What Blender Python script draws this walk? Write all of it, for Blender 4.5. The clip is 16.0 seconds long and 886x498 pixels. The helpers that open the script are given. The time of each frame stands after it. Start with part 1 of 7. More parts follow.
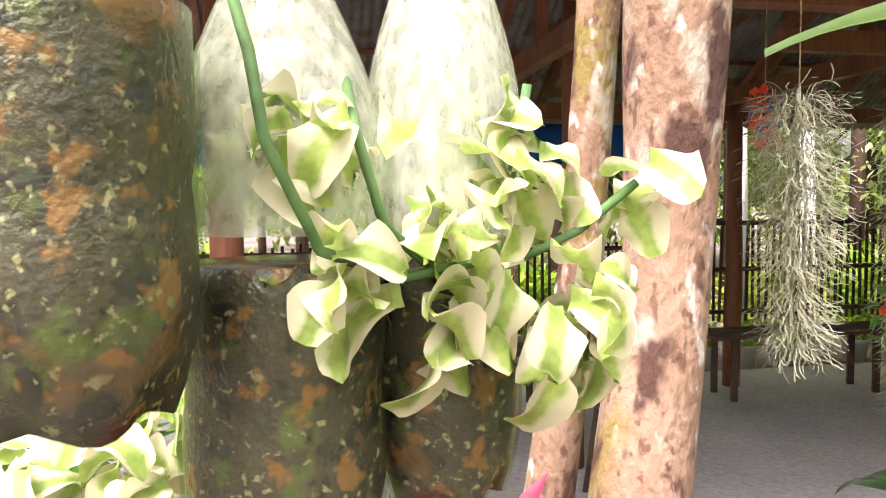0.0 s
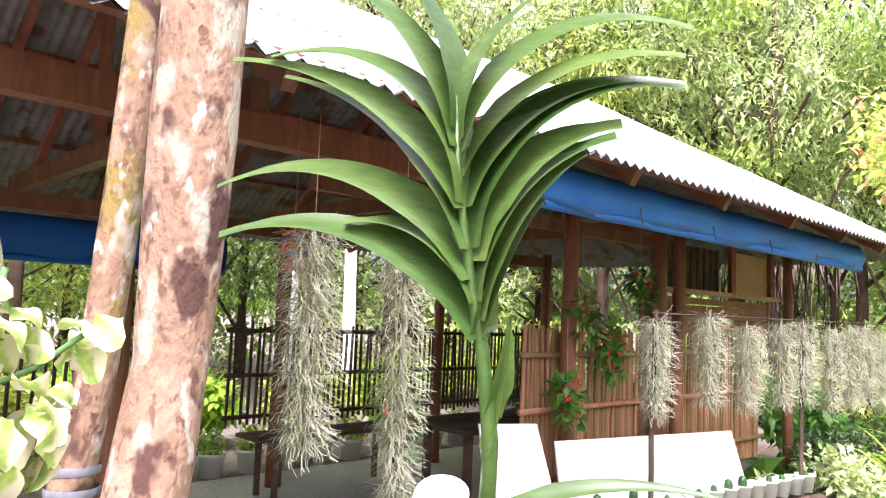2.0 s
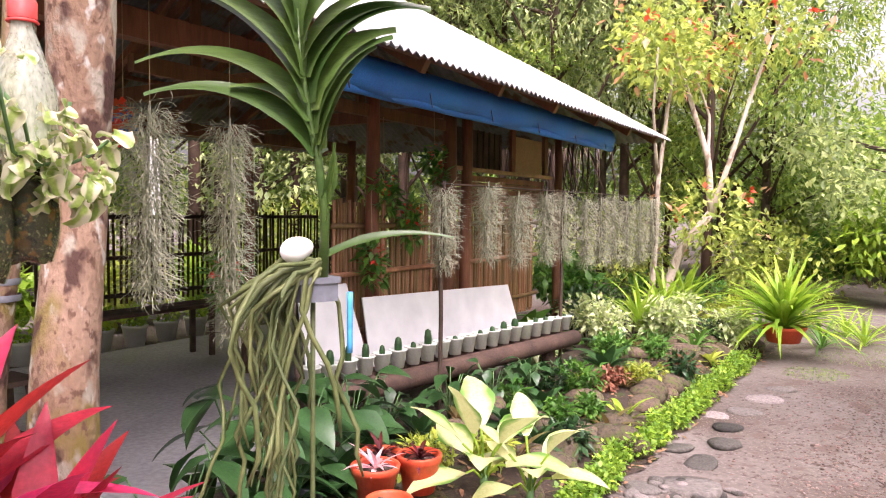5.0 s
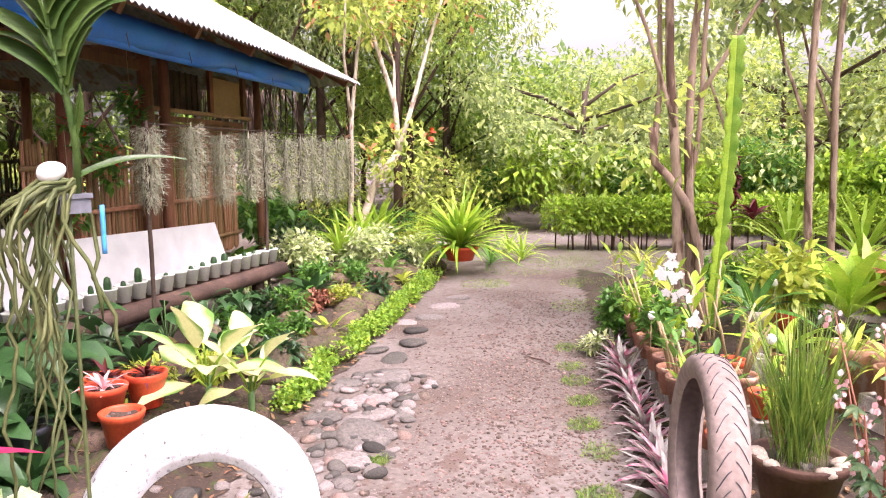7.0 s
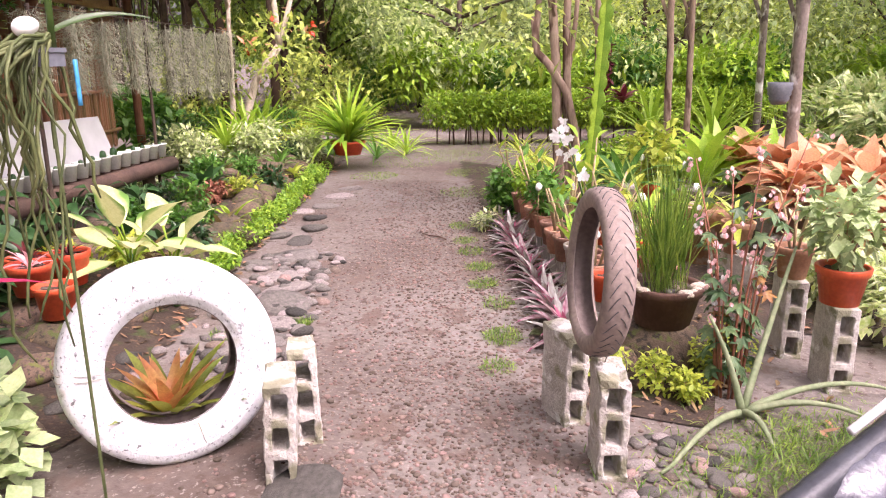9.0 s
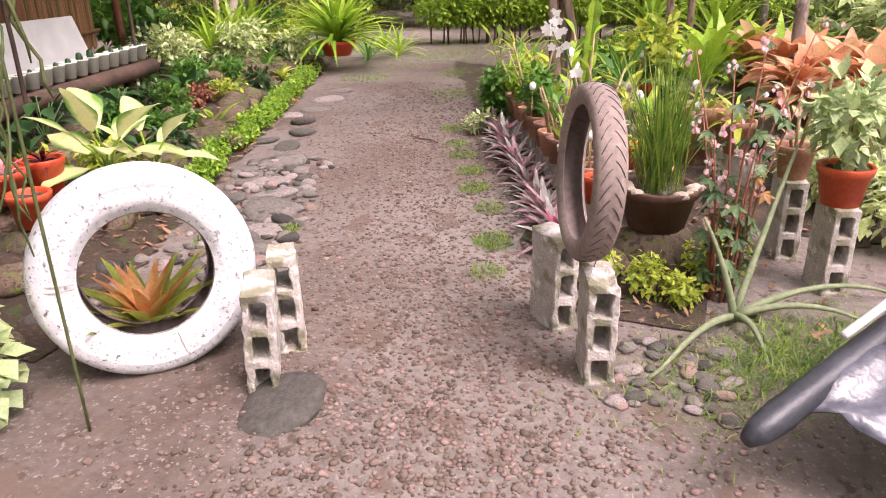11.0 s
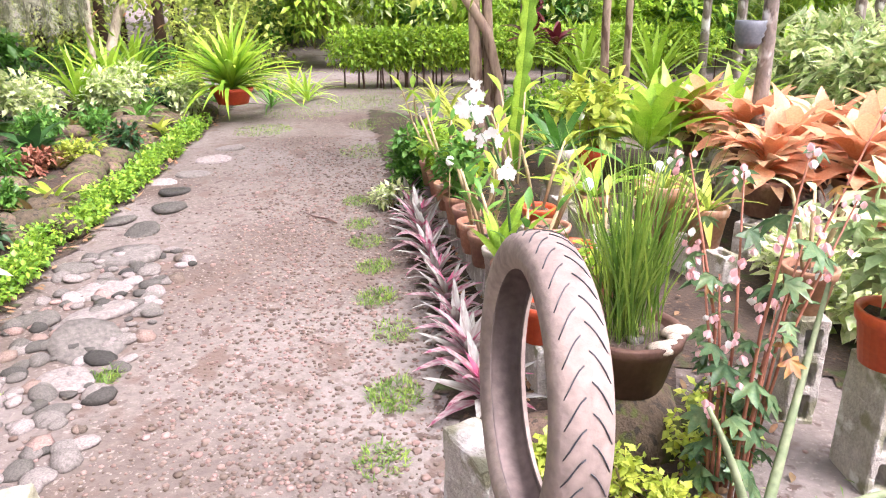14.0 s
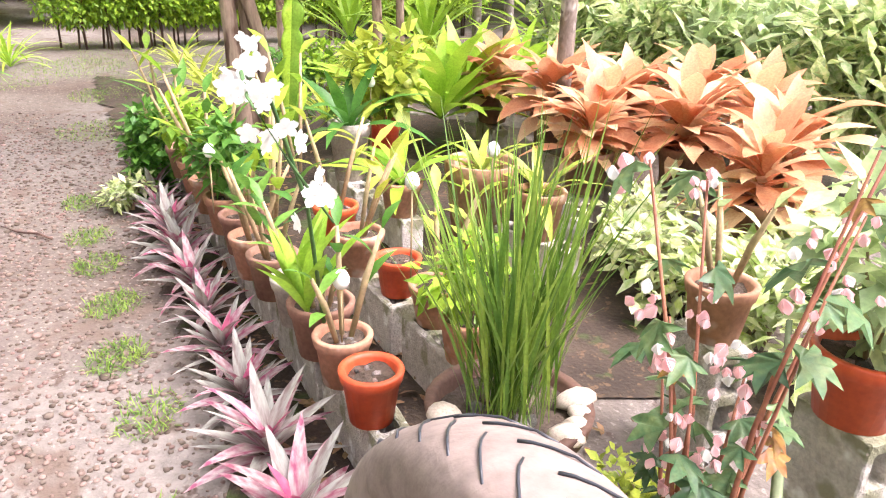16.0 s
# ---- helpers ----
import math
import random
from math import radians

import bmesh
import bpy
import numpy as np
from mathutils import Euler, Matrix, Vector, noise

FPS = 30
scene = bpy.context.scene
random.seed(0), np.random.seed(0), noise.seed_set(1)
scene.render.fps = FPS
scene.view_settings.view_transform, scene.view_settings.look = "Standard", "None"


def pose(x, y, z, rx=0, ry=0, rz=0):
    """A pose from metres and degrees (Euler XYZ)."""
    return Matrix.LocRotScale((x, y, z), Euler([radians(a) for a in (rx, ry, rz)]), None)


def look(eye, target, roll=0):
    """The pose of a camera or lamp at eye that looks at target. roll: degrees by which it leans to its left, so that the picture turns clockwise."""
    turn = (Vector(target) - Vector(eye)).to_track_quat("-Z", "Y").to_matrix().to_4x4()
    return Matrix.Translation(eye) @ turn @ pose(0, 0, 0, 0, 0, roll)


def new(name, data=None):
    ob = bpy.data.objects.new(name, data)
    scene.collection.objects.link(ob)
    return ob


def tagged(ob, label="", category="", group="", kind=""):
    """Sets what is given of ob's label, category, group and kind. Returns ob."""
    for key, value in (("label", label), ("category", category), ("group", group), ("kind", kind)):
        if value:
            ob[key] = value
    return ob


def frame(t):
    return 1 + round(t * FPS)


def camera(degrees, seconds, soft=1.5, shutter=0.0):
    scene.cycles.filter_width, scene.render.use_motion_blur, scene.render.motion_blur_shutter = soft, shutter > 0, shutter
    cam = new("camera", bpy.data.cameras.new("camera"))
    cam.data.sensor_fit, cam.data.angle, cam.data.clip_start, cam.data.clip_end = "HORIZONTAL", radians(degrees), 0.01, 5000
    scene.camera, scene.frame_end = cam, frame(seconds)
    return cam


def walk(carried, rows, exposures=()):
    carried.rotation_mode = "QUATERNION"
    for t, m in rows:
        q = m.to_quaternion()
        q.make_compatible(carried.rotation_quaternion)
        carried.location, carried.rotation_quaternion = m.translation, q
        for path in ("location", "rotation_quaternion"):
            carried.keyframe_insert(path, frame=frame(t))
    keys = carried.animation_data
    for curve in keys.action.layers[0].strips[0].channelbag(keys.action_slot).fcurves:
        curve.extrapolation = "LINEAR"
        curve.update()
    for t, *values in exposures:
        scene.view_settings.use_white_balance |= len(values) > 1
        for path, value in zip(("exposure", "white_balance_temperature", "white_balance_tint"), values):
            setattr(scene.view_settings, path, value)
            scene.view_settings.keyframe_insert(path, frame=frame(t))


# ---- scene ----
cam = camera(62.3, 16.0, soft=1.1)
PATH = [
    (0, (0.093, -0.044, 1.629), (-0.333, 1.906, 1.509), -0.5),
    (0.5, (0.109, -0.139, 1.627), (-0.073, 1.849, 1.511), 0.2),
    (1, (0.142, -0.213, 1.633), (0.322, 1.776, 1.53), 0.5),
    (1.5, (0.165, -0.256, 1.645), (0.656, 1.683, 1.626), 1.6),
    (2, (0.171, -0.301, 1.668), (0.866, 1.566, 1.845), 2.3),
    (2.5, (0.179, -0.351, 1.693), (0.991, 1.452, 1.991), 2.8),
    (3, (0.154, -0.405, 1.672), (1.058, 1.348, 2.004), 2.9),
    (3.5, (0.077, -0.457, 1.636), (1.098, 1.249, 1.846), 1.2),
    (3.7, (0.029, -0.493, 1.628), (1.089, 1.197, 1.772), 0.7),
    (5.8, (-0.263, -1.022, 1.508), (1.013, 0.511, 1.359), -0.1),
    (6, (-0.322, -1.052, 1.512), (1.03, 0.417, 1.391), -0.4),
    (6.5, (-0.457, -1.105, 1.496), (1.095, 0.131, 1.242), -0.8),
    (7, (-0.538, -1.212, 1.495), (1.157, -0.182, 1.241), -0.4),
    (7.5, (-0.632, -1.333, 1.474), (1.108, -0.408, 1.132), 0.9),
    (8, (-0.735, -1.352, 1.446), (0.994, -0.469, 0.965), -0.1),
    (8.5, (-0.835, -1.274, 1.43), (0.946, -0.521, 0.919), -1.7),
    (9, (-0.957, -1.205, 1.376), (0.846, -0.501, 0.871), -0.5),
    (9.5, (-1.011, -1.184, 1.315), (0.792, -0.503, 0.781), -0.1),
    (9.7, (-1.012, -1.182, 1.308), (0.79, -0.524, 0.742), 0.0),
    (11.8, (-0.622, -1.235, 1.35), (1.073, -0.528, 0.557), -2.0),
    (12, (-0.556, -1.216, 1.347), (1.16, -0.532, 0.582), -1.8),
    (12.5, (-0.335, -1.128, 1.338), (1.431, -0.561, 0.591), -1.2),
    (13, (-0.151, -1.04, 1.337), (1.659, -0.589, 0.616), -0.5),
    (13.5, (0.086, -0.999, 1.332), (1.914, -0.498, 0.692), -0.8),
    (14, (0.273, -0.983, 1.354), (2.089, -0.478, 0.685), -0.0),
    (14.5, (0.526, -0.884, 1.325), (2.403, -0.596, 0.699), 1.5),
    (15, (0.713, -0.808, 1.304), (2.588, -0.748, 0.61), 1.5),
    (15.5, (0.954, -0.776, 1.269), (2.843, -0.799, 0.611), 1.8),
    (16, (1.118, -0.743, 1.247), (2.965, -0.863, 0.488), 1.9),
]
walk(cam, [(t, look(eye, target, roll)) for t, eye, target, roll in PATH],
     exposures=[(0, 1.2, 6750, 24), (0.5, 1.28, 6500, 25), (1.0, 1.2, 6550, 23), (1.5, 1.36, 6450, 23), (2.0, 1.42, 6150, 27), (2.5, 0.98, 6150, 31), (3.0, 0.34, 6400, 36), (3.5, 0.04, 6650, 34), (5.8, 0.76, 6500, 34), (7.0, 0.74, 6500, 36), (9, 0.42, 6600, 37), (12, 0.14, 6800, 31), (13, 0.35, 6650, 30), (14, 0.88, 6200, 27), (16, 1.06, 6400, 24)])


# ---- light ----
world = bpy.data.worlds.new("world")
scene.world = world
world.use_nodes = True
wn = world.node_tree
sky = wn.nodes.new("ShaderNodeTexSky")
sky.sky_type = "NISHITA"
sky.sun_disc = False
sky.sun_elevation = radians(58)
sky.dust_density, sky.air_density, sky.ozone_density = 8.0, 1.0, 0.2
sky.sun_rotation = radians(200)
haze = wn.nodes.new("ShaderNodeHueSaturation")
haze.inputs["Saturation"].default_value, haze.inputs["Value"].default_value = 0.25, 2.1
wn.links.new(sky.outputs[0], haze.inputs["Color"])
wn.links.new(haze.outputs[0], wn.nodes["Background"].inputs[0])
wn.nodes["Background"].inputs[1].default_value = 0.15
sun_data = bpy.data.lights.new("sun", "SUN")
sun_data.energy, sun_data.angle, sun_data.color = 0.8, radians(20), (1.0, 0.96, 0.9)
sun = new("sun", sun_data)
sun.matrix_world = look((0, 0, 20), (4, 9, 0))

# ---- tools ----
rng = random.Random(7)
nrg = np.random.default_rng(11)


class Acc:
    """Collects vertices and faces for one mesh."""
    def __init__(self):
        self.v, self.f, self.n = [], [], 0

    def add(self, v, f):
        v = np.asarray(v, float)
        self.v.append(v)
        self.f.extend([tuple(i + self.n for i in q) for q in f])
        self.n += len(v)

    def box(self, c, size, rz=0.0, m=None):
        sx, sy, sz = [s / 2 for s in size]
        p = np.array([(x, y, z) for z in (-sz, sz) for x, y in ((-sx, -sy), (sx, -sy), (sx, sy), (-sx, sy))])
        k, s = math.cos(rz), math.sin(rz)
        p = p @ np.array([[k, s, 0], [-s, k, 0], [0, 0, 1]])
        if m is not None:
            p = p @ np.array(m.to_3x3()).T
        self.add(p + np.array(c), [(3, 2, 1, 0), (4, 5, 6, 7), (0, 1, 5, 4), (1, 2, 6, 5), (2, 3, 7, 6), (3, 0, 4, 7)])

    def tube(self, pts, radii, sides=8, caps=True):
        pts = [Vector(p) for p in pts]
        rings, ref = [], Vector((0.13, 0.31, 0.94))
        for i, p in enumerate(pts):
            d = (pts[min(i + 1, len(pts) - 1)] - pts[max(i - 1, 0)]).normalized()
            if abs(d.dot(ref)) > 0.95:
                ref = Vector((1, 0.1, 0))
            x = d.cross(ref).normalized()
            y = d.cross(x)
            r = radii[i] if hasattr(radii, "__len__") else radii
            rings.append([p + (x * math.cos(2 * math.pi * k / sides) + y * math.sin(2 * math.pi * k / sides)) * r for k in range(sides)])
        f = [(i * sides + k, i * sides + (k + 1) % sides, (i + 1) * sides + (k + 1) % sides, (i + 1) * sides + k) for i in range(len(pts) - 1) for k in range(sides)]
        if caps:
            f += [tuple(range(sides))[::-1], tuple(range((len(pts) - 1) * sides, len(pts) * sides))]
        self.add([tuple(q) for ring in rings for q in ring], f)

    def lathe(self, prof, sides=20, centre=(0, 0, 0)):
        """prof: (radius, height) from the outside bottom up and over."""
        v = [(r * math.cos(2 * math.pi * k / sides) + centre[0], r * math.sin(2 * math.pi * k / sides) + centre[1], z + centre[2]) for r, z in prof for k in range(sides)]
        f = [(i * sides + k, i * sides + (k + 1) % sides, (i + 1) * sides + (k + 1) % sides, (i + 1) * sides + k) for i in range(len(prof) - 1) for k in range(sides)]
        self.add(v, f)

    def mesh(self, name, material, smooth=True):
        me = bpy.data.meshes.new(name)
        me.from_pydata(np.concatenate(self.v).tolist() if self.v else [], [], self.f)
        me.update()
        if smooth:
            me.polygons.foreach_set("use_smooth", [True] * len(me.polygons))
        if material:
            me.materials.append(material)
        return me


def part(name, acc, material, parent=None, label="", smooth=True):
    ob = new(name, acc.mesh(name, material, smooth) if isinstance(acc, Acc) else acc)
    if parent is not None:
        ob.parent = parent
    return tagged(ob, label)


def thing(name, at=(0, 0, 0), label="", category="", group="", kind="", rz=0.0, size=1.0):
    ob = new(name)
    ob.empty_display_size = 0.05
    ob.location, ob.rotation_euler, ob.scale = at, (0, 0, rz), (size, size, size)
    return tagged(ob, label, category, group, kind)


def piece(name, me, parent, m, label=""):
    ob = new(name, me)
    ob.parent = parent
    ob.matrix_basis = m
    return tagged(ob, label)


def blade(L, W, start=0.6, bend=1.2, n=7, fold=0.25, wide=0.45, tip=0.0, wave=0.0, seed=0, foot=0.18, blunt=0.8, roll=0.0):
    """A leaf along +x from the origin: climbs at start radians and bends down by bend radians on its way. wide: where it is broadest."""
    v, x, z = [], 0.0, 0.0
    for i in range(n + 1):
        s = i / n
        a = start - bend * s
        if i:
            x, z = x + L / n * math.cos(a), z + L / n * math.sin(a)
        w = (s / wide) ** 0.6 if s < wide else (1 - (s - wide) / (1 - wide)) ** blunt
        w = W / 2 * max(w, foot if s < 0.5 else tip)
        dz = wave * W * math.sin(s * 8 + seed)
        row = []
        for e in (w, -w):
            up, across = fold * w * math.cos(roll) + e * math.sin(roll), e * math.cos(roll) - fold * w * math.sin(roll)
            row.append((x - math.sin(a) * up, across, z + math.cos(a) * up + (dz if e > 0 else -dz)))
        v += [row[0], (x, 0, z), row[1]]
    f = []
    for i in range(n):
        a, b = 3 * i, 3 * i + 3
        f += [(a + 1, b + 1, b, a), (a + 2, b + 2, b + 1, a + 1)]
    return np.array(v), f


def turned(v, rz=0.0, ry=0.0, rx=0.0, at=(0, 0, 0), s=1.0):
    m = np.array(Euler((rx, ry, rz)).to_matrix())
    return (v * s) @ m.T + np.array(at)


def rosette(acc, count, L, W, start=(0.5, 1.3), bend=(0.8, 1.6), at=(0, 0, 0), r=rng, **kw):
    for i in range(count):
        k = i / max(count - 1, 1)
        v, f = blade(L * r.uniform(0.75, 1.1), W * r.uniform(0.85, 1.1), start[0] + (start[1] - start[0]) * k + r.uniform(-0.12, 0.12), r.uniform(*bend), **kw)
        acc.add(turned(v, rz=i * 2.4 + r.uniform(-0.3, 0.3), rx=r.uniform(-0.25, 0.25), at=at), f)


def foliage(acc, centres, radii, n, size, flat=0.8, stretch=2.0, droop=0.3):
    """n small folded leaves on and in the ellipsoids given."""
    centres, radii = np.array(centres, float), np.array(radii, float)
    if radii.ndim == 1:
        radii = np.repeat(radii[:, None], 3, 1)
    w = (radii[:, 0] * radii[:, 1] + radii[:, 0] * radii[:, 2]) ** 0.9
    k = nrg.choice(len(centres), n, p=w / w.sum())
    d = nrg.normal(size=(n, 3))
    d /= np.linalg.norm(d, axis=1)[:, None]
    rad = nrg.uniform(0.25, 1, n) ** 0.45
    p = centres[k] + d * radii[k] * rad[:, None]
    a = d * 0.7 + nrg.normal(size=(n, 3)) * 0.7 + np.array([0, 0, -droop])
    a /= np.linalg.norm(a, axis=1)[:, None]
    up = nrg.normal(size=(n, 3)) * (1 - flat) + np.array([0, 0, 1.0])
    b = np.cross(a, up)
    b /= np.linalg.norm(b, axis=1)[:, None] + 1e-6
    c = np.cross(b, a)
    s = size * nrg.uniform(0.6, 1.3, n)[:, None]
    q = np.stack([p, p + a * s * 0.45 + b * s / stretch / 2 + c * s * 0.08, p + a * s, p + a * s * 0.45 - b * s / stretch / 2 + c * s * 0.08], 1).reshape(-1, 3)
    f = []
    for i in range(n):
        j = 4 * i
        f += [(j, j + 1, j + 2), (j, j + 2, j + 3)]
    acc.add(q, f)


# ---- materials ----
def mat(name, a, b, scale=6.0, rough=0.7, bump=0.2, fine=60.0, spots=None, metal=0.0, vary=0.0, island=0.0, stretch=(1, 1, 1), leaf=0.0, spec=0.4, mottle=0.5, bumpscale=None, edge=None):
    """Two tones mixed by noise, finer grain, an optional third tone in spots (colour, scale, amount), relief, and variation by object or island."""
    m = bpy.data.materials.new(name)
    m.use_nodes = True
    nt = m.node_tree
    N, L = nt.nodes.new, nt.links.new
    bs = nt.nodes["Principled BSDF"]
    bs.inputs["Roughness"].default_value, bs.inputs["Metallic"].default_value = rough, metal
    bs.inputs["Specular IOR Level"].default_value = spec
    tc, mp = N("ShaderNodeTexCoord"), N("ShaderNodeMapping")
    L(tc.outputs["Object"], mp.inputs[0])
    mp.inputs["Scale"].default_value = stretch
    n1, n2 = N("ShaderNodeTexNoise"), N("ShaderNodeTexNoise")
    n1.inputs["Scale"].default_value, n1.inputs["Detail"].default_value = scale, 5
    n2.inputs["Scale"].default_value, n2.inputs["Detail"].default_value = fine, 4
    L(mp.outputs[0], n1.inputs[0]), L(mp.outputs[0], n2.inputs[0])
    r1 = N("ShaderNodeMapRange")
    r1.inputs[1].default_value, r1.inputs[2].default_value = 0.5 - mottle * 0.4, 0.5 + mottle * 0.4
    L(n1.outputs[0], r1.inputs[0])
    mx = N("ShaderNodeMix")
    mx.data_type = "RGBA"
    mx.inputs[6].default_value, mx.inputs[7].default_value = (*a, 1), (*b, 1)
    L(r1.outputs[0], mx.inputs[0])
    col = mx.outputs[2]
    g = N("ShaderNodeMix")
    g.data_type, g.blend_type = "RGBA", "OVERLAY"
    g.inputs[0].default_value = 0.45
    L(col, g.inputs[6]), L(n2.outputs[0], g.inputs[7])
    col = g.outputs[2]
    for colour, sc, amount in (spots or ()):
        n3, r3, x3 = N("ShaderNodeTexNoise"), N("ShaderNodeMapRange"), N("ShaderNodeMix")
        n3.inputs["Scale"].default_value, n3.inputs["Detail"].default_value = sc, 3
        off = N("ShaderNodeMapping")
        off.inputs["Location"].default_value = (sc * 1.7, 3.1, sc * 0.3)
        L(mp.outputs[0], off.inputs[0]), L(off.outputs[0], n3.inputs[0])
        r3.inputs[1].default_value, r3.inputs[2].default_value = 0.64 - amount * 0.3, 0.715 - amount * 0.3
        L(n3.outputs[0], r3.inputs[0])
        x3.data_type = "RGBA"
        x3.inputs[7].default_value = (*colour, 1)
        L(r3.outputs[0], x3.inputs[0]), L(col, x3.inputs[6])
        col = x3.outputs[2]
    if vary or island:
        src = N("ShaderNodeObjectInfo").outputs["Random"] if vary else N("ShaderNodeNewGeometry").outputs["Random Per Island"]
        k = vary or island
        rr, hv = N("ShaderNodeMapRange"), N("ShaderNodeHueSaturation")
        rr.inputs[3].default_value, rr.inputs[4].default_value = 1 - k, 1 + k
        L(src, rr.inputs[0]), L(rr.outputs[0], hv.inputs["Value"])
        rh = N("ShaderNodeMapRange")
        rh.inputs[3].default_value, rh.inputs[4].default_value = 0.5 + 0.05 * k, 0.5 - 0.05 * k
        L(src, rh.inputs[0]), L(rh.outputs[0], hv.inputs["Hue"])
        L(col, hv.inputs["Color"])
        col = hv.outputs[0]
    if edge:
        colour, half = edge
        sp, ab, dv, ad, er, ex = N("ShaderNodeSeparateXYZ"), N("ShaderNodeMath"), N("ShaderNodeMath"), N("ShaderNodeMath"), N("ShaderNodeMapRange"), N("ShaderNodeMix")
        ab.operation, dv.operation, ad.operation = "ABSOLUTE", "DIVIDE", "ADD"
        dv.inputs[1].default_value = half
        L(tc.outputs["Object"], sp.inputs[0]), L(sp.outputs["Y"], ab.inputs[0]), L(ab.outputs[0], dv.inputs[0])
        L(dv.outputs[0], ad.inputs[0]), L(n1.outputs[0], ad.inputs[1])
        er.inputs[1].default_value, er.inputs[2].default_value = 0.85, 1.2
        ex.data_type = "RGBA"
        ex.inputs[7].default_value = (*colour, 1)
        L(ad.outputs[0], er.inputs[0]), L(er.outputs[0], ex.inputs[0]), L(col, ex.inputs[6])
        col = ex.outputs[2]
    L(col, bs.inputs["Base Color"])
    if bump:
        bp = N("ShaderNodeBump")
        bp.inputs["Strength"].default_value, bp.inputs["Distance"].default_value = bump, 0.01
        if bumpscale:
            n4 = N("ShaderNodeTexNoise")
            n4.inputs["Scale"].default_value, n4.inputs["Detail"].default_value = bumpscale, 6
            L(mp.outputs[0], n4.inputs[0]), L(n4.outputs[0], bp.inputs["Height"])
        else:
            L(n2.outputs[0], bp.inputs["Height"])
        L(bp.outputs[0], bs.inputs["Normal"])
    if leaf:
        tr, ms = N("ShaderNodeBsdfTranslucent"), N("ShaderNodeMixShader")
        ms.inputs[0].default_value = leaf
        L(col, tr.inputs[0]), L(bs.outputs[0], ms.inputs[1]), L(tr.outputs[0], ms.inputs[2])
        L(ms.outputs[0], nt.nodes["Material Output"].inputs[0])
    return m


def leafmat(name, a, b, island=0.35, vary=0.0, rough=0.4, scale=9.0, leaf=0.35, **kw):
    return mat(name, a, b, scale=scale, fine=90.0, rough=rough, bump=0.12, island=0.0 if vary else island, vary=vary, leaf=leaf, **kw)


M_DIRT = mat("packed_dirt", (0.095, 0.068, 0.053), (0.205, 0.18, 0.162), scale=0.6, fine=24, rough=0.95, bump=1.0, spots=[((0.085, 0.06, 0.047), 14.0, 0.14), ((0.25, 0.215, 0.19), 60.0, 0.14), ((0.13, 0.095, 0.075), 5.0, 0.2)], bumpscale=48, mottle=0.4)
M_BEDSOIL = mat("moist_bed_soil", (0.032, 0.022, 0.016), (0.068, 0.047, 0.034), scale=6, fine=60, rough=0.95, bump=0.9, spots=[((0.12, 0.075, 0.045), 40, 0.16), ((0.045, 0.06, 0.018), 7, 0.22)], bumpscale=60)
M_CONCRETE = mat("concrete_slab", (0.32, 0.315, 0.315), (0.45, 0.44, 0.44), scale=1.1, fine=30, rough=0.8, bump=0.25)
M_BARK = mat("lichen_bark", (0.185, 0.108, 0.066), (0.30, 0.20, 0.14), scale=9, fine=90, rough=0.9, bump=0.75, spots=[((0.19, 0.145, 0.04), 6, 0.30), ((0.13, 0.07, 0.045), 48, 0.24), ((0.31, 0.275, 0.215), 13, 0.22), ((0.43, 0.40, 0.35), 25, 0.07), ((0.07, 0.034, 0.025), 14, 0.26)], stretch=(1, 1, 0.62))
M_ZINC = mat("zinc_sheet", (0.68, 0.68, 0.68), (0.58, 0.58, 0.59), scale=1.5, fine=20, rough=0.45, bump=0.05, spots=[((0.52, 0.42, 0.36), 3.0, 0.12)], metal=0.15)
# darker copy of the zinc: shade under the roof as colour, plus rust spots
M_ZINCUNDER = mat("shaded_zinc_underside", (0.15, 0.135, 0.125), (0.26, 0.245, 0.235), scale=3, fine=20, rough=0.6, bump=0.05, spots=[((0.16, 0.085, 0.05), 4.0, 0.3)], metal=0.2)
M_WOOD = mat("stained_timber", (0.135, 0.052, 0.026), (0.24, 0.10, 0.05), scale=7, fine=60, rough=0.6, bump=0.3, stretch=(1, 1, 0.15), vary=0.25)
M_DARKWOOD = mat("weathered_dark_wood", (0.05, 0.03, 0.022), (0.11, 0.068, 0.048), scale=7, fine=60, rough=0.75, bump=0.3, vary=0.25)
M_BAMBOO = mat("brown_bamboo", (0.24, 0.115, 0.05), (0.38, 0.22, 0.11), scale=8, fine=50, rough=0.5, bump=0.2, vary=0.4, stretch=(1, 1, 0.3))
M_TARP = mat("blue_tarpaulin", (0.015, 0.13, 0.50), (0.02, 0.19, 0.62), scale=3, fine=120, rough=0.45, bump=0.2, leaf=0.2)
M_WHITETYRE = mat("white_painted_rubber", (0.74, 0.755, 0.765), (0.60, 0.62, 0.64), scale=5, fine=60, rough=0.5, bump=0.35, spots=[((0.60, 0.61, 0.61), 11, 0.3), ((0.34, 0.35, 0.36), 70, 0.15), ((0.15, 0.15, 0.15), 42, 0.0), ((0.50, 0.47, 0.42), 5, 0.02)])
M_TYRE = mat("dusty_grey_rubber", (0.215, 0.165, 0.145), (0.31, 0.245, 0.215), scale=5, fine=50, rough=0.85, bump=0.25)
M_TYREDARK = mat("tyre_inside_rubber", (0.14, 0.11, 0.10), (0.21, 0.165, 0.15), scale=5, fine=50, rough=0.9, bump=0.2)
M_BLOCK = mat("cement_block", (0.40, 0.36, 0.32), (0.56, 0.52, 0.48), scale=9, fine=90, rough=0.95, bump=0.8, spots=[((0.26, 0.25, 0.17), 7, 0.4), ((0.72, 0.71, 0.68), 11, 0.28)], vary=0.08, bumpscale=120)
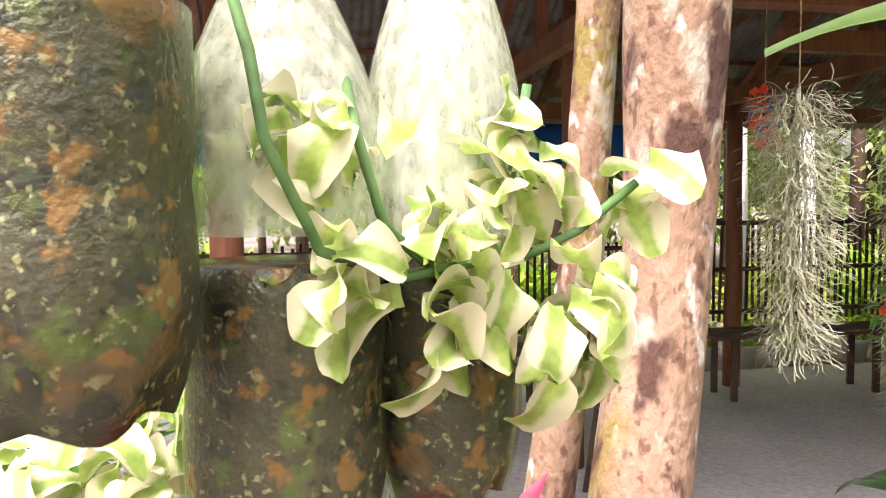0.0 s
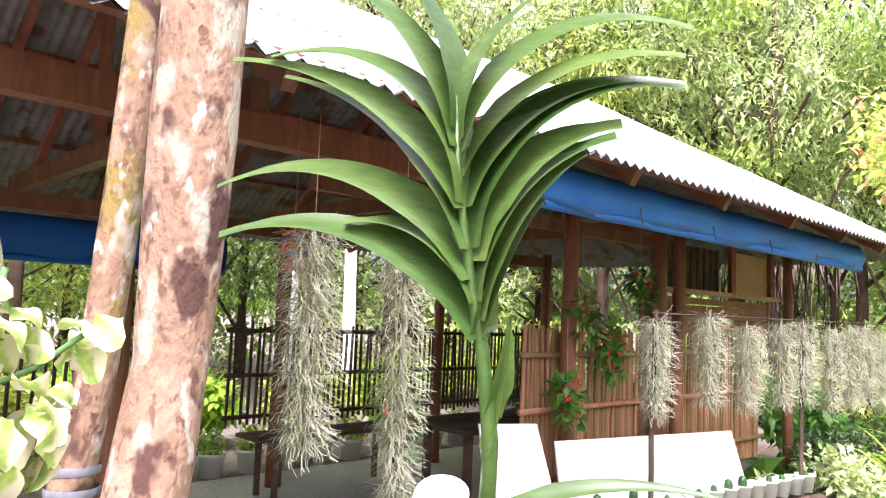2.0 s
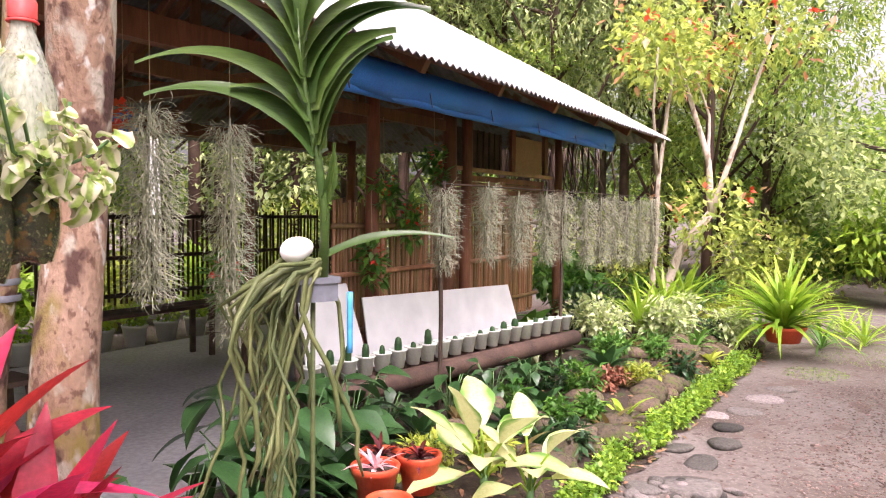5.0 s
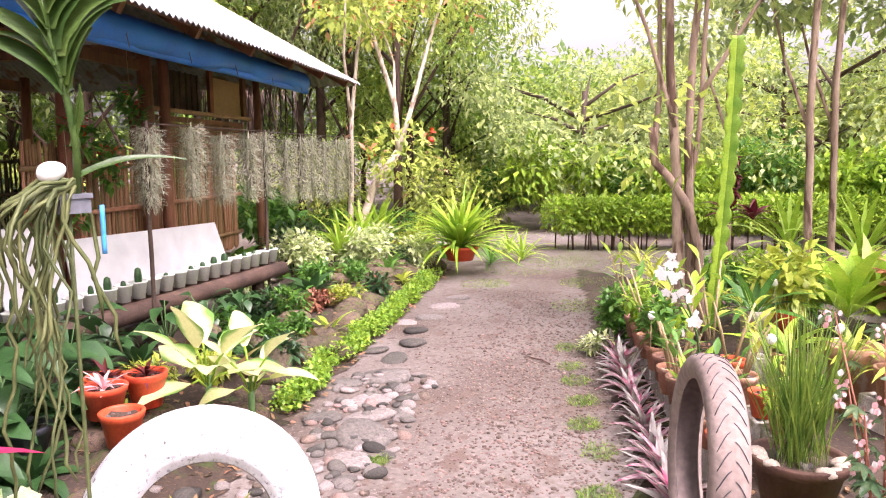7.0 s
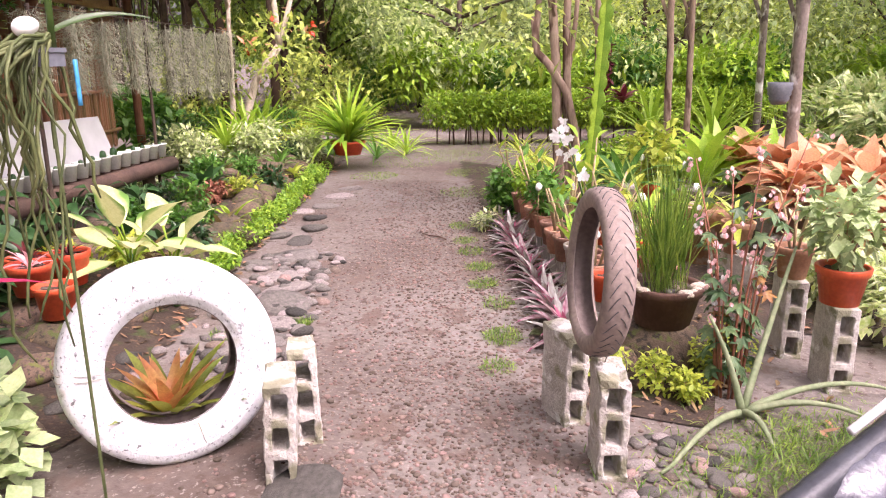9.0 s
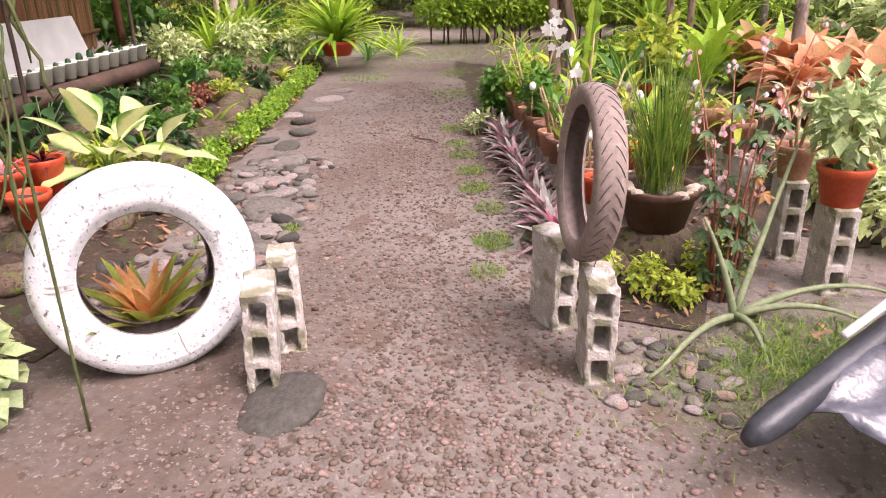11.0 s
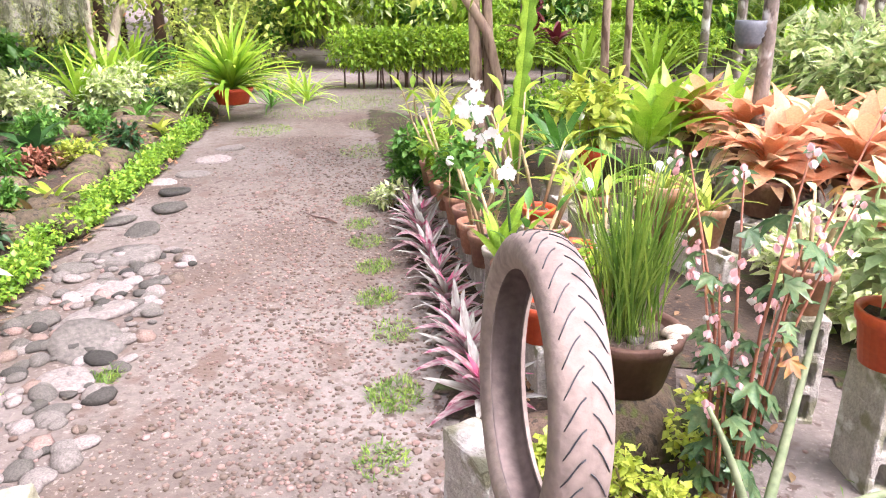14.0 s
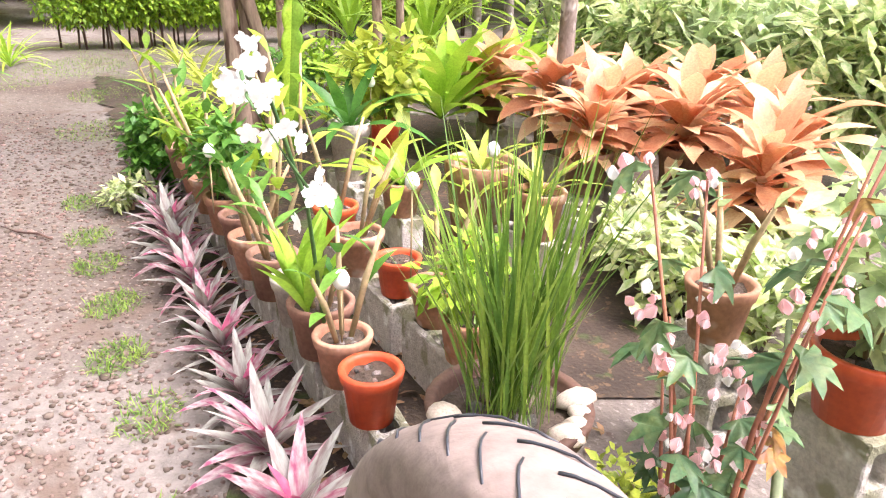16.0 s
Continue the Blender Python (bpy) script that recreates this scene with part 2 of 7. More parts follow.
M_HEDGE = leafmat("hedge_leaf", (0.20, 0.36, 0.03), (0.34, 0.50, 0.05))
M_FOREST = leafmat("forest_leaf", (0.18, 0.32, 0.05), (0.36, 0.50, 0.11), island=0.5, leaf=0.45)
M_FOREST2 = leafmat("bamboo_leaf", (0.34, 0.45, 0.16), (0.52, 0.60, 0.28), island=0.5, leaf=0.5)
M_YELLOWLEAF = leafmat("light_tree_leaf", (0.36, 0.48, 0.08), (0.52, 0.60, 0.16), island=0.4, leaf=0.45)

# ---- ground ----
def stations(lo, hi, step, far):
    mid = list(np.arange(lo, hi + 1e-6, step))
    out = [1.0]
    while out[-1] < far:
        out.append(out[-1] * 1.7 + 1)
    return [lo - d for d in reversed(out)] + mid + [hi + d for d in out]


def rise(x, y):
    """Height of the bare ground."""
    d = max(abs(x - 3) - 14, abs(y) - 12, 0)
    bed = y - (1.72 + (x - 2.6) * 0.39)
    b = (x - 0.36) * -0.3903 + (y - 1.76) * 0.9207
    up = min(max(bed / 0.5, 0), 1) * min(max((0.75 - b) / 0.3, 0), 1) * min(max((x - 0.7) / 0.4, 0), 1) * min(max((9 - x) / 2, 0), 1) * 0.16
    return up + (noise.noise((x * 0.7, y * 0.7, 0)) * 0.02 + noise.noise((x * 4, y * 4, 3)) * 0.006) * (1 if d == 0 else max(0, 1 - d / 6))


xs, ys = stations(-4, 11, 0.09, 400), stations(-6, 8, 0.09, 400)
gv = [(x, y, rise(x, y)) for y in ys for x in xs]
nx = len(xs)
gf = [(j * nx + i, j * nx + i + 1, (j + 1) * nx + i + 1, (j + 1) * nx + i) for j in range(len(ys) - 1) for i in range(nx - 1)]
ga = Acc()
ga.add(gv, gf)
ground = tagged(part("ground", ga, M_DIRT), "packed grey-brown garden dirt with gravel", "ground", kind="structure")

def soil_patch(name, inside, x0, x1, y0, y1, label):
    acc, step = Acc(), 0.07
    idx, v, f = {}, [], []
    for i in range(int((x1 - x0) / step)):
        for j in range(int((y1 - y0) / step)):
            x, y = x0 + i * step, y0 + j * step
            if inside(x + noise.noise((x * 3, y * 3, 7)) * 0.08, y + noise.noise((x * 3, y * 3, 9)) * 0.08):
                q4 = []
                for p in ((i, j), (i + 1, j), (i + 1, j + 1), (i, j + 1)):
                    if p not in idx:
                        px, py = x0 + p[0] * step, y0 + p[1] * step
                        idx[p] = len(v)
                        v.append((px, py, rise(px, py) + 0.006 + 0.012 * abs(noise.noise((px * 9, py * 9, 1)))))
                    q4.append(idx[p])
                f.append(tuple(q4))
    acc.add(v, f)
    return tagged(part(name, acc, M_BEDSOIL), label, "soil", kind="structure")


def in_long_bed(x, y):
    b = (x - 0.36) * -0.3903 + (y - 1.76) * 0.9207
    return y > 1.66 + (x - 2.6) * 0.39 and b < 0.85 and x > 0.7


soil_patch("bed_soil", in_long_bed, 0.6, 9.5, 0.9, 7.0, "dark moist soil of the planted bed")
soil_patch("bed_soil", lambda x, y: y < -0.42 + (x - 2.5) * 0.44 and y > -2.1 + (x - 2.5) * 0.1 and (x > 2.9 or y > -1.25) and 1.75 < x < 7.4 + 0.5 * y, 1.7, 9, -3.2, 3.0, "dark moist soil under the flower pots")

# ---- pavilion ----
HU = Vector((0.9207, 0.3903, 0))
HN = Vector((-0.3903, 0.9207, 0))
HO = Vector((0.36, 1.76, 0))
HANG = math.atan2(HU.y, HU.x)


def hp(a, b, z):
    """A place by the pavilion: a along its front eave, b inwards."""
    return HO + HU * a + HN * b + Vector((0, 0, z))


A0, A1, HALF, EAVE, PITCH = -3.4, 7.1, 2.5, 2.40, 0.60
slab = Acc()
sv = [hp(a, b, z) for z in (-0.05, 0.04) for a, b in ((-3.0, 0.9), (2.0, 0.9), (2.1, 1.3), (6.9, 1.3), (6.9, 4.7), (-3.0, 4.7))]
slab.add([tuple(p) for p in sv], [tuple(range(6))[::-1], tuple(range(6, 12))] + [(i, (i + 1) % 6, 6 + (i + 1) % 6, 6 + i) for i in range(6)])
tagged(part("floor", slab, M_CONCRETE, smooth=False), "pale grey worn concrete pavilion floor", "floor", kind="structure")

roof = thing("pavilion_roof", label="white corrugated zinc hip roof over brown timber", category="roof", kind="structure")


def roof_sheet(side, k0, k1, lift):
    """One corrugated sheet of a slope, between two places along its eave."""
    acc, cols, step = Acc(), [], 0.019
    count = int(round((k1 - k0) / step))
    length = A1 - A0 if side in (0, 2) else 2 * HALF
    for i in range(count + 1):
        k = min(max(k0 + i * step, 0), length)
        depth = min(HALF, k, length - k)
        rows = []
        for d in (-0.05 if 0.05 < k < length - 0.05 else 0.0, depth * 0.5, depth):
            z = EAVE + d * PITCH + 0.011 * math.sin(2 * math.pi * i / 4.0) + lift
            if side == 0:
                p = hp(A0 + k, d, z)
            elif side == 2:
                p = hp(A0 + k, 2 * HALF - d, z)
            elif side == 1:
                p = hp(A1 - d, k, z)
            else:
                p = hp(A0 + d, k, z)
            rows.append(tuple(p))
        cols.append(rows)
    acc.add([p for c in cols for p in c], [(3 * i + j, 3 * i + 3 + j, 3 * i + 4 + j, 3 * i + 1 + j) for i in range(count) for j in range(2)])
    return acc


for side, length in ((0, A1 - A0), (1, 2 * HALF), (2, A1 - A0), (3, 2 * HALF)):
    k, j = 0.0, 0
    while k < length - 0.02:
        e = min(k + 0.836, length)
        part("roof_sheet", roof_sheet(side, k, min(e + 0.057, length), 0.005 * (j % 2)), M_ZINC, roof)
        # second skin below each sheet, coloured dark to deepen the ceiling's shade
        part("roof_underside", roof_sheet(side, k, e, -0.007), M_ZINCUNDER, roof, "rust-stained underside of the sheet, roof shade in its colour")
        k, j = e, j + 1


def beam(name, p, q, w, h, material, parent):
    p, q = Vector(p), Vector(q)
    acc = Acc()
    acc.box((0, 0, 0), ((q - p).length, w, h), m=(q - p).to_track_quat("X", "Z").to_matrix().to_4x4())
    ob = part(name, acc, material, parent, smooth=False)
    acc2 = ob.data
    acc2.transform(Matrix.Translation((p + q) / 2))
    return ob


def pole(name, p, q, r0, r1, material, parent=None, knots=0, wob=0.0):
    acc, p, q = Acc(), Vector(p), Vector(q)
    pts, rr, m = [], [], max(6, knots * 3)
    for i in range(m + 1):
        s = i / m
        pts.append(p.lerp(q, s) + Vector((noise.noise((s * 3, p.x, p.y)), noise.noise((s * 3, p.y, p.x + 5)), 0)) * wob)
        rr.append((r0 + (r1 - r0) * s) * (1 + (0.12 if knots and i % 3 == 0 else 0)))
    acc.tube(pts, rr, 9)
    return part(name, acc, material, parent)


for a in np.arange(A0 + 0.7, A1, 0.95):
    d = min(HALF, a - A0, A1 - a)
    beam("rafter", hp(a, 0.06, EAVE - 0.05), hp(a, d, EAVE - 0.09 + d * PITCH), 0.05, 0.08, M_WOOD, roof)
    beam("rafter", hp(a, 2 * HALF - 0.06, EAVE - 0.05), hp(a, 2 * HALF - d, EAVE - 0.09 + d * PITCH), 0.05, 0.08, M_WOOD, roof)
for d in (0.06, 0.75, 1.5, 2.2):
    for b in (d, 2 * HALF - d):
        beam("purlin", hp(A0 + d, b, EAVE - 0.028 + d * PITCH), hp(A1 - d, b, EAVE - 0.028 + d * PITCH), 0.05, 0.035, M_WOOD, roof)
for b in (0.8, 4.2):
    beam("tie_beam", hp(A0 + 0.6, b, EAVE - 0.02), hp(A1 - 0.6, b, EAVE - 0.02), 0.09, 0.13, M_WOOD, roof)
for a in (-1.6, 0.4, 2.5, 4.6):
    beam("cross_beam", hp(a, 0.7, EAVE + 0.09), hp(a, 4.3, EAVE + 0.09), 0.08, 0.12, M_WOOD, roof)
    beam("king_post", hp(a, HALF, EAVE + 0.1), hp(a, HALF, EAVE + 1.36), 0.07, 0.07, M_WOOD, roof)
    beam("brace", hp(a, 1.2, EAVE + 0.12), hp(a, HALF - 0.1, EAVE + 0.95), 0.05, 0.06, M_WOOD, roof)
    beam("brace", hp(a, 3.8, EAVE + 0.12), hp(a, HALF + 0.1, EAVE + 0.95), 0.05, 0.06, M_WOOD, roof)


def tarp(a0, a1, b, z0, z1):
    acc, m = Acc(), 60
    rows = []
    for i in range(m + 1):
        a = a0 + (a1 - a0) * i / m
        for j in range(5):
            s = j / 4
            bulge = 0.05 * math.sin(s * math.pi) + 0.018 * math.sin(a * 7 + s * 2) * s
            rows.append(tuple(hp(a, b - bulge, z1 + (z0 - z1) * s + 0.015 * math.sin(a * 5.3) * s)))
    acc.add(rows, [(5 * i + j, 5 * i + 5 + j, 5 * i + 6 + j, 5 * i + 1 + j) for i in range(m) for j in range(4)])
    return acc


for a0, a1, b, z0, z1 in ((1.2, 5.75, 0.22, 2.17, 2.37), (-2.6, 2.3, 4.66, 1.97, 2.33)):
    roll_ = thing("tarpaulin", label="rolled blue tarpaulin hung along the roof eave", category="tarpaulin", group="eave tarpaulins")
    t_ob = part("sheet", tarp(a0, a1, b, z0, z1), M_TARP, roll_)
    so = t_ob.modifiers.new("thick", "SOLIDIFY")
    so.thickness = 0.004
    pole("rolled_hem", hp(a0, b, z0 + 0.012), hp(a1, b, z0 + 0.012), 0.026, 0.026, M_TARP, roll_, knots=6, wob=0.02)
    for k in range(6):
        a = a0 + 0.3 + (a1 - a0 - 0.6) * k / 5
        pole("tie_cord", hp(a, b - 0.055, z0 - 0.01), hp(a, b - 0.01, z1 + 0.01), 0.003, 0.003, M_DARKWOOD, roll_)

for a, b, r in ((3.08, 1.2, 0.06), (4.23, 1.2, 0.075), (4.55, 1.2, 0.06), (6.9, 1.25, 0.055), (-1.2, 0.9, 0.06), (2.67, 4.17, 0.075), (0.0, 4.25, 0.06), (-2.3, 4.2, 0.07), (4.7, 4.2, 0.06), (6.6, 4.2, 0.07), (0.62, 2.6, 0.07)):
    post = thing("pavilion_post", label="reddish brown round timber post on the concrete floor", category="post", group="pavilion posts")
    pole("shaft", hp(a, b, 0.0), hp(a, b, EAVE + (0.1 if b < 2 or b > 4 else 0.9)), r, r * 0.85, M_WOOD, post, wob=0.02)

# ---- trunks ----
def trunk(name, pts, radii, material, label, group=""):
    acc = Acc()
    fine, rr = [], []
    for i in range(len(pts) - 1):
        for k in range(6):
            s = k / 6
            fine.append(Vector(pts[i]).lerp(Vector(pts[i + 1]), s))
            rr.append((radii[i] + (radii[i + 1] - radii[i]) * s) * (1 + 0.06 * noise.noise((len(fine) * 0.5, radii[0] * 40, 0))))
    fine.append(Vector(pts[-1])), rr.append(radii[-1])
    acc.tube(fine, rr, 18)
    root = thing(name, label=label, category="tree", group=group)
    part("trunk", acc, material, root)
    # limbs and crown above the view, added to shade the trunk and bottles
    top = Vector(pts[-1])
    cs = []
    for i in range(6):
        t = i * 1.05 + radii[0] * 30
        tip = top + Vector((math.cos(t) * 1.0, math.sin(t) * 1.0, 0.5 + 0.3 * math.sin(i * 2.2)))
        lb = Acc()
        lb.tube([top - Vector((0, 0, 0.3)), top.lerp(tip, 0.5) + Vector((0, 0, 0.15)), tip], [radii[-1] * 0.7, radii[-1] * 0.45, 0.008], 7)
        part("limb", lb, material, root)
        cs += [tuple(tip), tuple(top.lerp(tip, 0.6) + Vector((0, 0, 0.3)))]
    fo = Acc()
    foliage(fo, cs, [(0.5, 0.5, 0.3)] * len(cs), 1500, 0.13)
    part("crown", fo, M_FOREST, root)
    return root


trunk("guava_tree", [(0.08, 0.93, -0.05), (0.12, 0.96, 0.6), (0.14, 1.0, 1.17), (0.185, 1.06, 1.57), (0.195, 1.06, 1.97), (0.22, 1.08, 3.2), (0.3, 1.1, 4.6)], [0.10, 0.08, 0.072, 0.064, 0.076, 0.07, 0.05], M_BARK, "tall smooth brown trunk with pale lichen patches", "twin trunks")
trunk("guava_tree", [(0.0, 1.06, -0.05), (-0.02, 1.16, 0.6), (0.0, 1.22, 1.1), (0.06, 1.21, 1.56), (0.085, 1.22, 1.97), (0.13, 1.3, 3.2), (0.1, 1.5, 4.6)], [0.07, 0.05, 0.045, 0.036, 0.036, 0.03, 0.02], M_BARK, "slender brown trunk with lichen and wound cord", "twin trunks")

# ---- tyres and blocks ----
def tyre(R, w, hole, material, sides=64, ribs=False):
    """A tyre standing up, its axle along x, centre at the origin. Outer skin and lining."""
    h = R - hole
    outline = [(-w * 0.34, hole), (-w * 0.46, hole + h * 0.18), (-w * 0.5, hole + h * 0.45), (-w * 0.47, hole + h * 0.72), (-w * 0.38, hole + h * 0.9), (-w * 0.2, R - h * 0.015), (0, R), (w * 0.2, R - h * 0.015), (w * 0.38, hole + h * 0.9), (w * 0.47, hole + h * 0.72), (w * 0.5, hole + h * 0.45), (w * 0.46, hole + h * 0.18), (w * 0.34, hole)]
    if ribs:
        # bead lip and raised rings on the side walls
        side_ = [(0.34, 0.0), (0.40, 0.03), (0.41, 0.09), (0.44, 0.11), (0.47, 0.2), (0.485, 0.22), (0.50, 0.38), (0.505, 0.5), (0.495, 0.62), (0.505, 0.64), (0.495, 0.67), (0.475, 0.78), (0.44, 0.86), (0.40, 0.9), (0.36, 0.945), (0.22, 0.985)]
        outline = [(-w * x, hole + h * r) for x, r in side_] + [(0, R)] + [(w * x, hole + h * r) for x, r in reversed(side_)]
    inner = [(x * 0.86, r - h * 0.09 if r > hole + 0.01 else hole + 0.006) for x, r in reversed(outline)]
    def ring(line):
        acc = Acc()
        m = len(line)
        acc.add([(x, r * math.cos(2 * math.pi * k / sides), r * math.sin(2 * math.pi * k / sides)) for k in range(sides) for x, r in line], [(k * m + i, k * m + i + 1, ((k + 1) % sides) * m + i + 1, ((k + 1) % sides) * m + i) for k in range(sides) for i in range(m - 1)])
        return acc
    return ring(outline), ring([outline[-1]] + inner + [outline[0]])


white = thing("car_tyre_planter", (0.93, 0.565, 0.355), "white painted car tyre standing upright on the gravel", "tyre")
o, i_ = tyre(0.365, 0.19, 0.212, M_WHITETYRE, ribs=True)
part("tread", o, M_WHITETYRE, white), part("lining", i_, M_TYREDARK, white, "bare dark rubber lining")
white.rotation_euler = (0, radians(5), radians(48))
for ang in (0.02, 0.09, 4.45):
    a = Acc()
    ring = [(-0.098 + 0.0, 0.222), (-0.1, 0.29), (-0.075, 0.355), (0.0, 0.372), (0.075, 0.355), (0.1, 0.29), (0.098, 0.222)]
    a.tube([(x, r * math.cos(ang), r * math.sin(ang)) for x, r in ring], 0.0022, 5)
    part("wire_tie", a, M_BLOCK, white, "grey binding wire")

moto = thing("motorcycle_tyre", (1.44, -0.83, 0.675), "bare dusty grey motorcycle tyre standing on a cement block", "tyre")
o, i_ = tyre(0.285, 0.098, 0.215, M_TYRE)
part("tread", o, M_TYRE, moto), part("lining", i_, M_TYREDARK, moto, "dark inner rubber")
moto.rotation_euler = (0, radians(3), radians(-66))


def block_mesh(w=0.19, d=0.10, h=0.39, worn=0.004, seed=0.0):
    """A hollow cement block on end: three holes through its width."""
    acc = Acc()
    wall, n, side = 0.032, 3, 0.024
    hole = (h - wall * (n + 1)) / n
    ysl = [-d / 2, -d / 2 + side, d / 2 - side, d / 2]
    zsl = [0.0]
    for i in range(n):
        zsl += [zsl[-1] + wall, zsl[-1] + wall + hole]
    zsl.append(h)
    nz = len(zsl)
    v = [(x, y, z) for x in (-w / 2, w / 2) for y in ysl for z in zsl]
    at = lambda i, j, k: (i * 4 + j) * nz + k
    solid = lambda j, k: 0 <= j < 3 and 0 <= k < nz - 1 and not (j == 1 and k % 2 == 1)
    f = []
    for j in range(3):
        for k in range(nz - 1):
            if solid(j, k):
                f += [(at(0, j, k), at(0, j, k + 1), at(0, j + 1, k + 1), at(0, j + 1, k)), (at(1, j, k), at(1, j + 1, k), at(1, j + 1, k + 1), at(1, j, k + 1))]
                for dj, dk, p, r in ((-1, 0, (j, k), (j, k + 1)), (1, 0, (j + 1, k + 1), (j + 1, k)), (0, -1, (j + 1, k), (j, k)), (0, 1, (j, k + 1), (j + 1, k + 1))):
                    if not solid(j + dj, k + dk):
                        f.append((at(0, *p), at(1, *p), at(1, *r), at(0, *r)))
    acc.add(v, f)
    me = acc.mesh("cement_block", M_BLOCK, False)
    bm = bmesh.new()
    bm.from_mesh(me)
    bmesh.ops.recalc_face_normals(bm, faces=bm.faces[:])
    bmesh.ops.bevel(bm, geom=bm.edges[:], offset=0.004, segments=1, affect="EDGES")
    bmesh.ops.subdivide_edges(bm, edges=[e for e in bm.edges if e.calc_length() > 0.05], cuts=3)
    for v in bm.verts:
        c = v.co + Vector((seed, 0, 0))
        v.co += Vector((noise.noise(c * 30), noise.noise(c * 30 + Vector((9, 0, 0))), noise.noise(c * 30 + Vector((0, 9, 0))))) * worn
        if worn > 0.005 and v.co.z > h - 0.05:
            v.co.z -= 0.035 * max(0.0, noise.noise(c * 14) + 0.15) * (v.co.z - h + 0.05) / 0.05
    bm.to_mesh(me)
    bm.free()
    return me


BLOCK = block_mesh()
WORN = [block_mesh(worn=0.009, seed=3.0 * i) for i in range(4)]


def block(x, y, z, rz, label="grey hollow cement block set on end in the gravel", lean=0.0, mesh=BLOCK):
    ob = new("cement_block", mesh)
    ob.location, ob.rotation_euler = (x, y, z), (lean, 0, radians(rz))
    return tagged(ob, label, "cement block", "hollow cement blocks")


CHIPPED = "chipped grey hollow cement block set on end in the gravel"
block(0.93, 0.13, -0.02, 31, CHIPPED, 0.03, WORN[0])
block(1.20, 0.19, -0.02, 33, CHIPPED, -0.03, WORN[1])
block(1.36, -0.90, -0.02, 20, CHIPPED, 0.0, WORN[2])
block(1.69, -0.68, -0.02, 42, CHIPPED, 0.0, WORN[3])
for p0, p1 in (((1.40, -0.87, 0.43), (1.40, -0.87, 0.355)), ((1.37, -0.93, 0.43), (1.36, -0.95, 0.345))):
    wr = thing("binding_wire", label="thin rusty wire binding tyre and block", category="wire", group="binding wires")
    a = Acc()
    a.tube([p0, tuple((Vector(p0) + Vector(p1)) / 2 + Vector((0.012, -0.008, 0))), p1], 0.002, 5)
    part("strand", a, M_TYREDARK, wr)
block(2.70, -1.53, -0.02, 15), block(2.36, -1.69, -0.02, 18)

# ---- hedge and woods ----
ha = Acc()
foliage(ha, [(10.2 + 0.16 * i * 0.55, 3.2 - 0.16 * i, 0.56) for i in range(32)], [(0.3, 0.3, 0.31)] * 32, 17000, 0.085)
hedge = thing("clipped_hedge", label="clipped bright green box hedge on bare stems", category="hedge")
part("foliage", ha, M_HEDGE, hedge)
for i in range(60):
    hs = Acc()
    x = 10.2 + rng.uniform(0, 2.8)
    y = 3.2 - (x - 10.2) / 0.55 + rng.uniform(-0.2, 0.2)
    hs.tube([(x, y, -0.02), (x + rng.uniform(-0.08, 0.08), y, 0.35), (x + rng.uniform(-0.1, 0.1), y, 0.6)], [0.014, 0.012, 0.008], 5)
    part("stem", hs, M_DARKWOOD, hedge)



def tree(x, y, h, r, crown, leaves, size, leafm, bark, label, name="tree", forks=5, lean=(0, 0), low=0.4, droop=0.3, stretch=2.2, seed=1):
    """A trunk with limbs that end in leaf clumps. crown: radius of the crown."""
    q = random.Random(seed)
    root = thing(name, (x, y, 0), label, "tree")
    acc = Acc()
    top = Vector((lean[0], lean[1], h * 0.72))
    acc.tube([(0, 0, -0.1), (lean[0] * 0.2, lean[1] * 0.2, h * 0.25), (lean[0] * 0.55, lean[1] * 0.55, h * 0.5), tuple(top)], [r, r * 0.8, r * 0.6, r * 0.35], 9)
    cs, rs = [], []
    for i in range(forks):
        a, s = 2 * math.pi * i / forks + q.uniform(-0.4, 0.4), q.uniform(low, 0.95)
        base = Vector((lean[0] * s, lean[1] * s, h * 0.72 * s))
        tip = base + Vector((math.cos(a) * crown * q.uniform(0.5, 1), math.sin(a) * crown * q.uniform(0.5, 1), h * q.uniform(0.1, 0.3)))
        mid = base.lerp(tip, 0.5) + Vector((0, 0, 0.08 * h * q.uniform(-0.3, 0.6)))
        acc.tube([base, mid, tip], [r * 0.4, r * 0.25, r * 0.08], 6)
        for k in range(3):
            cs.append(tuple(tip + Vector((q.uniform(-1, 1), q.uniform(-1, 1), q.uniform(-0.6, 0.6))) * crown * 0.35))
            e = crown * q.uniform(0.22, 0.42)
            rs.append((e, e, e * 0.7))
    part("trunk", acc, bark, root)
    fa = Acc()
    foliage(fa, cs, rs, leaves, size, droop=droop, stretch=stretch)
    part("crown", fa, leafm, root)
    return root


q = random.Random(3)
for i in range(40):
    ang = radians(-32 + i * 3.9)
    dist = q.uniform(12.5, 20)
    x, y = dist * math.cos(ang) + 1.5, dist * math.sin(ang)
    tree(x, y, q.uniform(3.4, 4.4) if -9 < math.degrees(ang) < 31 else q.uniform(6, 10), q.uniform(0.07, 0.14), q.uniform(2.0, 3.0), 6000, 0.15, q.choice([M_FOREST, M_FOREST, M_FOREST2, M_YELLOWLEAF]), M_DARKWOOD, "tall leafy green tree at the edge of the woods", forks=11, low=0.1, seed=i)
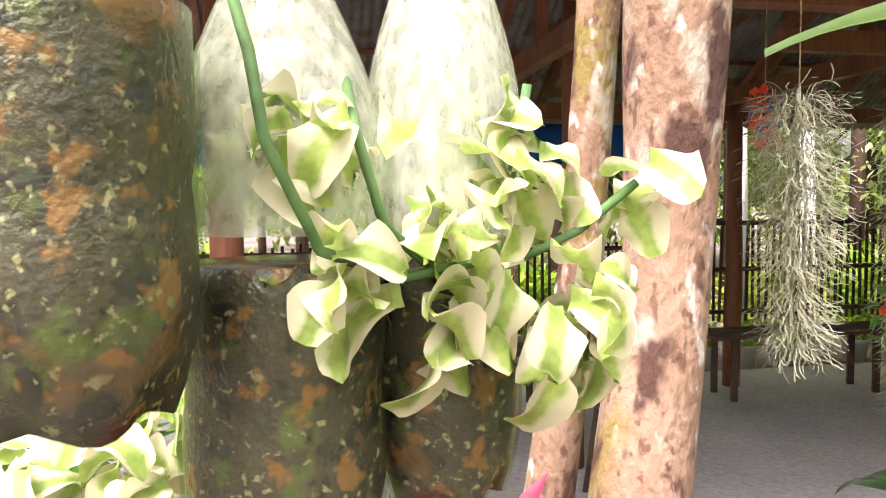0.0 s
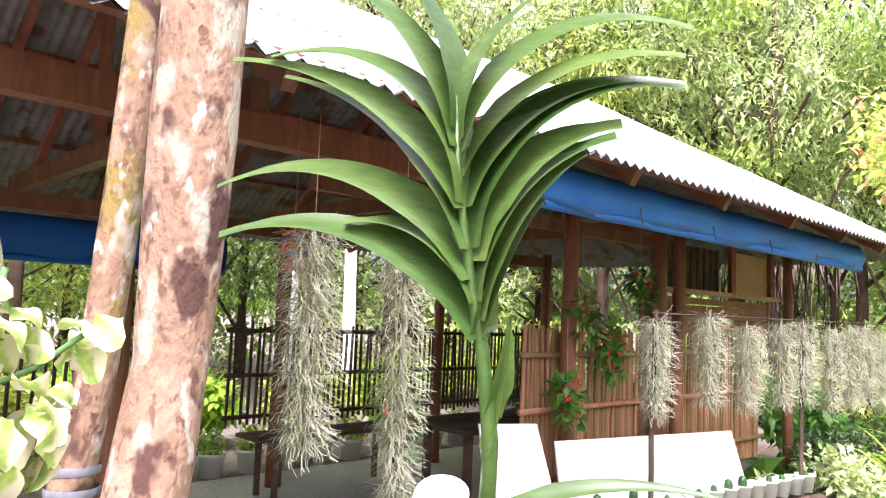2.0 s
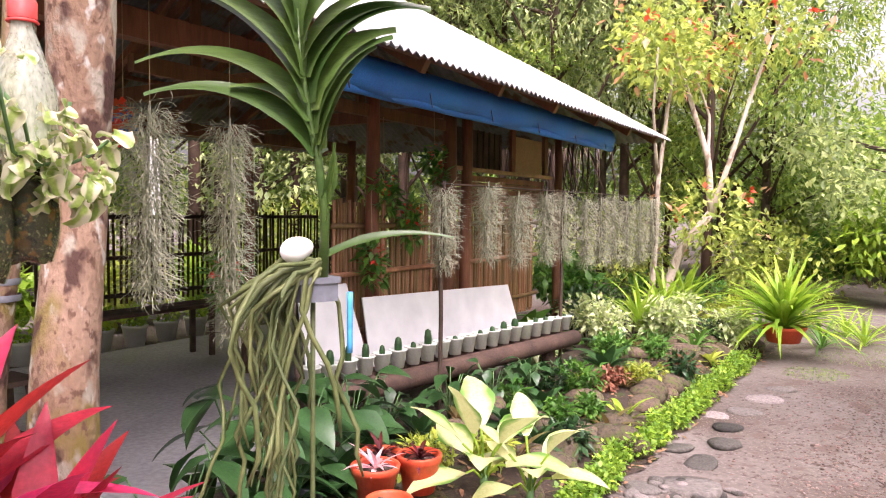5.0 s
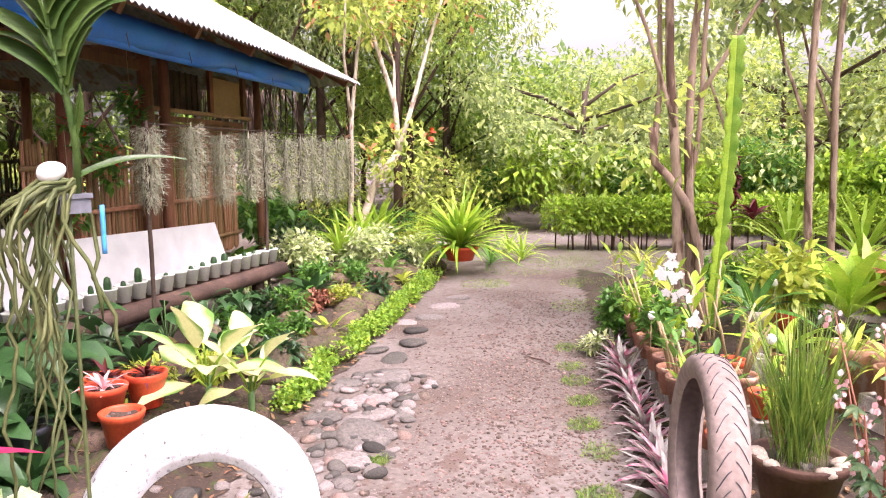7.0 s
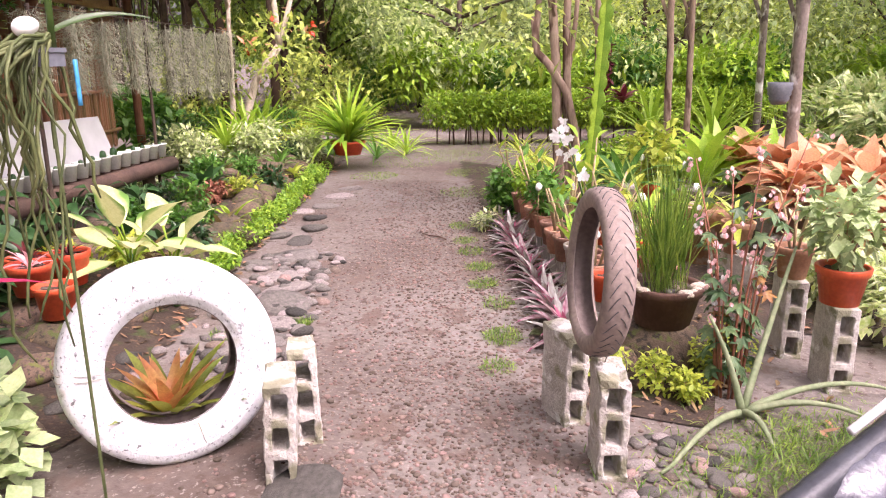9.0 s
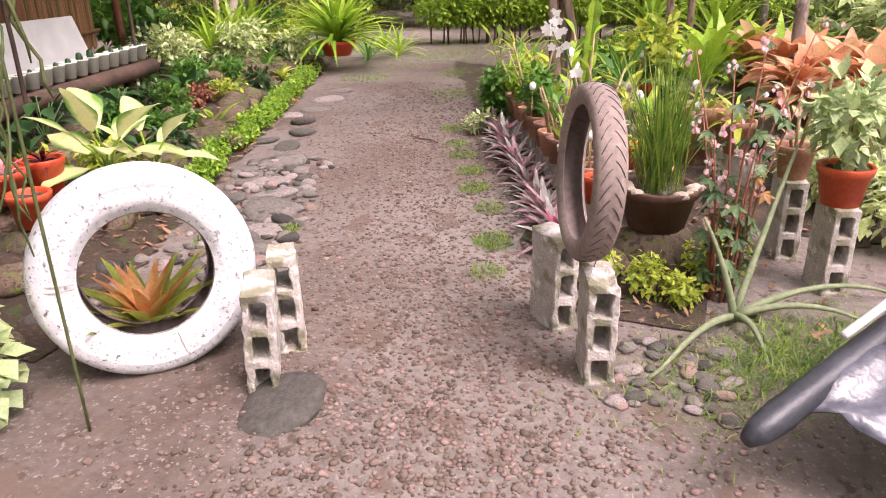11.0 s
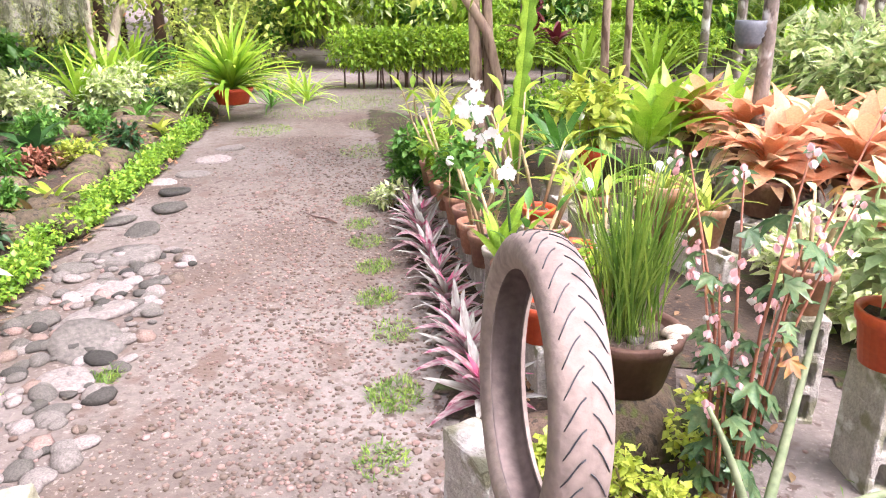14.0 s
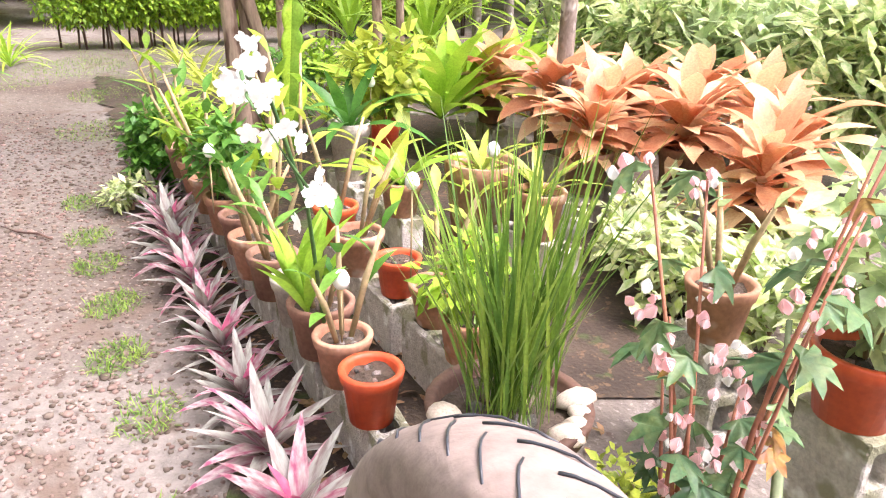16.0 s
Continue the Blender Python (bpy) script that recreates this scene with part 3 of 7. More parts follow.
for i in range(9):
    p = hp(-1 + i * 1.35, q.uniform(7.5, 11.5), 0)
    tree(p.x, p.y, q.uniform(10, 14), 0.12, q.uniform(2.4, 3.2), 11000, 0.15, q.choice([M_FOREST2, M_YELLOWLEAF, M_FOREST2]), M_DARKWOOD, "very tall feathery bamboo-like tree behind the pavilion", forks=17, low=0.25, seed=80 + i, stretch=3.5, droop=0.7)
for i in range(9):
    ang, dist = radians(30 + 4.2 * i), q.uniform(12.5, 15.5)
    tree(dist * math.cos(ang) + 1, dist * math.sin(ang), q.uniform(10, 13), 0.1, q.uniform(2.2, 3.0), 13000, 0.145, q.choice([M_FOREST2, M_YELLOWLEAF, M_FOREST]), M_DARKWOOD, "very tall feathery bamboo-like tree behind the pavilion", forks=15, low=0.2, seed=120 + i, stretch=3.2, droop=0.7)
# unseen trees behind the camera, added to hold back light from the horizon
for i in range(15):
    ang, dist = radians(136 + i * 12.6), q.uniform(9.5, 13)
    tree(dist * math.cos(ang), dist * math.sin(ang) - 0.5, q.uniform(5.5, 8.5), q.uniform(0.09, 0.14), q.uniform(2.0, 2.8), 1900, 0.27, q.choice([M_FOREST, M_FOREST2, M_FOREST]), M_DARKWOOD, "tall leafy green tree at the edge of the woods", forks=10, low=0.08, seed=300 + i)
far = Acc()
cs, rs = [], []
for i in range(150):
    ang, dist = radians(q.uniform(-40, 135)), q.uniform(17, 34)
    h = q.uniform(0.8, 3.4) if q.random() < 0.6 or -9 < math.degrees(ang) < 34 else q.uniform(3, 9)
    cs.append((dist * math.cos(ang) + 1.5, dist * math.sin(ang), h))
    rs.append((q.uniform(1.2, 2.6), q.uniform(1.2, 2.6), q.uniform(0.9, 2.0)))
foliage(far, cs, rs, 85000, 0.28)
tagged(part("woods_undergrowth", far, M_FOREST), "dense green tropical undergrowth closing the garden", "undergrowth", kind="stuff")
low = Acc()
cs, rs = [], []
for i in range(70):
    ang = radians(q.uniform(-30, 110))
    dist = q.uniform(12.5, 17)
    cs.append((dist * math.cos(ang) + 1.0, dist * math.sin(ang), q.uniform(0.2, 1.1)))
    rs.append((q.uniform(0.5, 1.1), q.uniform(0.5, 1.1), q.uniform(0.4, 0.9)))
foliage(low, cs, rs, 34000, 0.13)
tagged(part("garden_shrubbery", low, M_YELLOWLEAF), "light green low shrubs before the woods", "shrubs", kind="stuff")

# ---- garden materials ----
M_STONE = mat("river_stone", (0.105, 0.094, 0.084), (0.215, 0.193, 0.172), scale=14, fine=80, rough=0.8, bump=0.4, vary=0.8)
M_WARMSTONE = mat("brown_river_stone", (0.14, 0.10, 0.08), (0.25, 0.185, 0.15), scale=14, fine=80, rough=0.8, bump=0.4, vary=0.6)
M_ROCK = mat("mossy_rock", (0.085, 0.06, 0.042), (0.165, 0.12, 0.08), scale=9, fine=50, rough=0.9, bump=0.6, spots=[((0.10, 0.12, 0.03), 6, 0.34), ((0.05, 0.04, 0.03), 14, 0.3)], vary=0.3)
M_GRAVEL = mat("path_gravel", (0.112, 0.073, 0.056), (0.235, 0.178, 0.148), scale=20, fine=60, rough=0.9, bump=0.2, island=0.45)
M_TERRA = mat("terracotta", (0.37, 0.175, 0.105), (0.50, 0.28, 0.185), scale=8, fine=70, rough=0.8, bump=0.2, spots=[((0.62, 0.50, 0.42), 7, 0.22)], vary=0.15)
M_TERRADARK = mat("stained_clay", (0.20, 0.10, 0.07), (0.33, 0.19, 0.13), scale=7, fine=60, rough=0.85, bump=0.3, vary=0.15)
M_REDPOT = mat("orange_red_plastic", (0.60, 0.075, 0.03), (0.68, 0.11, 0.045), scale=5, fine=60, rough=0.4, bump=0.05, vary=0.12)
M_GREYPOT = mat("grey_cement_pot", (0.34, 0.30, 0.26), (0.46, 0.42, 0.37), scale=8, fine=80, rough=0.9, bump=0.4, vary=0.15)
M_SOIL = mat("potting_soil", (0.05, 0.035, 0.025), (0.11, 0.08, 0.06), scale=30, fine=120, rough=1.0, bump=0.8)
M_CUP = mat("white_foam_cup", (0.62, 0.66, 0.60), (0.72, 0.74, 0.68), scale=6, fine=60, rough=0.6, bump=0.05)
M_BOARD = mat("white_panel", (0.70, 0.71, 0.71), (0.62, 0.63, 0.63), scale=2.5, fine=6, rough=0.6, bump=0.05)
M_MOSS = leafmat("air_plant_strand", (0.31, 0.32, 0.21), (0.50, 0.50, 0.38), island=0.3, rough=0.8)
M_GREEN = leafmat("mid_green_leaf", (0.06, 0.19, 0.025), (0.13, 0.30, 0.05))
M_LIME = leafmat("lime_leaf", (0.22, 0.42, 0.03), (0.38, 0.55, 0.06))
M_EDGING = leafmat("edging_leaf", (0.16, 0.34, 0.03), (0.30, 0.47, 0.05), island=0.4)
M_YELGREEN = leafmat("yellow_green_leaf", (0.33, 0.43, 0.045), (0.50, 0.56, 0.10))
M_DARKLEAF = leafmat("dark_glossy_leaf", (0.018, 0.06, 0.018), (0.045, 0.12, 0.035), rough=0.3, leaf=0.12)
M_CREAM = leafmat("cream_green_leaf", (0.72, 0.74, 0.40), (0.62, 0.66, 0.28), scale=7, edge=((0.16, 0.36, 0.06), 0.105))
M_VARIEG = leafmat("variegated_leaf", (0.72, 0.74, 0.50), (0.38, 0.52, 0.14), scale=26, mottle=0.35)
M_CROTON = leafmat("croton_leaf", (0.58, 0.62, 0.34), (0.26, 0.40, 0.12), scale=30, mottle=0.3)
M_PALE = leafmat("silver_leaf", (0.36, 0.50, 0.22), (0.56, 0.64, 0.36), scale=14)
M_VANDA = leafmat("strap_orchid_leaf", (0.033, 0.082, 0.017), (0.085, 0.135, 0.03), vary=0.3, rough=0.32, leaf=0.16, stretch=(0.25, 1, 1))
M_ROOT = mat("aerial_root", (0.055, 0.078, 0.022), (0.145, 0.165, 0.062), scale=12, fine=60, rough=0.6, bump=0.2, vary=0.25)
M_CORD = leafmat("crimson_leaf", (0.55, 0.02, 0.055), (0.30, 0.03, 0.06), vary=0.35, scale=5)
M_RHOEO = leafmat("silver_purple_leaf", (0.48, 0.49, 0.44), (0.20, 0.15, 0.14), scale=70, mottle=0.35, vary=0.2, stretch=(0.06, 1, 1))
M_RHOEOPINK = leafmat("pink_striped_leaf", (0.50, 0.41, 0.40), (0.30, 0.075, 0.13), scale=70, mottle=0.35, vary=0.2, stretch=(0.06, 1, 1))
M_RHOEOIN = leafmat("magenta_heart_leaf", (0.40, 0.04, 0.13), (0.46, 0.17, 0.22), scale=12)
M_ORANGE = leafmat("salmon_bract_leaf", (0.62, 0.235, 0.11), (0.68, 0.38, 0.22), scale=6, island=0.3)
M_PEACH = leafmat("pale_peach_leaf", (0.68, 0.42, 0.25), (0.64, 0.50, 0.28), scale=6)
M_REDLEAF = leafmat("dark_red_leaf", (0.075, 0.009, 0.014), (0.15, 0.02, 0.028), leaf=0.15)
M_RUSTY = leafmat("rusty_leaf", (0.20, 0.09, 0.04), (0.17, 0.20, 0.06), scale=6, island=0.3)
M_WHITEPETAL = leafmat("white_petal", (0.86, 0.86, 0.84), (0.80, 0.80, 0.78), island=0.05)
M_PINK = leafmat("pink_petal", (0.85, 0.42, 0.46), (0.88, 0.66, 0.66), island=0.15)
M_REDPETAL = leafmat("scarlet_petal", (0.75, 0.05, 0.03), (0.80, 0.15, 0.06), island=0.2)
M_STEM = mat("green_stem", (0.05, 0.13, 0.04), (0.10, 0.19, 0.06), scale=15, fine=80, rough=0.6, bump=0.2)
M_CANE = mat("brown_cane", (0.30, 0.22, 0.12), (0.42, 0.32, 0.18), scale=15, fine=80, rough=0.8, bump=0.3, vary=0.2)
M_REDSTEM = mat("red_brown_stem", (0.22, 0.07, 0.045), (0.34, 0.14, 0.08), scale=15, fine=80, rough=0.6, bump=0.2)
M_GREYBARK = mat("pale_grey_bark", (0.42, 0.34, 0.26), (0.58, 0.50, 0.41), scale=10, fine=60, rough=0.9, bump=0.4, spots=[((0.25, 0.19, 0.14), 12, 0.3)], stretch=(1, 1, 0.4))
M_BROWNBARK = mat("pinkish_brown_bark", (0.24, 0.16, 0.12), (0.40, 0.30, 0.23), scale=9, fine=60, rough=0.9, bump=0.5, spots=[((0.12, 0.07, 0.05), 10, 0.34)], stretch=(1, 1, 0.3))
M_PATCHBARK = mat("patchy_grey_bark", (0.15, 0.12, 0.10), (0.26, 0.22, 0.19), scale=8, fine=60, rough=0.9, bump=0.5, spots=[((0.62, 0.60, 0.57), 7, 0.3), ((0.09, 0.07, 0.06), 14, 0.25)], stretch=(1, 1, 0.6))
M_GRASS = leafmat("grass_blade", (0.095, 0.20, 0.028), (0.22, 0.33, 0.055), island=0.4)
M_WHITE = mat("white_shell", (0.84, 0.84, 0.82), (0.78, 0.78, 0.76), scale=5, fine=60, rough=0.5, bump=0.05)
M_BLUE = mat("blue_pipe", (0.05, 0.32, 0.62), (0.07, 0.38, 0.68), scale=5, fine=60, rough=0.4, bump=0.03)
M_GREYPLASTIC = mat("grey_plastic", (0.10, 0.11, 0.13), (0.16, 0.17, 0.19), scale=6, fine=60, rough=0.6, bump=0.1)
M_BLACK = mat("black_plastic", (0.02, 0.022, 0.028), (0.05, 0.055, 0.065), scale=6, fine=60, rough=0.35, bump=0.2)

# ---- path stones ----
def stone_mesh(seed, flat=0.5, sub=2):
    bm = bmesh.new()
    bmesh.ops.create_icosphere(bm, subdivisions=sub, radius=0.5)
    o = Vector((seed * 3.7, seed * 1.3, 0))
    for v in bm.verts:
        v.co *= 1 + 0.32 * noise.noise(v.co * 1.6 + o)
        v.co.z *= flat
        v.co.z = max(v.co.z, -0.2 * flat)
    me = bpy.data.meshes.new("stone")
    bm.to_mesh(me)
    bm.free()
    me.polygons.foreach_set("use_smooth", [True] * len(me.polygons))
    return me


PEBBLES = [stone_mesh(i, 0.55, 1 if i > 2 else 2) for i in range(6)]
FLATS = [stone_mesh(i + 20, 0.5) for i in range(4)]
for me in FLATS:
    # split slabs: level top, steep broken sides
    for v in me.vertices:
        v.co.z = min(max(v.co.z * 1.4, -0.1), 0.085 + 0.02 * noise.noise(v.co * 3))
ROCKS = [stone_mesh(i + 40, 0.75) for i in range(4)]
for k, me in enumerate(PEBBLES + FLATS):
    me.materials.append(M_WARMSTONE if k == 4 else M_STONE)
M_SHELL = mat("sea_shell", (0.62, 0.55, 0.46), (0.48, 0.38, 0.30), scale=16, fine=70, rough=0.6, bump=0.5)
SHELLS = [stone_mesh(i + 60, 0.6) for i in range(3)]
for me in SHELLS:
    me.materials.append(M_SHELL)
for me in ROCKS:
    me.materials.append(M_ROCK)


def lay(name, me, x, y, s, parent, sx=1.0, z=0.0, r=rng):
    return piece(name, me, parent, Matrix.LocRotScale((x, y, rise(x, y) + z), Euler((r.uniform(-0.15, 0.15), r.uniform(-0.15, 0.15), r.uniform(0, 6.3))), (s * sx, s, s * r.uniform(0.8, 1.2))))


bed = thing("pebble_bed", label="rounded grey river pebbles beside the path", category="pebbles", kind="structure")
q = random.Random(5)
for i in range(210):
    k = q.random()
    x = 1.65 + 1.75 * k + q.uniform(-0.2, 0.2)
    y = 0.86 + 0.72 * k + q.uniform(-0.28, 0.30)
    lay("pebble", q.choice(PEBBLES), x, y, q.uniform(0.035, 0.105), bed, q.uniform(1, 1.5), 0.005, q)
for i in range(46):
    x, y = q.uniform(1.3, 1.75), q.uniform(-1.35, -0.98)
    lay("pebble", q.choice(PEBBLES), x - 0.12, y, q.uniform(0.03, 0.085), bed, q.uniform(1, 1.4), 0.005, q)
for i in range(40):
    x, y = q.uniform(0.9, 1.7), q.uniform(0.75, 1.45)
    lay("pebble", q.choice(PEBBLES), x, y, q.uniform(0.05, 0.12), bed, q.uniform(1, 1.4), 0.005, q)
for x, y, s, sx in ((3.35, 1.62, 0.26, 1.5), (2.95, 1.42, 0.22, 1.4), (2.72, 1.28, 0.26, 1.3), (2.45, 1.12, 0.28, 1.4), (3.75, 1.82, 0.2, 1.3), (3.15, 1.78, 0.2, 1.2), (4.25, 1.98, 0.22, 1.5), (4.62, 2.2, 0.2, 1.5), (5.1, 2.35, 0.22, 1.4), (5.55, 2.48, 0.2, 1.5), (6.0, 2.6, 0.2, 1.5), (2.6, 1.5, 0.2, 1.3), (0.82, 0.0, 0.3, 1.2), (2.2, 1.0, 0.2, 1.3), (3.9, 2.1, 0.2, 1.2), (4.8, 2.45, 0.2, 1.2)):
    st = lay("stepping_stone", q.choice(FLATS), x, y, s, None, sx, 0.0, q)
    tagged(st, "flat grey stepping stone half sunk in the dirt path", "stepping stone", "stepping stones")
lay("pebble", PEBBLES[0], 2.52, 0.99, 0.09, bed, 1.3, 0.01, q)

gravel = Acc()
base = [np.array([v.co for v in m.vertices]) for m in PEBBLES[3:]]
bf = [[tuple(p.vertices) for p in m.polygons] for m in PEBBLES[3:]]
for i in range(17000):
    k = q.random() ** 2.3
    x = 0.3 + 6.5 * k - 1.1 * q.random() ** 2
    y = -0.45 + 0.42 * (x - 1.3) + q.gauss(0.06, 0.46)
    j, s = q.randrange(3), q.uniform(0.008, 0.023) * (1.7 if q.random() < 0.08 else 1)
    gravel.add(turned(base[j], rz=q.uniform(0, 6), at=(x, y, rise(x, y) + s * 0.1), s=s), bf[j])
tagged(part("path_gravel", gravel, M_GRAVEL), "loose reddish brown gravel on the path", "gravel", kind="stuff")

mossg = []
for x, y, s, d in ((2.42, -0.21, 0.12, 1.0), (2.9, -0.04, 0.12, 0.45), (3.19, 0.15, 0.11, 0.8), (3.58, 0.30, 0.12, 0.7), (3.94, 0.49, 0.12, 0.6), (4.26, 0.65, 0.12, 0.5), (4.73, 0.85, 0.13, 0.5), (2.05, -0.3, 0.1, 0.4), (1.95, 1.15, 0.1, 0.6), (6.3, 1.35, 0.35, 0.25), (8.2, 2.9, 0.6, 0.3), (9.0, 2.6, 0.6, 0.5), (6.9, 2.75, 0.35, 0.3), (7.6, 1.75, 0.4, 0.4), (2.25, 0.86, 0.06, 0.8)):
    acc = Acc()
    for i in range(int(230 * s / 0.12 * (0.6 + d) if s < 0.3 else 900)):
        a, r = q.uniform(0, 6.3), s * math.sqrt(q.random())
        v, f = blade(q.uniform(0.02, 0.045) * (0.7 + d * 0.6), 0.005, q.uniform(0.6, 1.5), q.uniform(0.2, 1.2), n=2)
        acc.add(turned(v, rz=q.uniform(0, 6.3), at=(r * math.cos(a), r * 0.8 * math.sin(a), rise(x, y))), f)
    t_ob = part("grass_tuft", acc, M_GRASS)
    t_ob.location = (x, y, 0)
    tagged(t_ob, "small tuft of short green grass in the dirt", "grass tuft", "grass tufts")
lawn = Acc()
for i in range(3000):
    x, y = 1.65 + q.gauss(0, 0.2), -1.5 + q.gauss(0, 0.22)
    v, f = blade(q.uniform(0.03, 0.07), 0.005, q.uniform(0.5, 1.5), q.uniform(0.2, 1.4), n=2)
    lawn.add(turned(v, rz=q.uniform(0, 6.3), at=(x + (y + 1.5) * -0.6, y, rise(x, y))), f)
for i in range(15000):
    x, y = q.uniform(8.3, 11.2), q.uniform(-0.5, 3.4)
    if y > 0.45 * (x - 2.5) - 0.15 + 0.25 * math.sin(x * 3):
        continue
    v, f = blade(q.uniform(0.04, 0.09), 0.012, q.uniform(0.5, 1.5), q.uniform(0.2, 1.4), n=1)
    lawn.add(turned(v, rz=q.uniform(0, 6.3), at=(x, y, rise(x, y))), f)
tagged(part("lawn_grass", lawn, M_GRASS), "short green grass at the path side", "grass", kind="stuff")

# ---- border and rocks of the long bed ----
border = thing("edging_plant", label="low lime green clipped edging plants along the path", category="edging plant")
for i in range(84):
    acc = Acc()
    k = (i + 0.5) / 84
    x, y = 2.5 + 4.3 * k, 1.72 + 4.3 * 0.39 * k + 0.04 * math.sin(i * 0.5) + q.uniform(-0.05, 0.07)
    foliage(acc, [(x, y, q.uniform(0.06, 0.11))], [(q.uniform(0.08, 0.12), q.uniform(0.07, 0.1), q.uniform(0.05, 0.085))], 115, 0.032, stretch=1.4)
    part("clump", acc, M_EDGING, border)
for i in range(17):
    x = 2.4 + 5.0 * i / 17 + q.uniform(-0.1, 0.1)
    y = 1.72 + (x - 2.6) * 0.39 + q.uniform(0.2, 0.42)
    rk = lay("bed_rock", q.choice(ROCKS), x, y, q.uniform(0.14, 0.27), None, q.uniform(1, 1.5), 0.0, q)
    tagged(rk, "brown mossy rock edging the plant bed", "rock", "bed rocks")
for x, y, s in ((1.39, 1.65, 0.28), (1.5, 1.9, 0.3), (1.70, 1.87, 0.3), (1.6, 2.04, 0.3), (1.1, 1.45, 0.2), (1.0, 1.9, 0.26), (1.9, 1.7, 0.22), (2.1, 1.75, 0.24), (0.75, 1.2, 0.22), (2.3, 1.78, 0.2)):
    rk = lay("bed_rock", q.choice(ROCKS), x, y, s, None, 1.2, 0.0, q)
    tagged(rk, "brown mossy rock edging the plant bed", "rock", "bed rocks")


def shrub(name, x, y, z, r, n, size, material, label, category="plant", group="", flat=0.8, stretch=2.0, stems=4):
    root = thing(name, (x, y, z), label, category, group)
    acc = Acc()
    cs = [(q.uniform(-0.5, 0.5) * r, q.uniform(-0.5, 0.5) * r, r * q.uniform(0.5, 1.1)) for i in range(7)]
    foliage(acc, cs, [(r * 0.55, r * 0.55, r * 0.45)] * 7, n, size, flat, stretch)
    part("foliage", acc, material, root)
    for i in range(stems):
        sa = Acc()
        c = q.choice(cs)
        sa.tube([(q.uniform(-0.1, 0.1) * r, q.uniform(-0.1, 0.1) * r, -0.05), (c[0] * 0.5, c[1] * 0.5, c[2] * 0.6), c], [0.008, 0.006, 0.003], 5)
        part("stem", sa, M_CANE, root)
    return root


def strap_plant(name, x, y, z, n, L, W, material, label, category="plant", group="", start=(0.5, 1.35), bend=(0.6, 1.5), pieces=True, **kw):
    """A rosette whose leaves are parts of their own, on three shared meshes."""
    root = thing(name, (x, y, z), label, category, group)
    meshes = []
    for i in range(3):
        a = Acc()
        a.add(*blade(L * (0.85 + 0.15 * i), W, 0.0, bend[0] + (bend[1] - bend[0]) * i / 2, **kw))
        meshes.append(a.mesh("leaf", material))
    for i in range(n):
        s = start[0] + (start[1] - start[0]) * i / max(n - 1, 1) + q.uniform(-0.12, 0.12)
        piece("leaf", meshes[i % 3], root, Matrix.LocRotScale((0, 0, 0.02 * i / n), Euler((q.uniform(-0.2, 0.2), -s, i * 2.4 + q.uniform(-0.3, 0.3))), (1, 1, 1)))
    return root


G = lambda x, y: rise(x, y)
# leafy fill of the long bed
for x, y, s, m, lb in ((5.6, 4.35, 0.34, M_VARIEG, "cream and green variegated shrub"), (6.2, 4.0, 0.32, M_VARIEG, "cream and green variegated shrub"), (6.7, 4.35, 0.34, M_VARIEG, "cream and green variegated shrub"), (7.0, 3.75, 0.3, M_VARIEG, "cream and green variegated shrub"), (5.0, 4.6, 0.3, M_VARIEG, "cream and green variegated shrub"),
                       (4.9, 3.6, 0.22, M_GREEN, "mid green bushy bed plant"), (5.6, 3.6, 0.2, M_GREEN, "mid green bushy bed plant"), (4.2, 3.0, 0.14, M_REDSTEM, "dry brown low bed plant"), (4.6, 2.95, 0.16, M_YELGREEN, "low yellow green bed plant"), (3.6, 2.55, 0.13, M_GREEN, "mid green bushy bed plant"), (5.3, 3.1, 0.16, M_REDSTEM, "dry brown low bed plant"), (3.2, 2.5, 0.14, M_GREEN, "mid green bushy bed plant"), (3.9, 3.2, 0.2, M_DARKLEAF, "dark green bushy bed plant"), (2.4, 2.2, 0.16, M_YELGREEN, "low yellow green bed plant"), (2.0, 2.25, 0.16, M_YELGREEN, "low yellow green bed plant"),
                       (8.2, 4.6, 0.3, M_YELGREEN, "yellow green bushy plant"), (8.8, 5.4, 0.45, M_GREEN, "mid green bushy bed plant"), (7.6, 5.6, 0.5, M_GREEN, "mid green bushy bed plant"), (6.4, 5.2, 0.45, M_DARKLEAF, "dark green bushy bed plant")):
    shrub("bed_shrub", x, y, G(x, y) - 0.02, s, 900 if s > 0.25 else 420, 0.085 if s > 0.25 else 0.055, m, lb + " in the rock bed", "shrub", "bed shrubs")
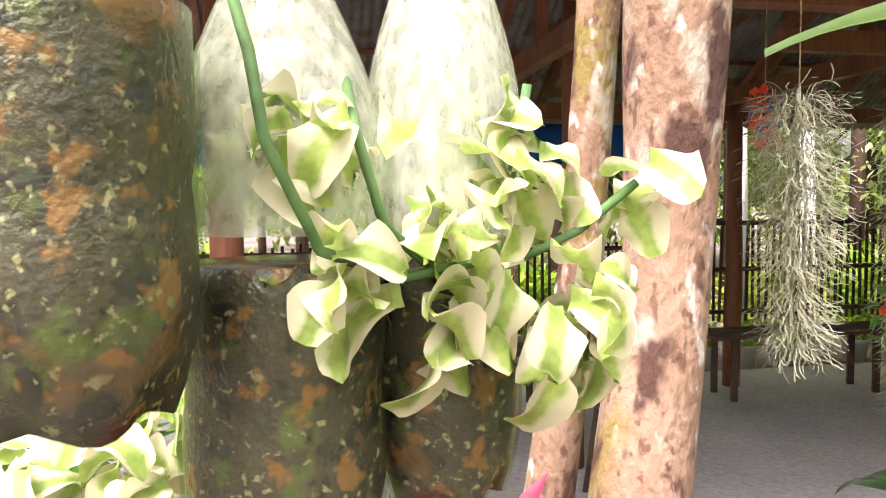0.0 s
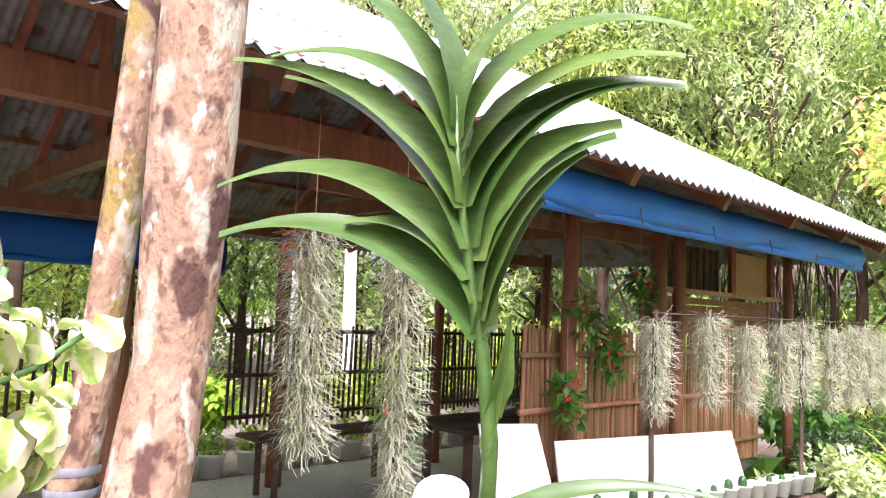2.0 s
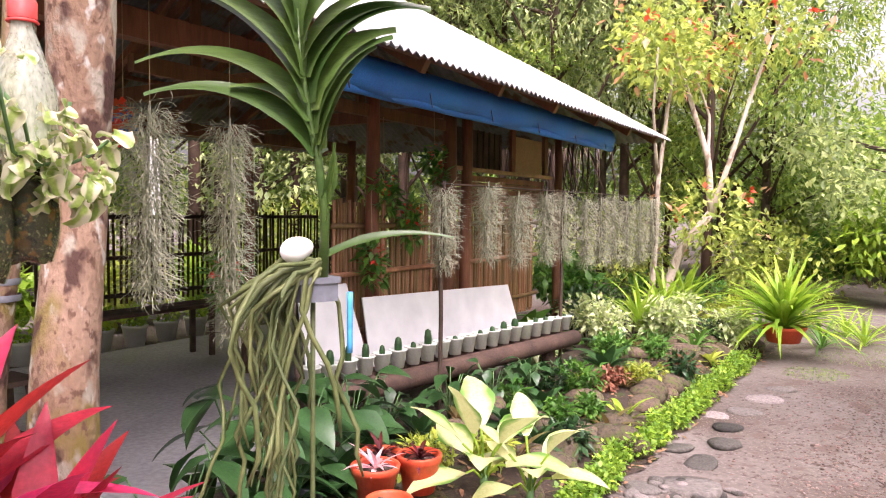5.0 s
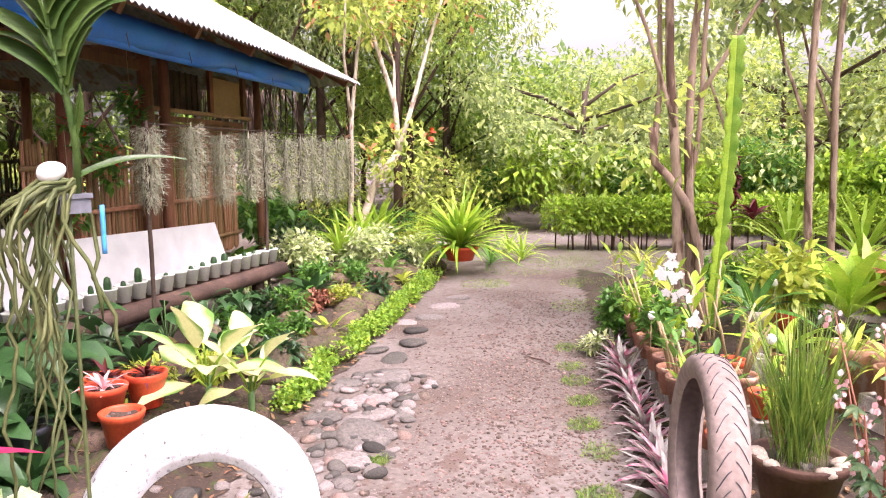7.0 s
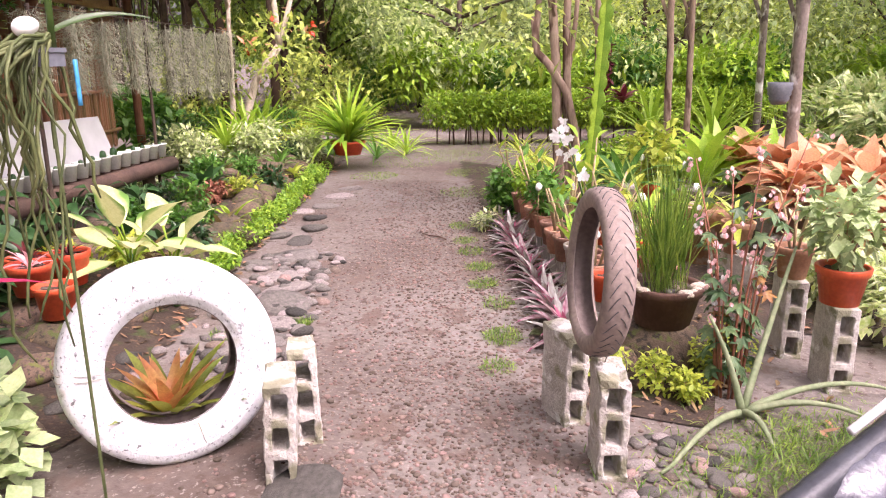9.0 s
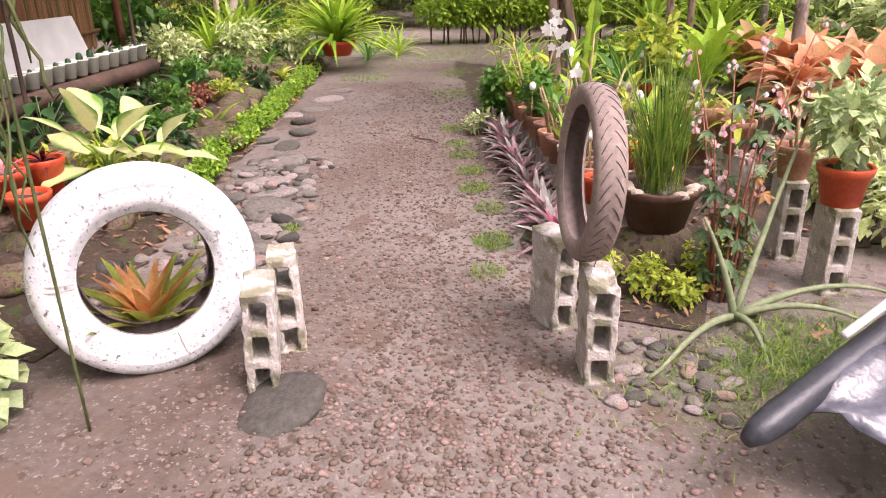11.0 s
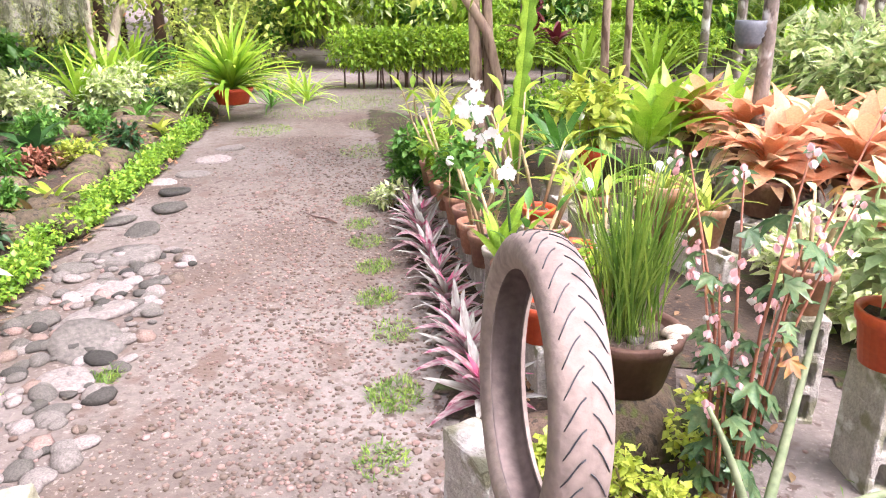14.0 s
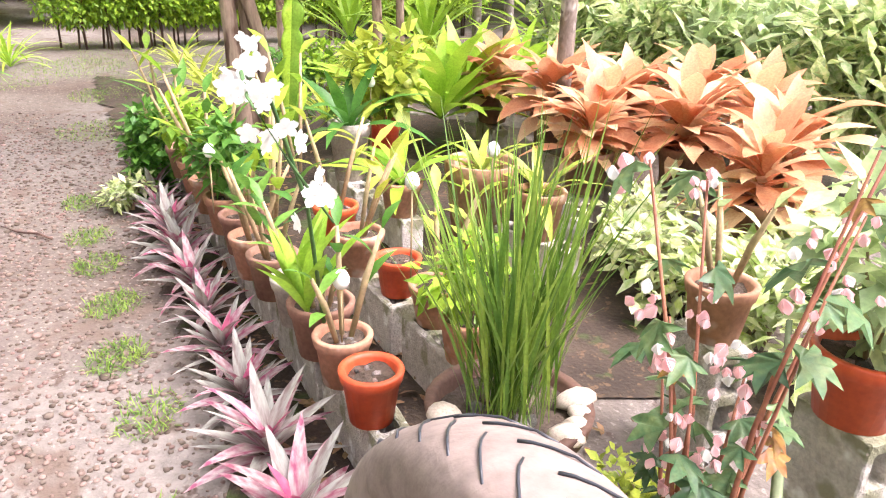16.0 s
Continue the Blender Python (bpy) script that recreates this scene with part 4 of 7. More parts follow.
for x, y, L, m, lb in ((4.6, 3.35, 0.36, M_DARKLEAF, "dark green spear-leaved plant"), (5.2, 3.85, 0.34, M_DARKLEAF, "dark green spear-leaved plant"), (3.4, 2.85, 0.26, M_DARKLEAF, "dark green spear-leaved plant"), (2.9, 2.65, 0.26, M_DARKLEAF, "dark green spear-leaved plant"), (3.8, 3.5, 0.3, M_DARKLEAF, "dark green spear-leaved plant"), (5.3, 5.2, 0.7, M_GREEN, "tall green bird's nest plant"), (6.2, 5.6, 0.6, M_GREEN, "tall green bird's nest plant"), (6.0, 3.3, 0.24, M_YELGREEN, "yellow green strap-leaved plant"), (2.3, 2.75, 0.26, M_DARKLEAF, "dark green spear-leaved plant"), (1.8, 2.55, 0.3, M_DARKLEAF, "dark green spear-leaved plant"), (1.3, 2.4, 0.3, M_DARKLEAF, "dark green spear-leaved plant"), (0.9, 2.15, 0.28, M_DARKLEAF, "dark green spear-leaved plant"), (1.55, 2.3, 0.34, M_DARKLEAF, "dark green spear-leaved plant"), (1.05, 1.75, 0.24, M_DARKLEAF, "dark green spear-leaved plant")):
    strap_plant("bed_plant", x, y, G(x, y), 16, L, L * 0.3, m, lb + " in the bed", "plant", "bed plants", wide=0.55)

# broad dark leaves under the orchid and the cup bench
for i, (x, y, L) in enumerate(((0.75, 1.75, 0.42), (0.95, 2.0, 0.48), (1.2, 2.2, 0.5), (1.5, 2.5, 0.52), (1.85, 2.8, 0.44), (1.15, 2.6, 0.52), (0.7, 2.2, 0.5), (2.2, 2.95, 0.3), (2.7, 3.0, 0.3), (3.2, 3.15, 0.3), (3.7, 3.3, 0.28), (1.7, 3.0, 0.4))):
    root = thing("broad_leaf_plant", (x, y, G(x, y)), "bushy plant with broad dark green leaves on stalks", "plant", "broad leaf plants")
    me = Acc()
    me.add(*blade(L * 0.5, L * 0.3, 0.0, 0.8, n=6, fold=0.2, wide=0.35))
    me = me.mesh("leaf", M_DARKLEAF)
    for j in range(15):
        az, rr, hh = j * 2.4, L * q.uniform(0.15, 0.5), L * q.uniform(0.45, 1.1)
        tip = Vector((rr * math.cos(az), rr * math.sin(az), hh))
        a = Acc()
        a.tube([(0, 0, 0), tip * 0.5 + Vector((0, 0, 0.04)), tip], 0.004, 5)
        part("stalk", a, M_STEM, root)
        piece("leaf", me, root, Matrix.LocRotScale(tip, Euler((q.uniform(-0.4, 0.4), q.uniform(-0.4, 0.5), az)), [q.uniform(0.8, 1.15)] * 3))
for x, y, s in ((-0.75, 1.15, 0.55), (-1.1, 1.7, 0.7), (-0.5, 1.55, 0.45), (-1.4, 1.0, 0.7)):
    shrub("twiggy_shrub", x, y, 0.0, s, 700, 0.09, M_GREEN, "twiggy green shrub beside the trunks", "shrub", "twiggy shrubs", stems=12)

# dumb cane with cream leaves
for x, y, L, n in ((1.98, 1.75, 0.37, 10), (2.15, 1.62, 0.28, 9)):
    root = thing("dumb_cane", (x, y, G(x, y) + 0.17), "dumb cane with large cream leaves edged green", "plant", "dumb canes")
    acc = Acc()
    acc.tube([(0, 0, -0.15), (0, 0, 0.12)], [0.02, 0.018], 8)
    part("stalk", acc, M_STEM, root)
    ms = []
    for i in range(3):
        a = Acc()
        a.add(*blade(L * (0.8 + 0.1 * i), L * 0.5, 0.0, 0.45 + 0.3 * i, n=9, fold=0.18, wide=0.42, wave=0.03, seed=i))
        ms.append(a.mesh("leaf", M_CREAM))
    for i in range(n):
        az, st = i * 2.4 + 0.7, 0.15 + 1.2 * i / n
        base_p = Vector((0.10 * math.cos(az), 0.10 * math.sin(az), 0.08 + 0.24 * i / n))
        pa = Acc()
        pa.tube([(0, 0, 0.05), base_p * 0.6 + Vector((0, 0, 0.05)), base_p], 0.006, 5)
        part("leaf_stalk", pa, M_LIME, root)
        piece("leaf", ms[i % 3], root, Matrix.LocRotScale(base_p, Euler((q.uniform(-0.3, 0.3), -st, az)), (1, 1, 1)))

# ---- pots ----
def pot_parts(root, r, h, material, soil=True, rim=0.014, taper=0.72, rim_h=0.22, sides=24):
    a = Acc()
    b = r * taper
    rh = h * rim_h
    a.lathe([(0.001, 0), (b, 0), (b + (r - b) * 0.75, h - rh), (r, h - rh + 0.002), (r + rim * 0.35, h - 0.004), (r + rim * 0.2, h), (r - rim * 0.7, h), (r - rim, h - 0.01), (b * 0.9, h * 0.3), (0.001, h * 0.3)], sides)
    pot_ob = part("pot", a, material, root)
    if soil:
        s = Acc()
        n = 14
        pts = [(0, 0, h * 0.84)] + [((r - rim) * k / 3 * math.cos(2 * math.pi * i / n), (r - rim) * k / 3 * math.sin(2 * math.pi * i / n), h * 0.84 + q.uniform(-0.008, 0.008)) for k in (1, 2, 3) for i in range(n)]
        f = [(0, 1 + i, 1 + (i + 1) % n) for i in range(n)] + [(1 + k * n + i, 1 + (k + 1) * n + i, 1 + (k + 1) * n + (i + 1) % n, 1 + k * n + (i + 1) % n) for k in range(2) for i in range(n)]
        s.add(pts, f)
        part("soil", s, M_SOIL, pot_ob)
        for i in range(5):
            t, d = q.uniform(0, 6.3), (r - rim) * q.uniform(0.2, 0.75)
            piece("bark_chip", PEBBLES[3 + i % 3], pot_ob, Matrix.LocRotScale((d * math.cos(t), d * math.sin(t), h * 0.85), Euler((q.uniform(-0.5, 0.5), q.uniform(-0.5, 0.5), t)), [r * q.uniform(0.2, 0.36)] * 3))


def cane_orchid(root, h, n, leafm=M_GREEN, L=0.1, z0=0.1):
    la = Acc()
    for i in range(n):
        a = q.uniform(0, 6.3)
        t = Vector((math.cos(a) * h * 0.3, math.sin(a) * h * 0.3, h * q.uniform(0.7, 1.05)))
        b = Vector((math.cos(a) * 0.02, math.sin(a) * 0.02, z0))
        ca = Acc()
        ca.tube([b, b.lerp(b + t, 0.5) + Vector((0, 0, 0.02)), b + t], [0.007, 0.009, 0.005], 6)
        part("cane", ca, M_CANE, root)
        for k in range(3):
            s = 0.5 + 0.5 * k / 2
            v, f = blade(L * q.uniform(0.8, 1.3), L * 0.36, q.uniform(0.6, 1.25), q.uniform(0.3, 0.9), n=4)
            la.add(turned(v, rz=k * 3.1 + a + q.uniform(-0.4, 0.4), at=tuple(b + t * s)), f)
    part("foliage", la, leafm, root)


def potted(x, y, z, r, h, material, label, plant="cane", group="row of flower pots", size=0.3, leafm=M_GREEN):
    root = thing("flower_pot", (x, y, z), label, "flower pot", group, rz=q.uniform(0, 6))
    pot_parts(root, r, h, material)
    if plant == "cane":
        cane_orchid(root, size, 3, leafm, size * 0.35, h * 0.8)
    elif plant == "strap":
        a = Acc()
        rosette(a, 14, size, size * 0.16, (0.4, 1.4), (0.6, 1.4), (0, 0, h * 0.85), q, n=5)
        part("foliage", a, leafm, root)
    elif plant == "bush":
        a = Acc()
        foliage(a, [(0, 0, h + size * 0.45), (0.04, 0.02, h + size * 0.75), (-0.05, 0.03, h + size * 0.6)], [size * 0.4] * 3, 260, size * 0.28, stretch=1.8)
        part("foliage", a, leafm, root)
        for i in range(4):
            s = Acc()
            s.tube([(0, 0, h * 0.8), (q.uniform(-0.06, 0.06), q.uniform(-0.06, 0.06), h + size * 0.6)], [0.006, 0.003], 5)
            part("stem", s, M_CANE, root)
    return root


# red plastic pots before the bed
for x, y, z, r, h, pl, lm in ((1.40, 1.64, 0.225, 0.095, 0.155, None, None), (1.47, 1.87, 0.29, 0.105, 0.15, "strap", M_PINK), (1.70, 1.87, 0.275, 0.10, 0.17, "strap", M_REDLEAF), (1.59, 2.03, 0.28, 0.10, 0.15, "strap", M_REDLEAF)):
    potted(x, y, z, r, h, M_REDPOT, "orange red plastic flower pot set on a rock", pl, "red plastic pots", 0.16, lm)
potted(1.12, 1.92, 0.2, 0.11, 0.15, M_BLACK, "black plastic flower pot among the rocks", "strap", "red plastic pots", 0.2, M_DARKLEAF)
potted(1.75, 1.68, 0.1, 0.1, 0.1, M_REDPOT, "orange red plastic flower pot set on a rock", None, "red plastic pots")

# row of pots on laid blocks along the path
def laid(x, y, rz):
    ob = new("cement_block", BLOCK)
    ob.matrix_basis = Matrix.Translation((x, y, 0.09)) @ Euler((0, 0, radians(rz))).to_matrix().to_4x4() @ Euler((0, radians(90), radians(0))).to_matrix().to_4x4() @ Matrix.Translation((0, 0, -0.195))
    return tagged(ob, "grey hollow cement block laid flat under the pots", "cement block", "hollow cement blocks")


for i in range(8):
    k = i / 7
    laid(2.72 + 2.75 * k, -0.66 + 1.3 * k, 25)
for x, y in ((3.0, -0.88), (3.4, -0.68), (3.8, -0.5), (4.2, -0.72), (4.6, -0.5)):
    laid(x, y, 25)
row = [(2.62, -0.68, 0.075, 0.14, M_REDPOT, "small orange plastic pot of bark chips", None, 0.2), (2.79, -0.60, 0.075, 0.14, M_TERRA, "round terracotta pot", "cane", 0.3), (2.94, -0.53, 0.09, 0.16, M_TERRADARK, "brown stone-like clay pot", "cane", 0.12), (3.12, -0.44, 0.075, 0.15, M_GREYPOT, "grey mossy cement pot", "cane", 0.26), (3.30, -0.34, 0.08, 0.15, M_TERRADARK, "brown stone-like clay pot", "cane", 0.34), (3.46, -0.25, 0.08, 0.15, M_TERRA, "round terracotta pot", "cane", 0.38), (3.67, -0.17, 0.08, 0.15, M_TERRADARK, "brown stone-like clay pot", "cane", 0.3), (3.88, -0.07, 0.085, 0.15, M_TERRA, "round terracotta pot", "bush", 0.26), (4.12, 0.05, 0.085, 0.15, M_TERRA, "round terracotta pot", "cane", 0.34), (4.38, 0.17, 0.085, 0.15, M_TERRA, "round terracotta pot", "bush", 0.25), (4.62, 0.29, 0.085, 0.15, M_TERRADARK, "brown stone-like clay pot", "cane", 0.4), (4.9, 0.42, 0.085, 0.15, M_TERRA, "round terracotta pot", "strap", 0.3), (5.4, 0.62, 0.085, 0.15, M_TERRA, "round terracotta pot", "cane", 0.4)]
for x, y, r, h, m, lb, pl, sz in row:
    potted(x, y, 0.185, r, h, m, lb + " standing on a cement block", pl, "row of flower pots", sz, q.choice([M_GREEN, M_GREEN, M_LIME]))
row2 = [(3.32, -0.74, 0.075, 0.13, M_REDPOT, "bright red plastic pot", None, 0.2), (3.12, -0.86, 0.085, 0.13, M_TERRA, "round terracotta pot", "cane", 0.3), (3.5, -0.6, 0.09, 0.15, M_TERRA, "round terracotta pot", "cane", 0.38), (2.9, -0.93, 0.075, 0.13, M_TERRA, "round terracotta pot", "bush", 0.2), (3.78, -0.5, 0.085, 0.15, M_REDPOT, "bright red plastic pot", "cane", 0.36), (4.1, -0.75, 0.09, 0.15, M_TERRA, "round terracotta pot", "strap", 0.4), (4.62, -0.5, 0.10, 0.28, M_GREYPOT, "tall grey cement pot", "strap", 0.45), (4.85, -0.66, 0.085, 0.24, M_REDPOT, "bright red plastic pot", "bush", 0.4)]
for x, y, r, h, m, lb, pl, sz in row2:
    potted(x, y, 0.185, r, h, m, lb + " standing on a cement block", pl, "row of flower pots", sz, q.choice([M_GREEN, M_LIME, M_YELGREEN]))
for x, y, r, h in ((4.2, -1.1, 0.16, 0.2), (3.85, -1.3, 0.1, 0.2)):
    potted(x, y, 0.0 if r > 0.12 else 0.18, r, h + (0.2 if r > 0.12 else 0), M_TERRA, "wide terracotta pot on the bare ground", "strap", "row of flower pots", 0.3, M_YELGREEN)
laid(3.85, -1.3, 40)
potted(2.70, -1.53, 0.37, 0.085, 0.15, M_TERRA, "pale terracotta pot standing on an upright block", "cane", "row of flower pots", 0.26, M_PALE)
potted(2.36, -1.69, 0.37, 0.105, 0.16, M_REDPOT, "faded red plastic pot standing on an upright block", "bush", "row of flower pots", 0.32, M_PALE)
# big clay bowl on a round stone, with rush grass and shells
rk = lay("round_stone", ROCKS[1], 2.42, -0.98, 0.42, None, 1.1, 0.04)
tagged(rk, "large rounded stone under the clay bowl", "stone")
bowl = thing("clay_bowl", (2.43, -0.98, 0.17), "wide dark clay bowl planted with rush grass", "flower pot")
pot_parts(bowl, 0.175, 0.19, mat("dark_brown_clay", (0.075, 0.035, 0.025), (0.15, 0.08, 0.055), scale=7, fine=60, rough=0.7, bump=0.3), rim=0.02)
a = Acc()
for i in range(210):
    t, d = q.uniform(0, 6.3), q.uniform(0, 0.10)
    v, f = blade(q.uniform(0.3, 0.72), 0.0085, q.uniform(1.2, 1.57), q.uniform(-0.05, 0.5), n=6)
    a.add(turned(v, rz=q.uniform(0, 6.3), at=(d * math.cos(t), d * math.sin(t), 0.16)), f)
part("rush_grass", a, M_GRASS, bowl)
for i in range(7):
    t = (1.9, 2.3, 2.6, 3.9, 4.2, 4.5, 4.8)[i]
    sh = lay("shell", PEBBLES[i % 3], 2.43 + 0.15 * math.cos(t), -0.98 + 0.15 * math.sin(t), q.uniform(0.04, 0.08), None, 1.2, 0.36)
    sh.data = SHELLS[i % 3]
    tagged(sh, "white sea shell laid on the bowl's soil", "shell", "white shells")
rk = lay("round_stone", ROCKS[2], 2.28, -0.8, 0.26, None, 1.0, 0.0)
tagged(rk, "greenish rounded stone beside the tyre", "stone")
for x, y, s in ((2.1, -0.78, 0.1), (2.05, -1.02, 0.13), (2.25, -1.22, 0.12), (1.98, -1.15, 0.09), (2.45, -1.3, 0.12)):
    shrub("golden_shrub", x, y, 0.0, s, 330, 0.032, M_YELGREEN, "low golden yellow green shrub on bare soil", "shrub", "golden shrubs", stretch=1.5)

# boat lilies along the path
for i in range(10):
    k = i / 9
    x, y = 2.40 + 2.25 * k, -0.53 + 1.0 * k
    root = thing("boat_lily", (x, y, 0.02), "boat lily with silver, green and magenta striped leaves", "plant", "boat lilies", rz=i * 1.3, size=q.uniform(0.85, 1.1))
    if i == 0:
        ml = []
        for j in range(2):
            a = Acc()
            a.add(*blade(0.205, 0.044, 0.0, 0.35 + 0.4 * j, n=6, fold=0.3, wide=0.35))
            ml.append(a.mesh("leaf", (M_RHOEO, M_RHOEOPINK)[j]))
        a = Acc()
        a.add(*blade(0.12, 0.03, 0.0, 0.3, n=4, fold=0.35, wide=0.3))
        mi = a.mesh("inner_leaf", M_RHOEOIN)
    for j in range(22):
        piece("leaf", ml[j % 2], root, Matrix.LocRotScale((0, 0, 0.01 + 0.06 * j / 22), Euler((q.uniform(-0.3, 0.3), -(0.25 + 1.05 * j / 22), j * 2.4)), (1, 1, 1)))
    for j in range(4):
        piece("inner_leaf", mi, root, Matrix.LocRotScale((0, 0, 0.07), Euler((0, -1.0 - 0.05 * j, j * 1.05)), (1, 1, 1)))

# dark green column bush and white groundcover at the row's end
root = thing("column_bush", (4.76, 0.50, 0.0), "dense dark green column of small leaves", "plant")
pole("stem", (0, 0, -0.03), (0, 0, 0.55), 0.012, 0.006, M_CANE, root)
for i in range(6):
    a = Acc()
    foliage(a, [(0.02 * math.sin(i * 2), 0.02 * math.cos(i * 2), 0.08 + 0.07 * i)], [(0.12, 0.12, 0.075)], 260, 0.048, stretch=1.5)
    part("leaf_tier", a, M_GREEN, root)
shrub("pale_groundcover", 4.6, 0.58, 0.0, 0.13, 300, 0.05, M_VARIEG, "small cream variegated ground plant", "plant")
# white orchid sprays and canes
bx, by = 2.86, -0.55
pts = [Vector(p) for p in ((0, 0, 0.3), (-0.12, 0.02, 0.72), (-0.3, 0.06, 1.0), (-0.45, 0.08, 1.075), (-0.51, 0.06, 1.04), (-0.53, -0.01, 0.93), (-0.54, -0.08, 0.83))]
root = thing("white_orchid", (bx, by, -0.03), "orchid spray with clusters of white flowers in a pot", "orchid", "white orchids")
a = Acc()
a.tube(pts, [0.006, 0.005, 0.0045, 0.004, 0.003, 0.003, 0.002], 6)
part("stem", a, M_STEM, root)
pm = Acc()
for j in range(5):
    v, f = blade(0.026, 0.021, 0.25, 0.5, n=4, fold=0.1, wide=0.6, blunt=0.5)
    pm.add(turned(v, rz=j * 1.257), f)
pm = pm.mesh("flower", M_WHITEPETAL)
for j in range(26):
    k = 3 + j % 4 * 0.85
    p = pts[int(k)].lerp(pts[min(int(k) + 1, 6)], k - int(k))
    piece("flower", pm, root, Matrix.LocRotScale(p + Vector((q.gauss(0, 0.02), q.gauss(0, 0.024), q.gauss(0, 0.026))), Euler((q.uniform(-0.7, 0.7), -1.2 + q.uniform(-0.5, 0.5), q.uniform(2.4, 3.9))), [q.uniform(0.65, 1.0)] * 3))
for x, y, h in ((2.88, -0.50, 0.62), (2.98, -0.46, 0.55)):
    strap_plant("broad_cane_orchid", x, y, 0.33, 8, h * 0.46, 0.05, M_EDGING, "cane orchid with broad upright bright green leaves", "orchid", "cane orchids", start=(1.0, 1.5), bend=(0.2, 0.6), wide=0.5)
for x, y, h in ((3.55, -0.3, 0.55), (4.0, 0.0, 0.6), (4.3, -0.3, 0.6)):
    root = thing("cane_orchid", (x, y, 0.25), "leafy green cane orchid rising from the pots", "orchid", "cane orchids")
    cane_orchid(root, h * 0.85, 3, q.choice([M_GREEN, M_LIME]), 0.14, 0.05)
# white balls on thin sticks
for x, y, z in ((2.77, -0.60, 0.46), (3.75, -0.05, 0.52), (3.15, -0.78, 0.6), (3.45, -1.05, 0.62), (4.7, -0.6, 0.62)):
    root = thing("egg_shell_stick", (x, y, 0.3), "white egg shell set on a thin stick", "ornament", "egg shells on sticks")
    a = Acc()
    a.tube([(0, 0, 0), (0.01, 0, z - 0.3)], 0.003, 5)
    part("stick", a, M_CANE, root)
    a = Acc()
    a.lathe([(0.001, -0.026), (0.014, -0.022), (0.022, -0.008), (0.022, 0.006), (0.014, 0.022), (0.001, 0.028)], 14, (0.01, 0, z - 0.3 + 0.02))
    part("egg", a, M_WHITE, root)

# begonia with pink flowers
def palmate(R, lobes, deep, seed):
    """A lobed leaf with its stalk end at the origin, drooping a little towards the lobe tips."""
    r, v = random.Random(seed), [(0.0, 0.0, 0.0)]
    n = lobes * 4
    for i in range(n + 1):
        t = -2.5 + 5.0 * i / n
        k = abs(((i / 4.0) % 1.0) - 0.5) * 2
        d = R * (deep + (1 - deep) * (1 - k) ** 1.1) * (1 - 0.16 * abs(t) / 2.5) * r.uniform(0.9, 1.06)
        v.append((R * 0.35 + d * math.cos(t), d * math.sin(t), -0.28 * d * d / R + 0.05 * R * math.cos(i * math.pi / 2)))
    a = Acc()
    a.add(v, [(0, i, i + 1) for i in range(1, n + 1)])
    return a


M_BEGONIA = leafmat("begonia_leaf", (0.07, 0.17, 0.075), (0.17, 0.24, 0.10), vary=0.4, scale=30)
M_BEGONIAOLD = leafmat("old_begonia_leaf", (0.40, 0.24, 0.05), (0.24, 0.09, 0.04), vary=0.3, scale=30)
PALMS = [palmate(0.058 + 0.013 * i, 5 + i % 2, 0.5, i).mesh("leaf", M_BEGONIA) for i in range(3)] + [palmate(0.05, 5, 0.5, 9).mesh("leaf", M_BEGONIAOLD)]
bud = Acc()
for l in range(4):
    v, f = blade(0.024, 0.019, 0.0, 0.6, n=4, fold=0.3, wide=0.55)
    bud.add(turned(v, rz=l * 1.57, ry=1.0), f)
BUDS = [bud.mesh("blossom", M_PINK), bud.mesh("blossom", M_WHITEPETAL)]
root = thing("cane_begonia", (2.12, -1.28, 0), "tall cane begonia with lobed leaves and pink flowers", "plant")
for i in range(15):
    t = i * 2.4
    h = 0.30 + 0.80 * ((i * 7) % 15) / 14
    sp = q.uniform(0.08, 0.24)
    p = [(0.05 * math.cos(t), 0.05 * math.sin(t), -0.02), (0.4 * sp * math.cos(t), 0.5 * sp * math.sin(t), h * 0.55), (sp * math.cos(t) * h * 0.8, sp * math.sin(t) * h * 1.2, h)]
    sa = Acc()
    sa.tube([p[0], tuple((Vector(p[0]) + Vector(p[1])) / 2 + Vector((0.01, 0, 0))), p[1], p[2]], [0.006, 0.0055, 0.0045, 0.002], 6)
    part("stem", sa, M_REDSTEM, root)
    for k in range(6):
        s = 0.2 + 0.8 * k / 5
        b = Vector(p[0]).lerp(Vector(p[1]), s / 0.55) if s < 0.55 else Vector(p[1]).lerp(Vector(p[2]), (s - 0.55) / 0.45)
        az = k * 2.5 + t
        piece("leaf", PALMS[3] if (i * 7 + k) % 9 == 0 else PALMS[(i + k) % 3], root, Matrix.LocRotScale(b + Vector((0.02 * math.cos(az), 0.02 * math.sin(az), 0.0)), Euler((q.uniform(-0.5, 0.5), q.uniform(0.1, 0.9), az)), [q.uniform(0.5, 0.9)] * 3))
    for j in range(2 if h > 0.45 else 1):
        c0 = Vector(p[1]).lerp(Vector(p[2]), 1.0 - 0.5 * j) + Vector((q.gauss(0, 0.03), q.gauss(0, 0.03), 0.01))
        for k in range(5):
            piece("blossom", BUDS[1 if k % 4 == 3 else 0], root, Matrix.LocRotScale(c0 + Vector((q.gauss(0, 0.018), q.gauss(0, 0.018), q.gauss(-0.02, 0.02))), Euler((q.uniform(-0.6, 0.6), q.uniform(-0.4, 0.5), q.uniform(0, 6.3))), [q.uniform(0.7, 1.15)] * 3))

# sprawling strap plant by the grass
root = thing("sprawling_aloe", (1.9, -1.34, 0.0), "sprawling plant with long narrow grey-green arms", "plant")
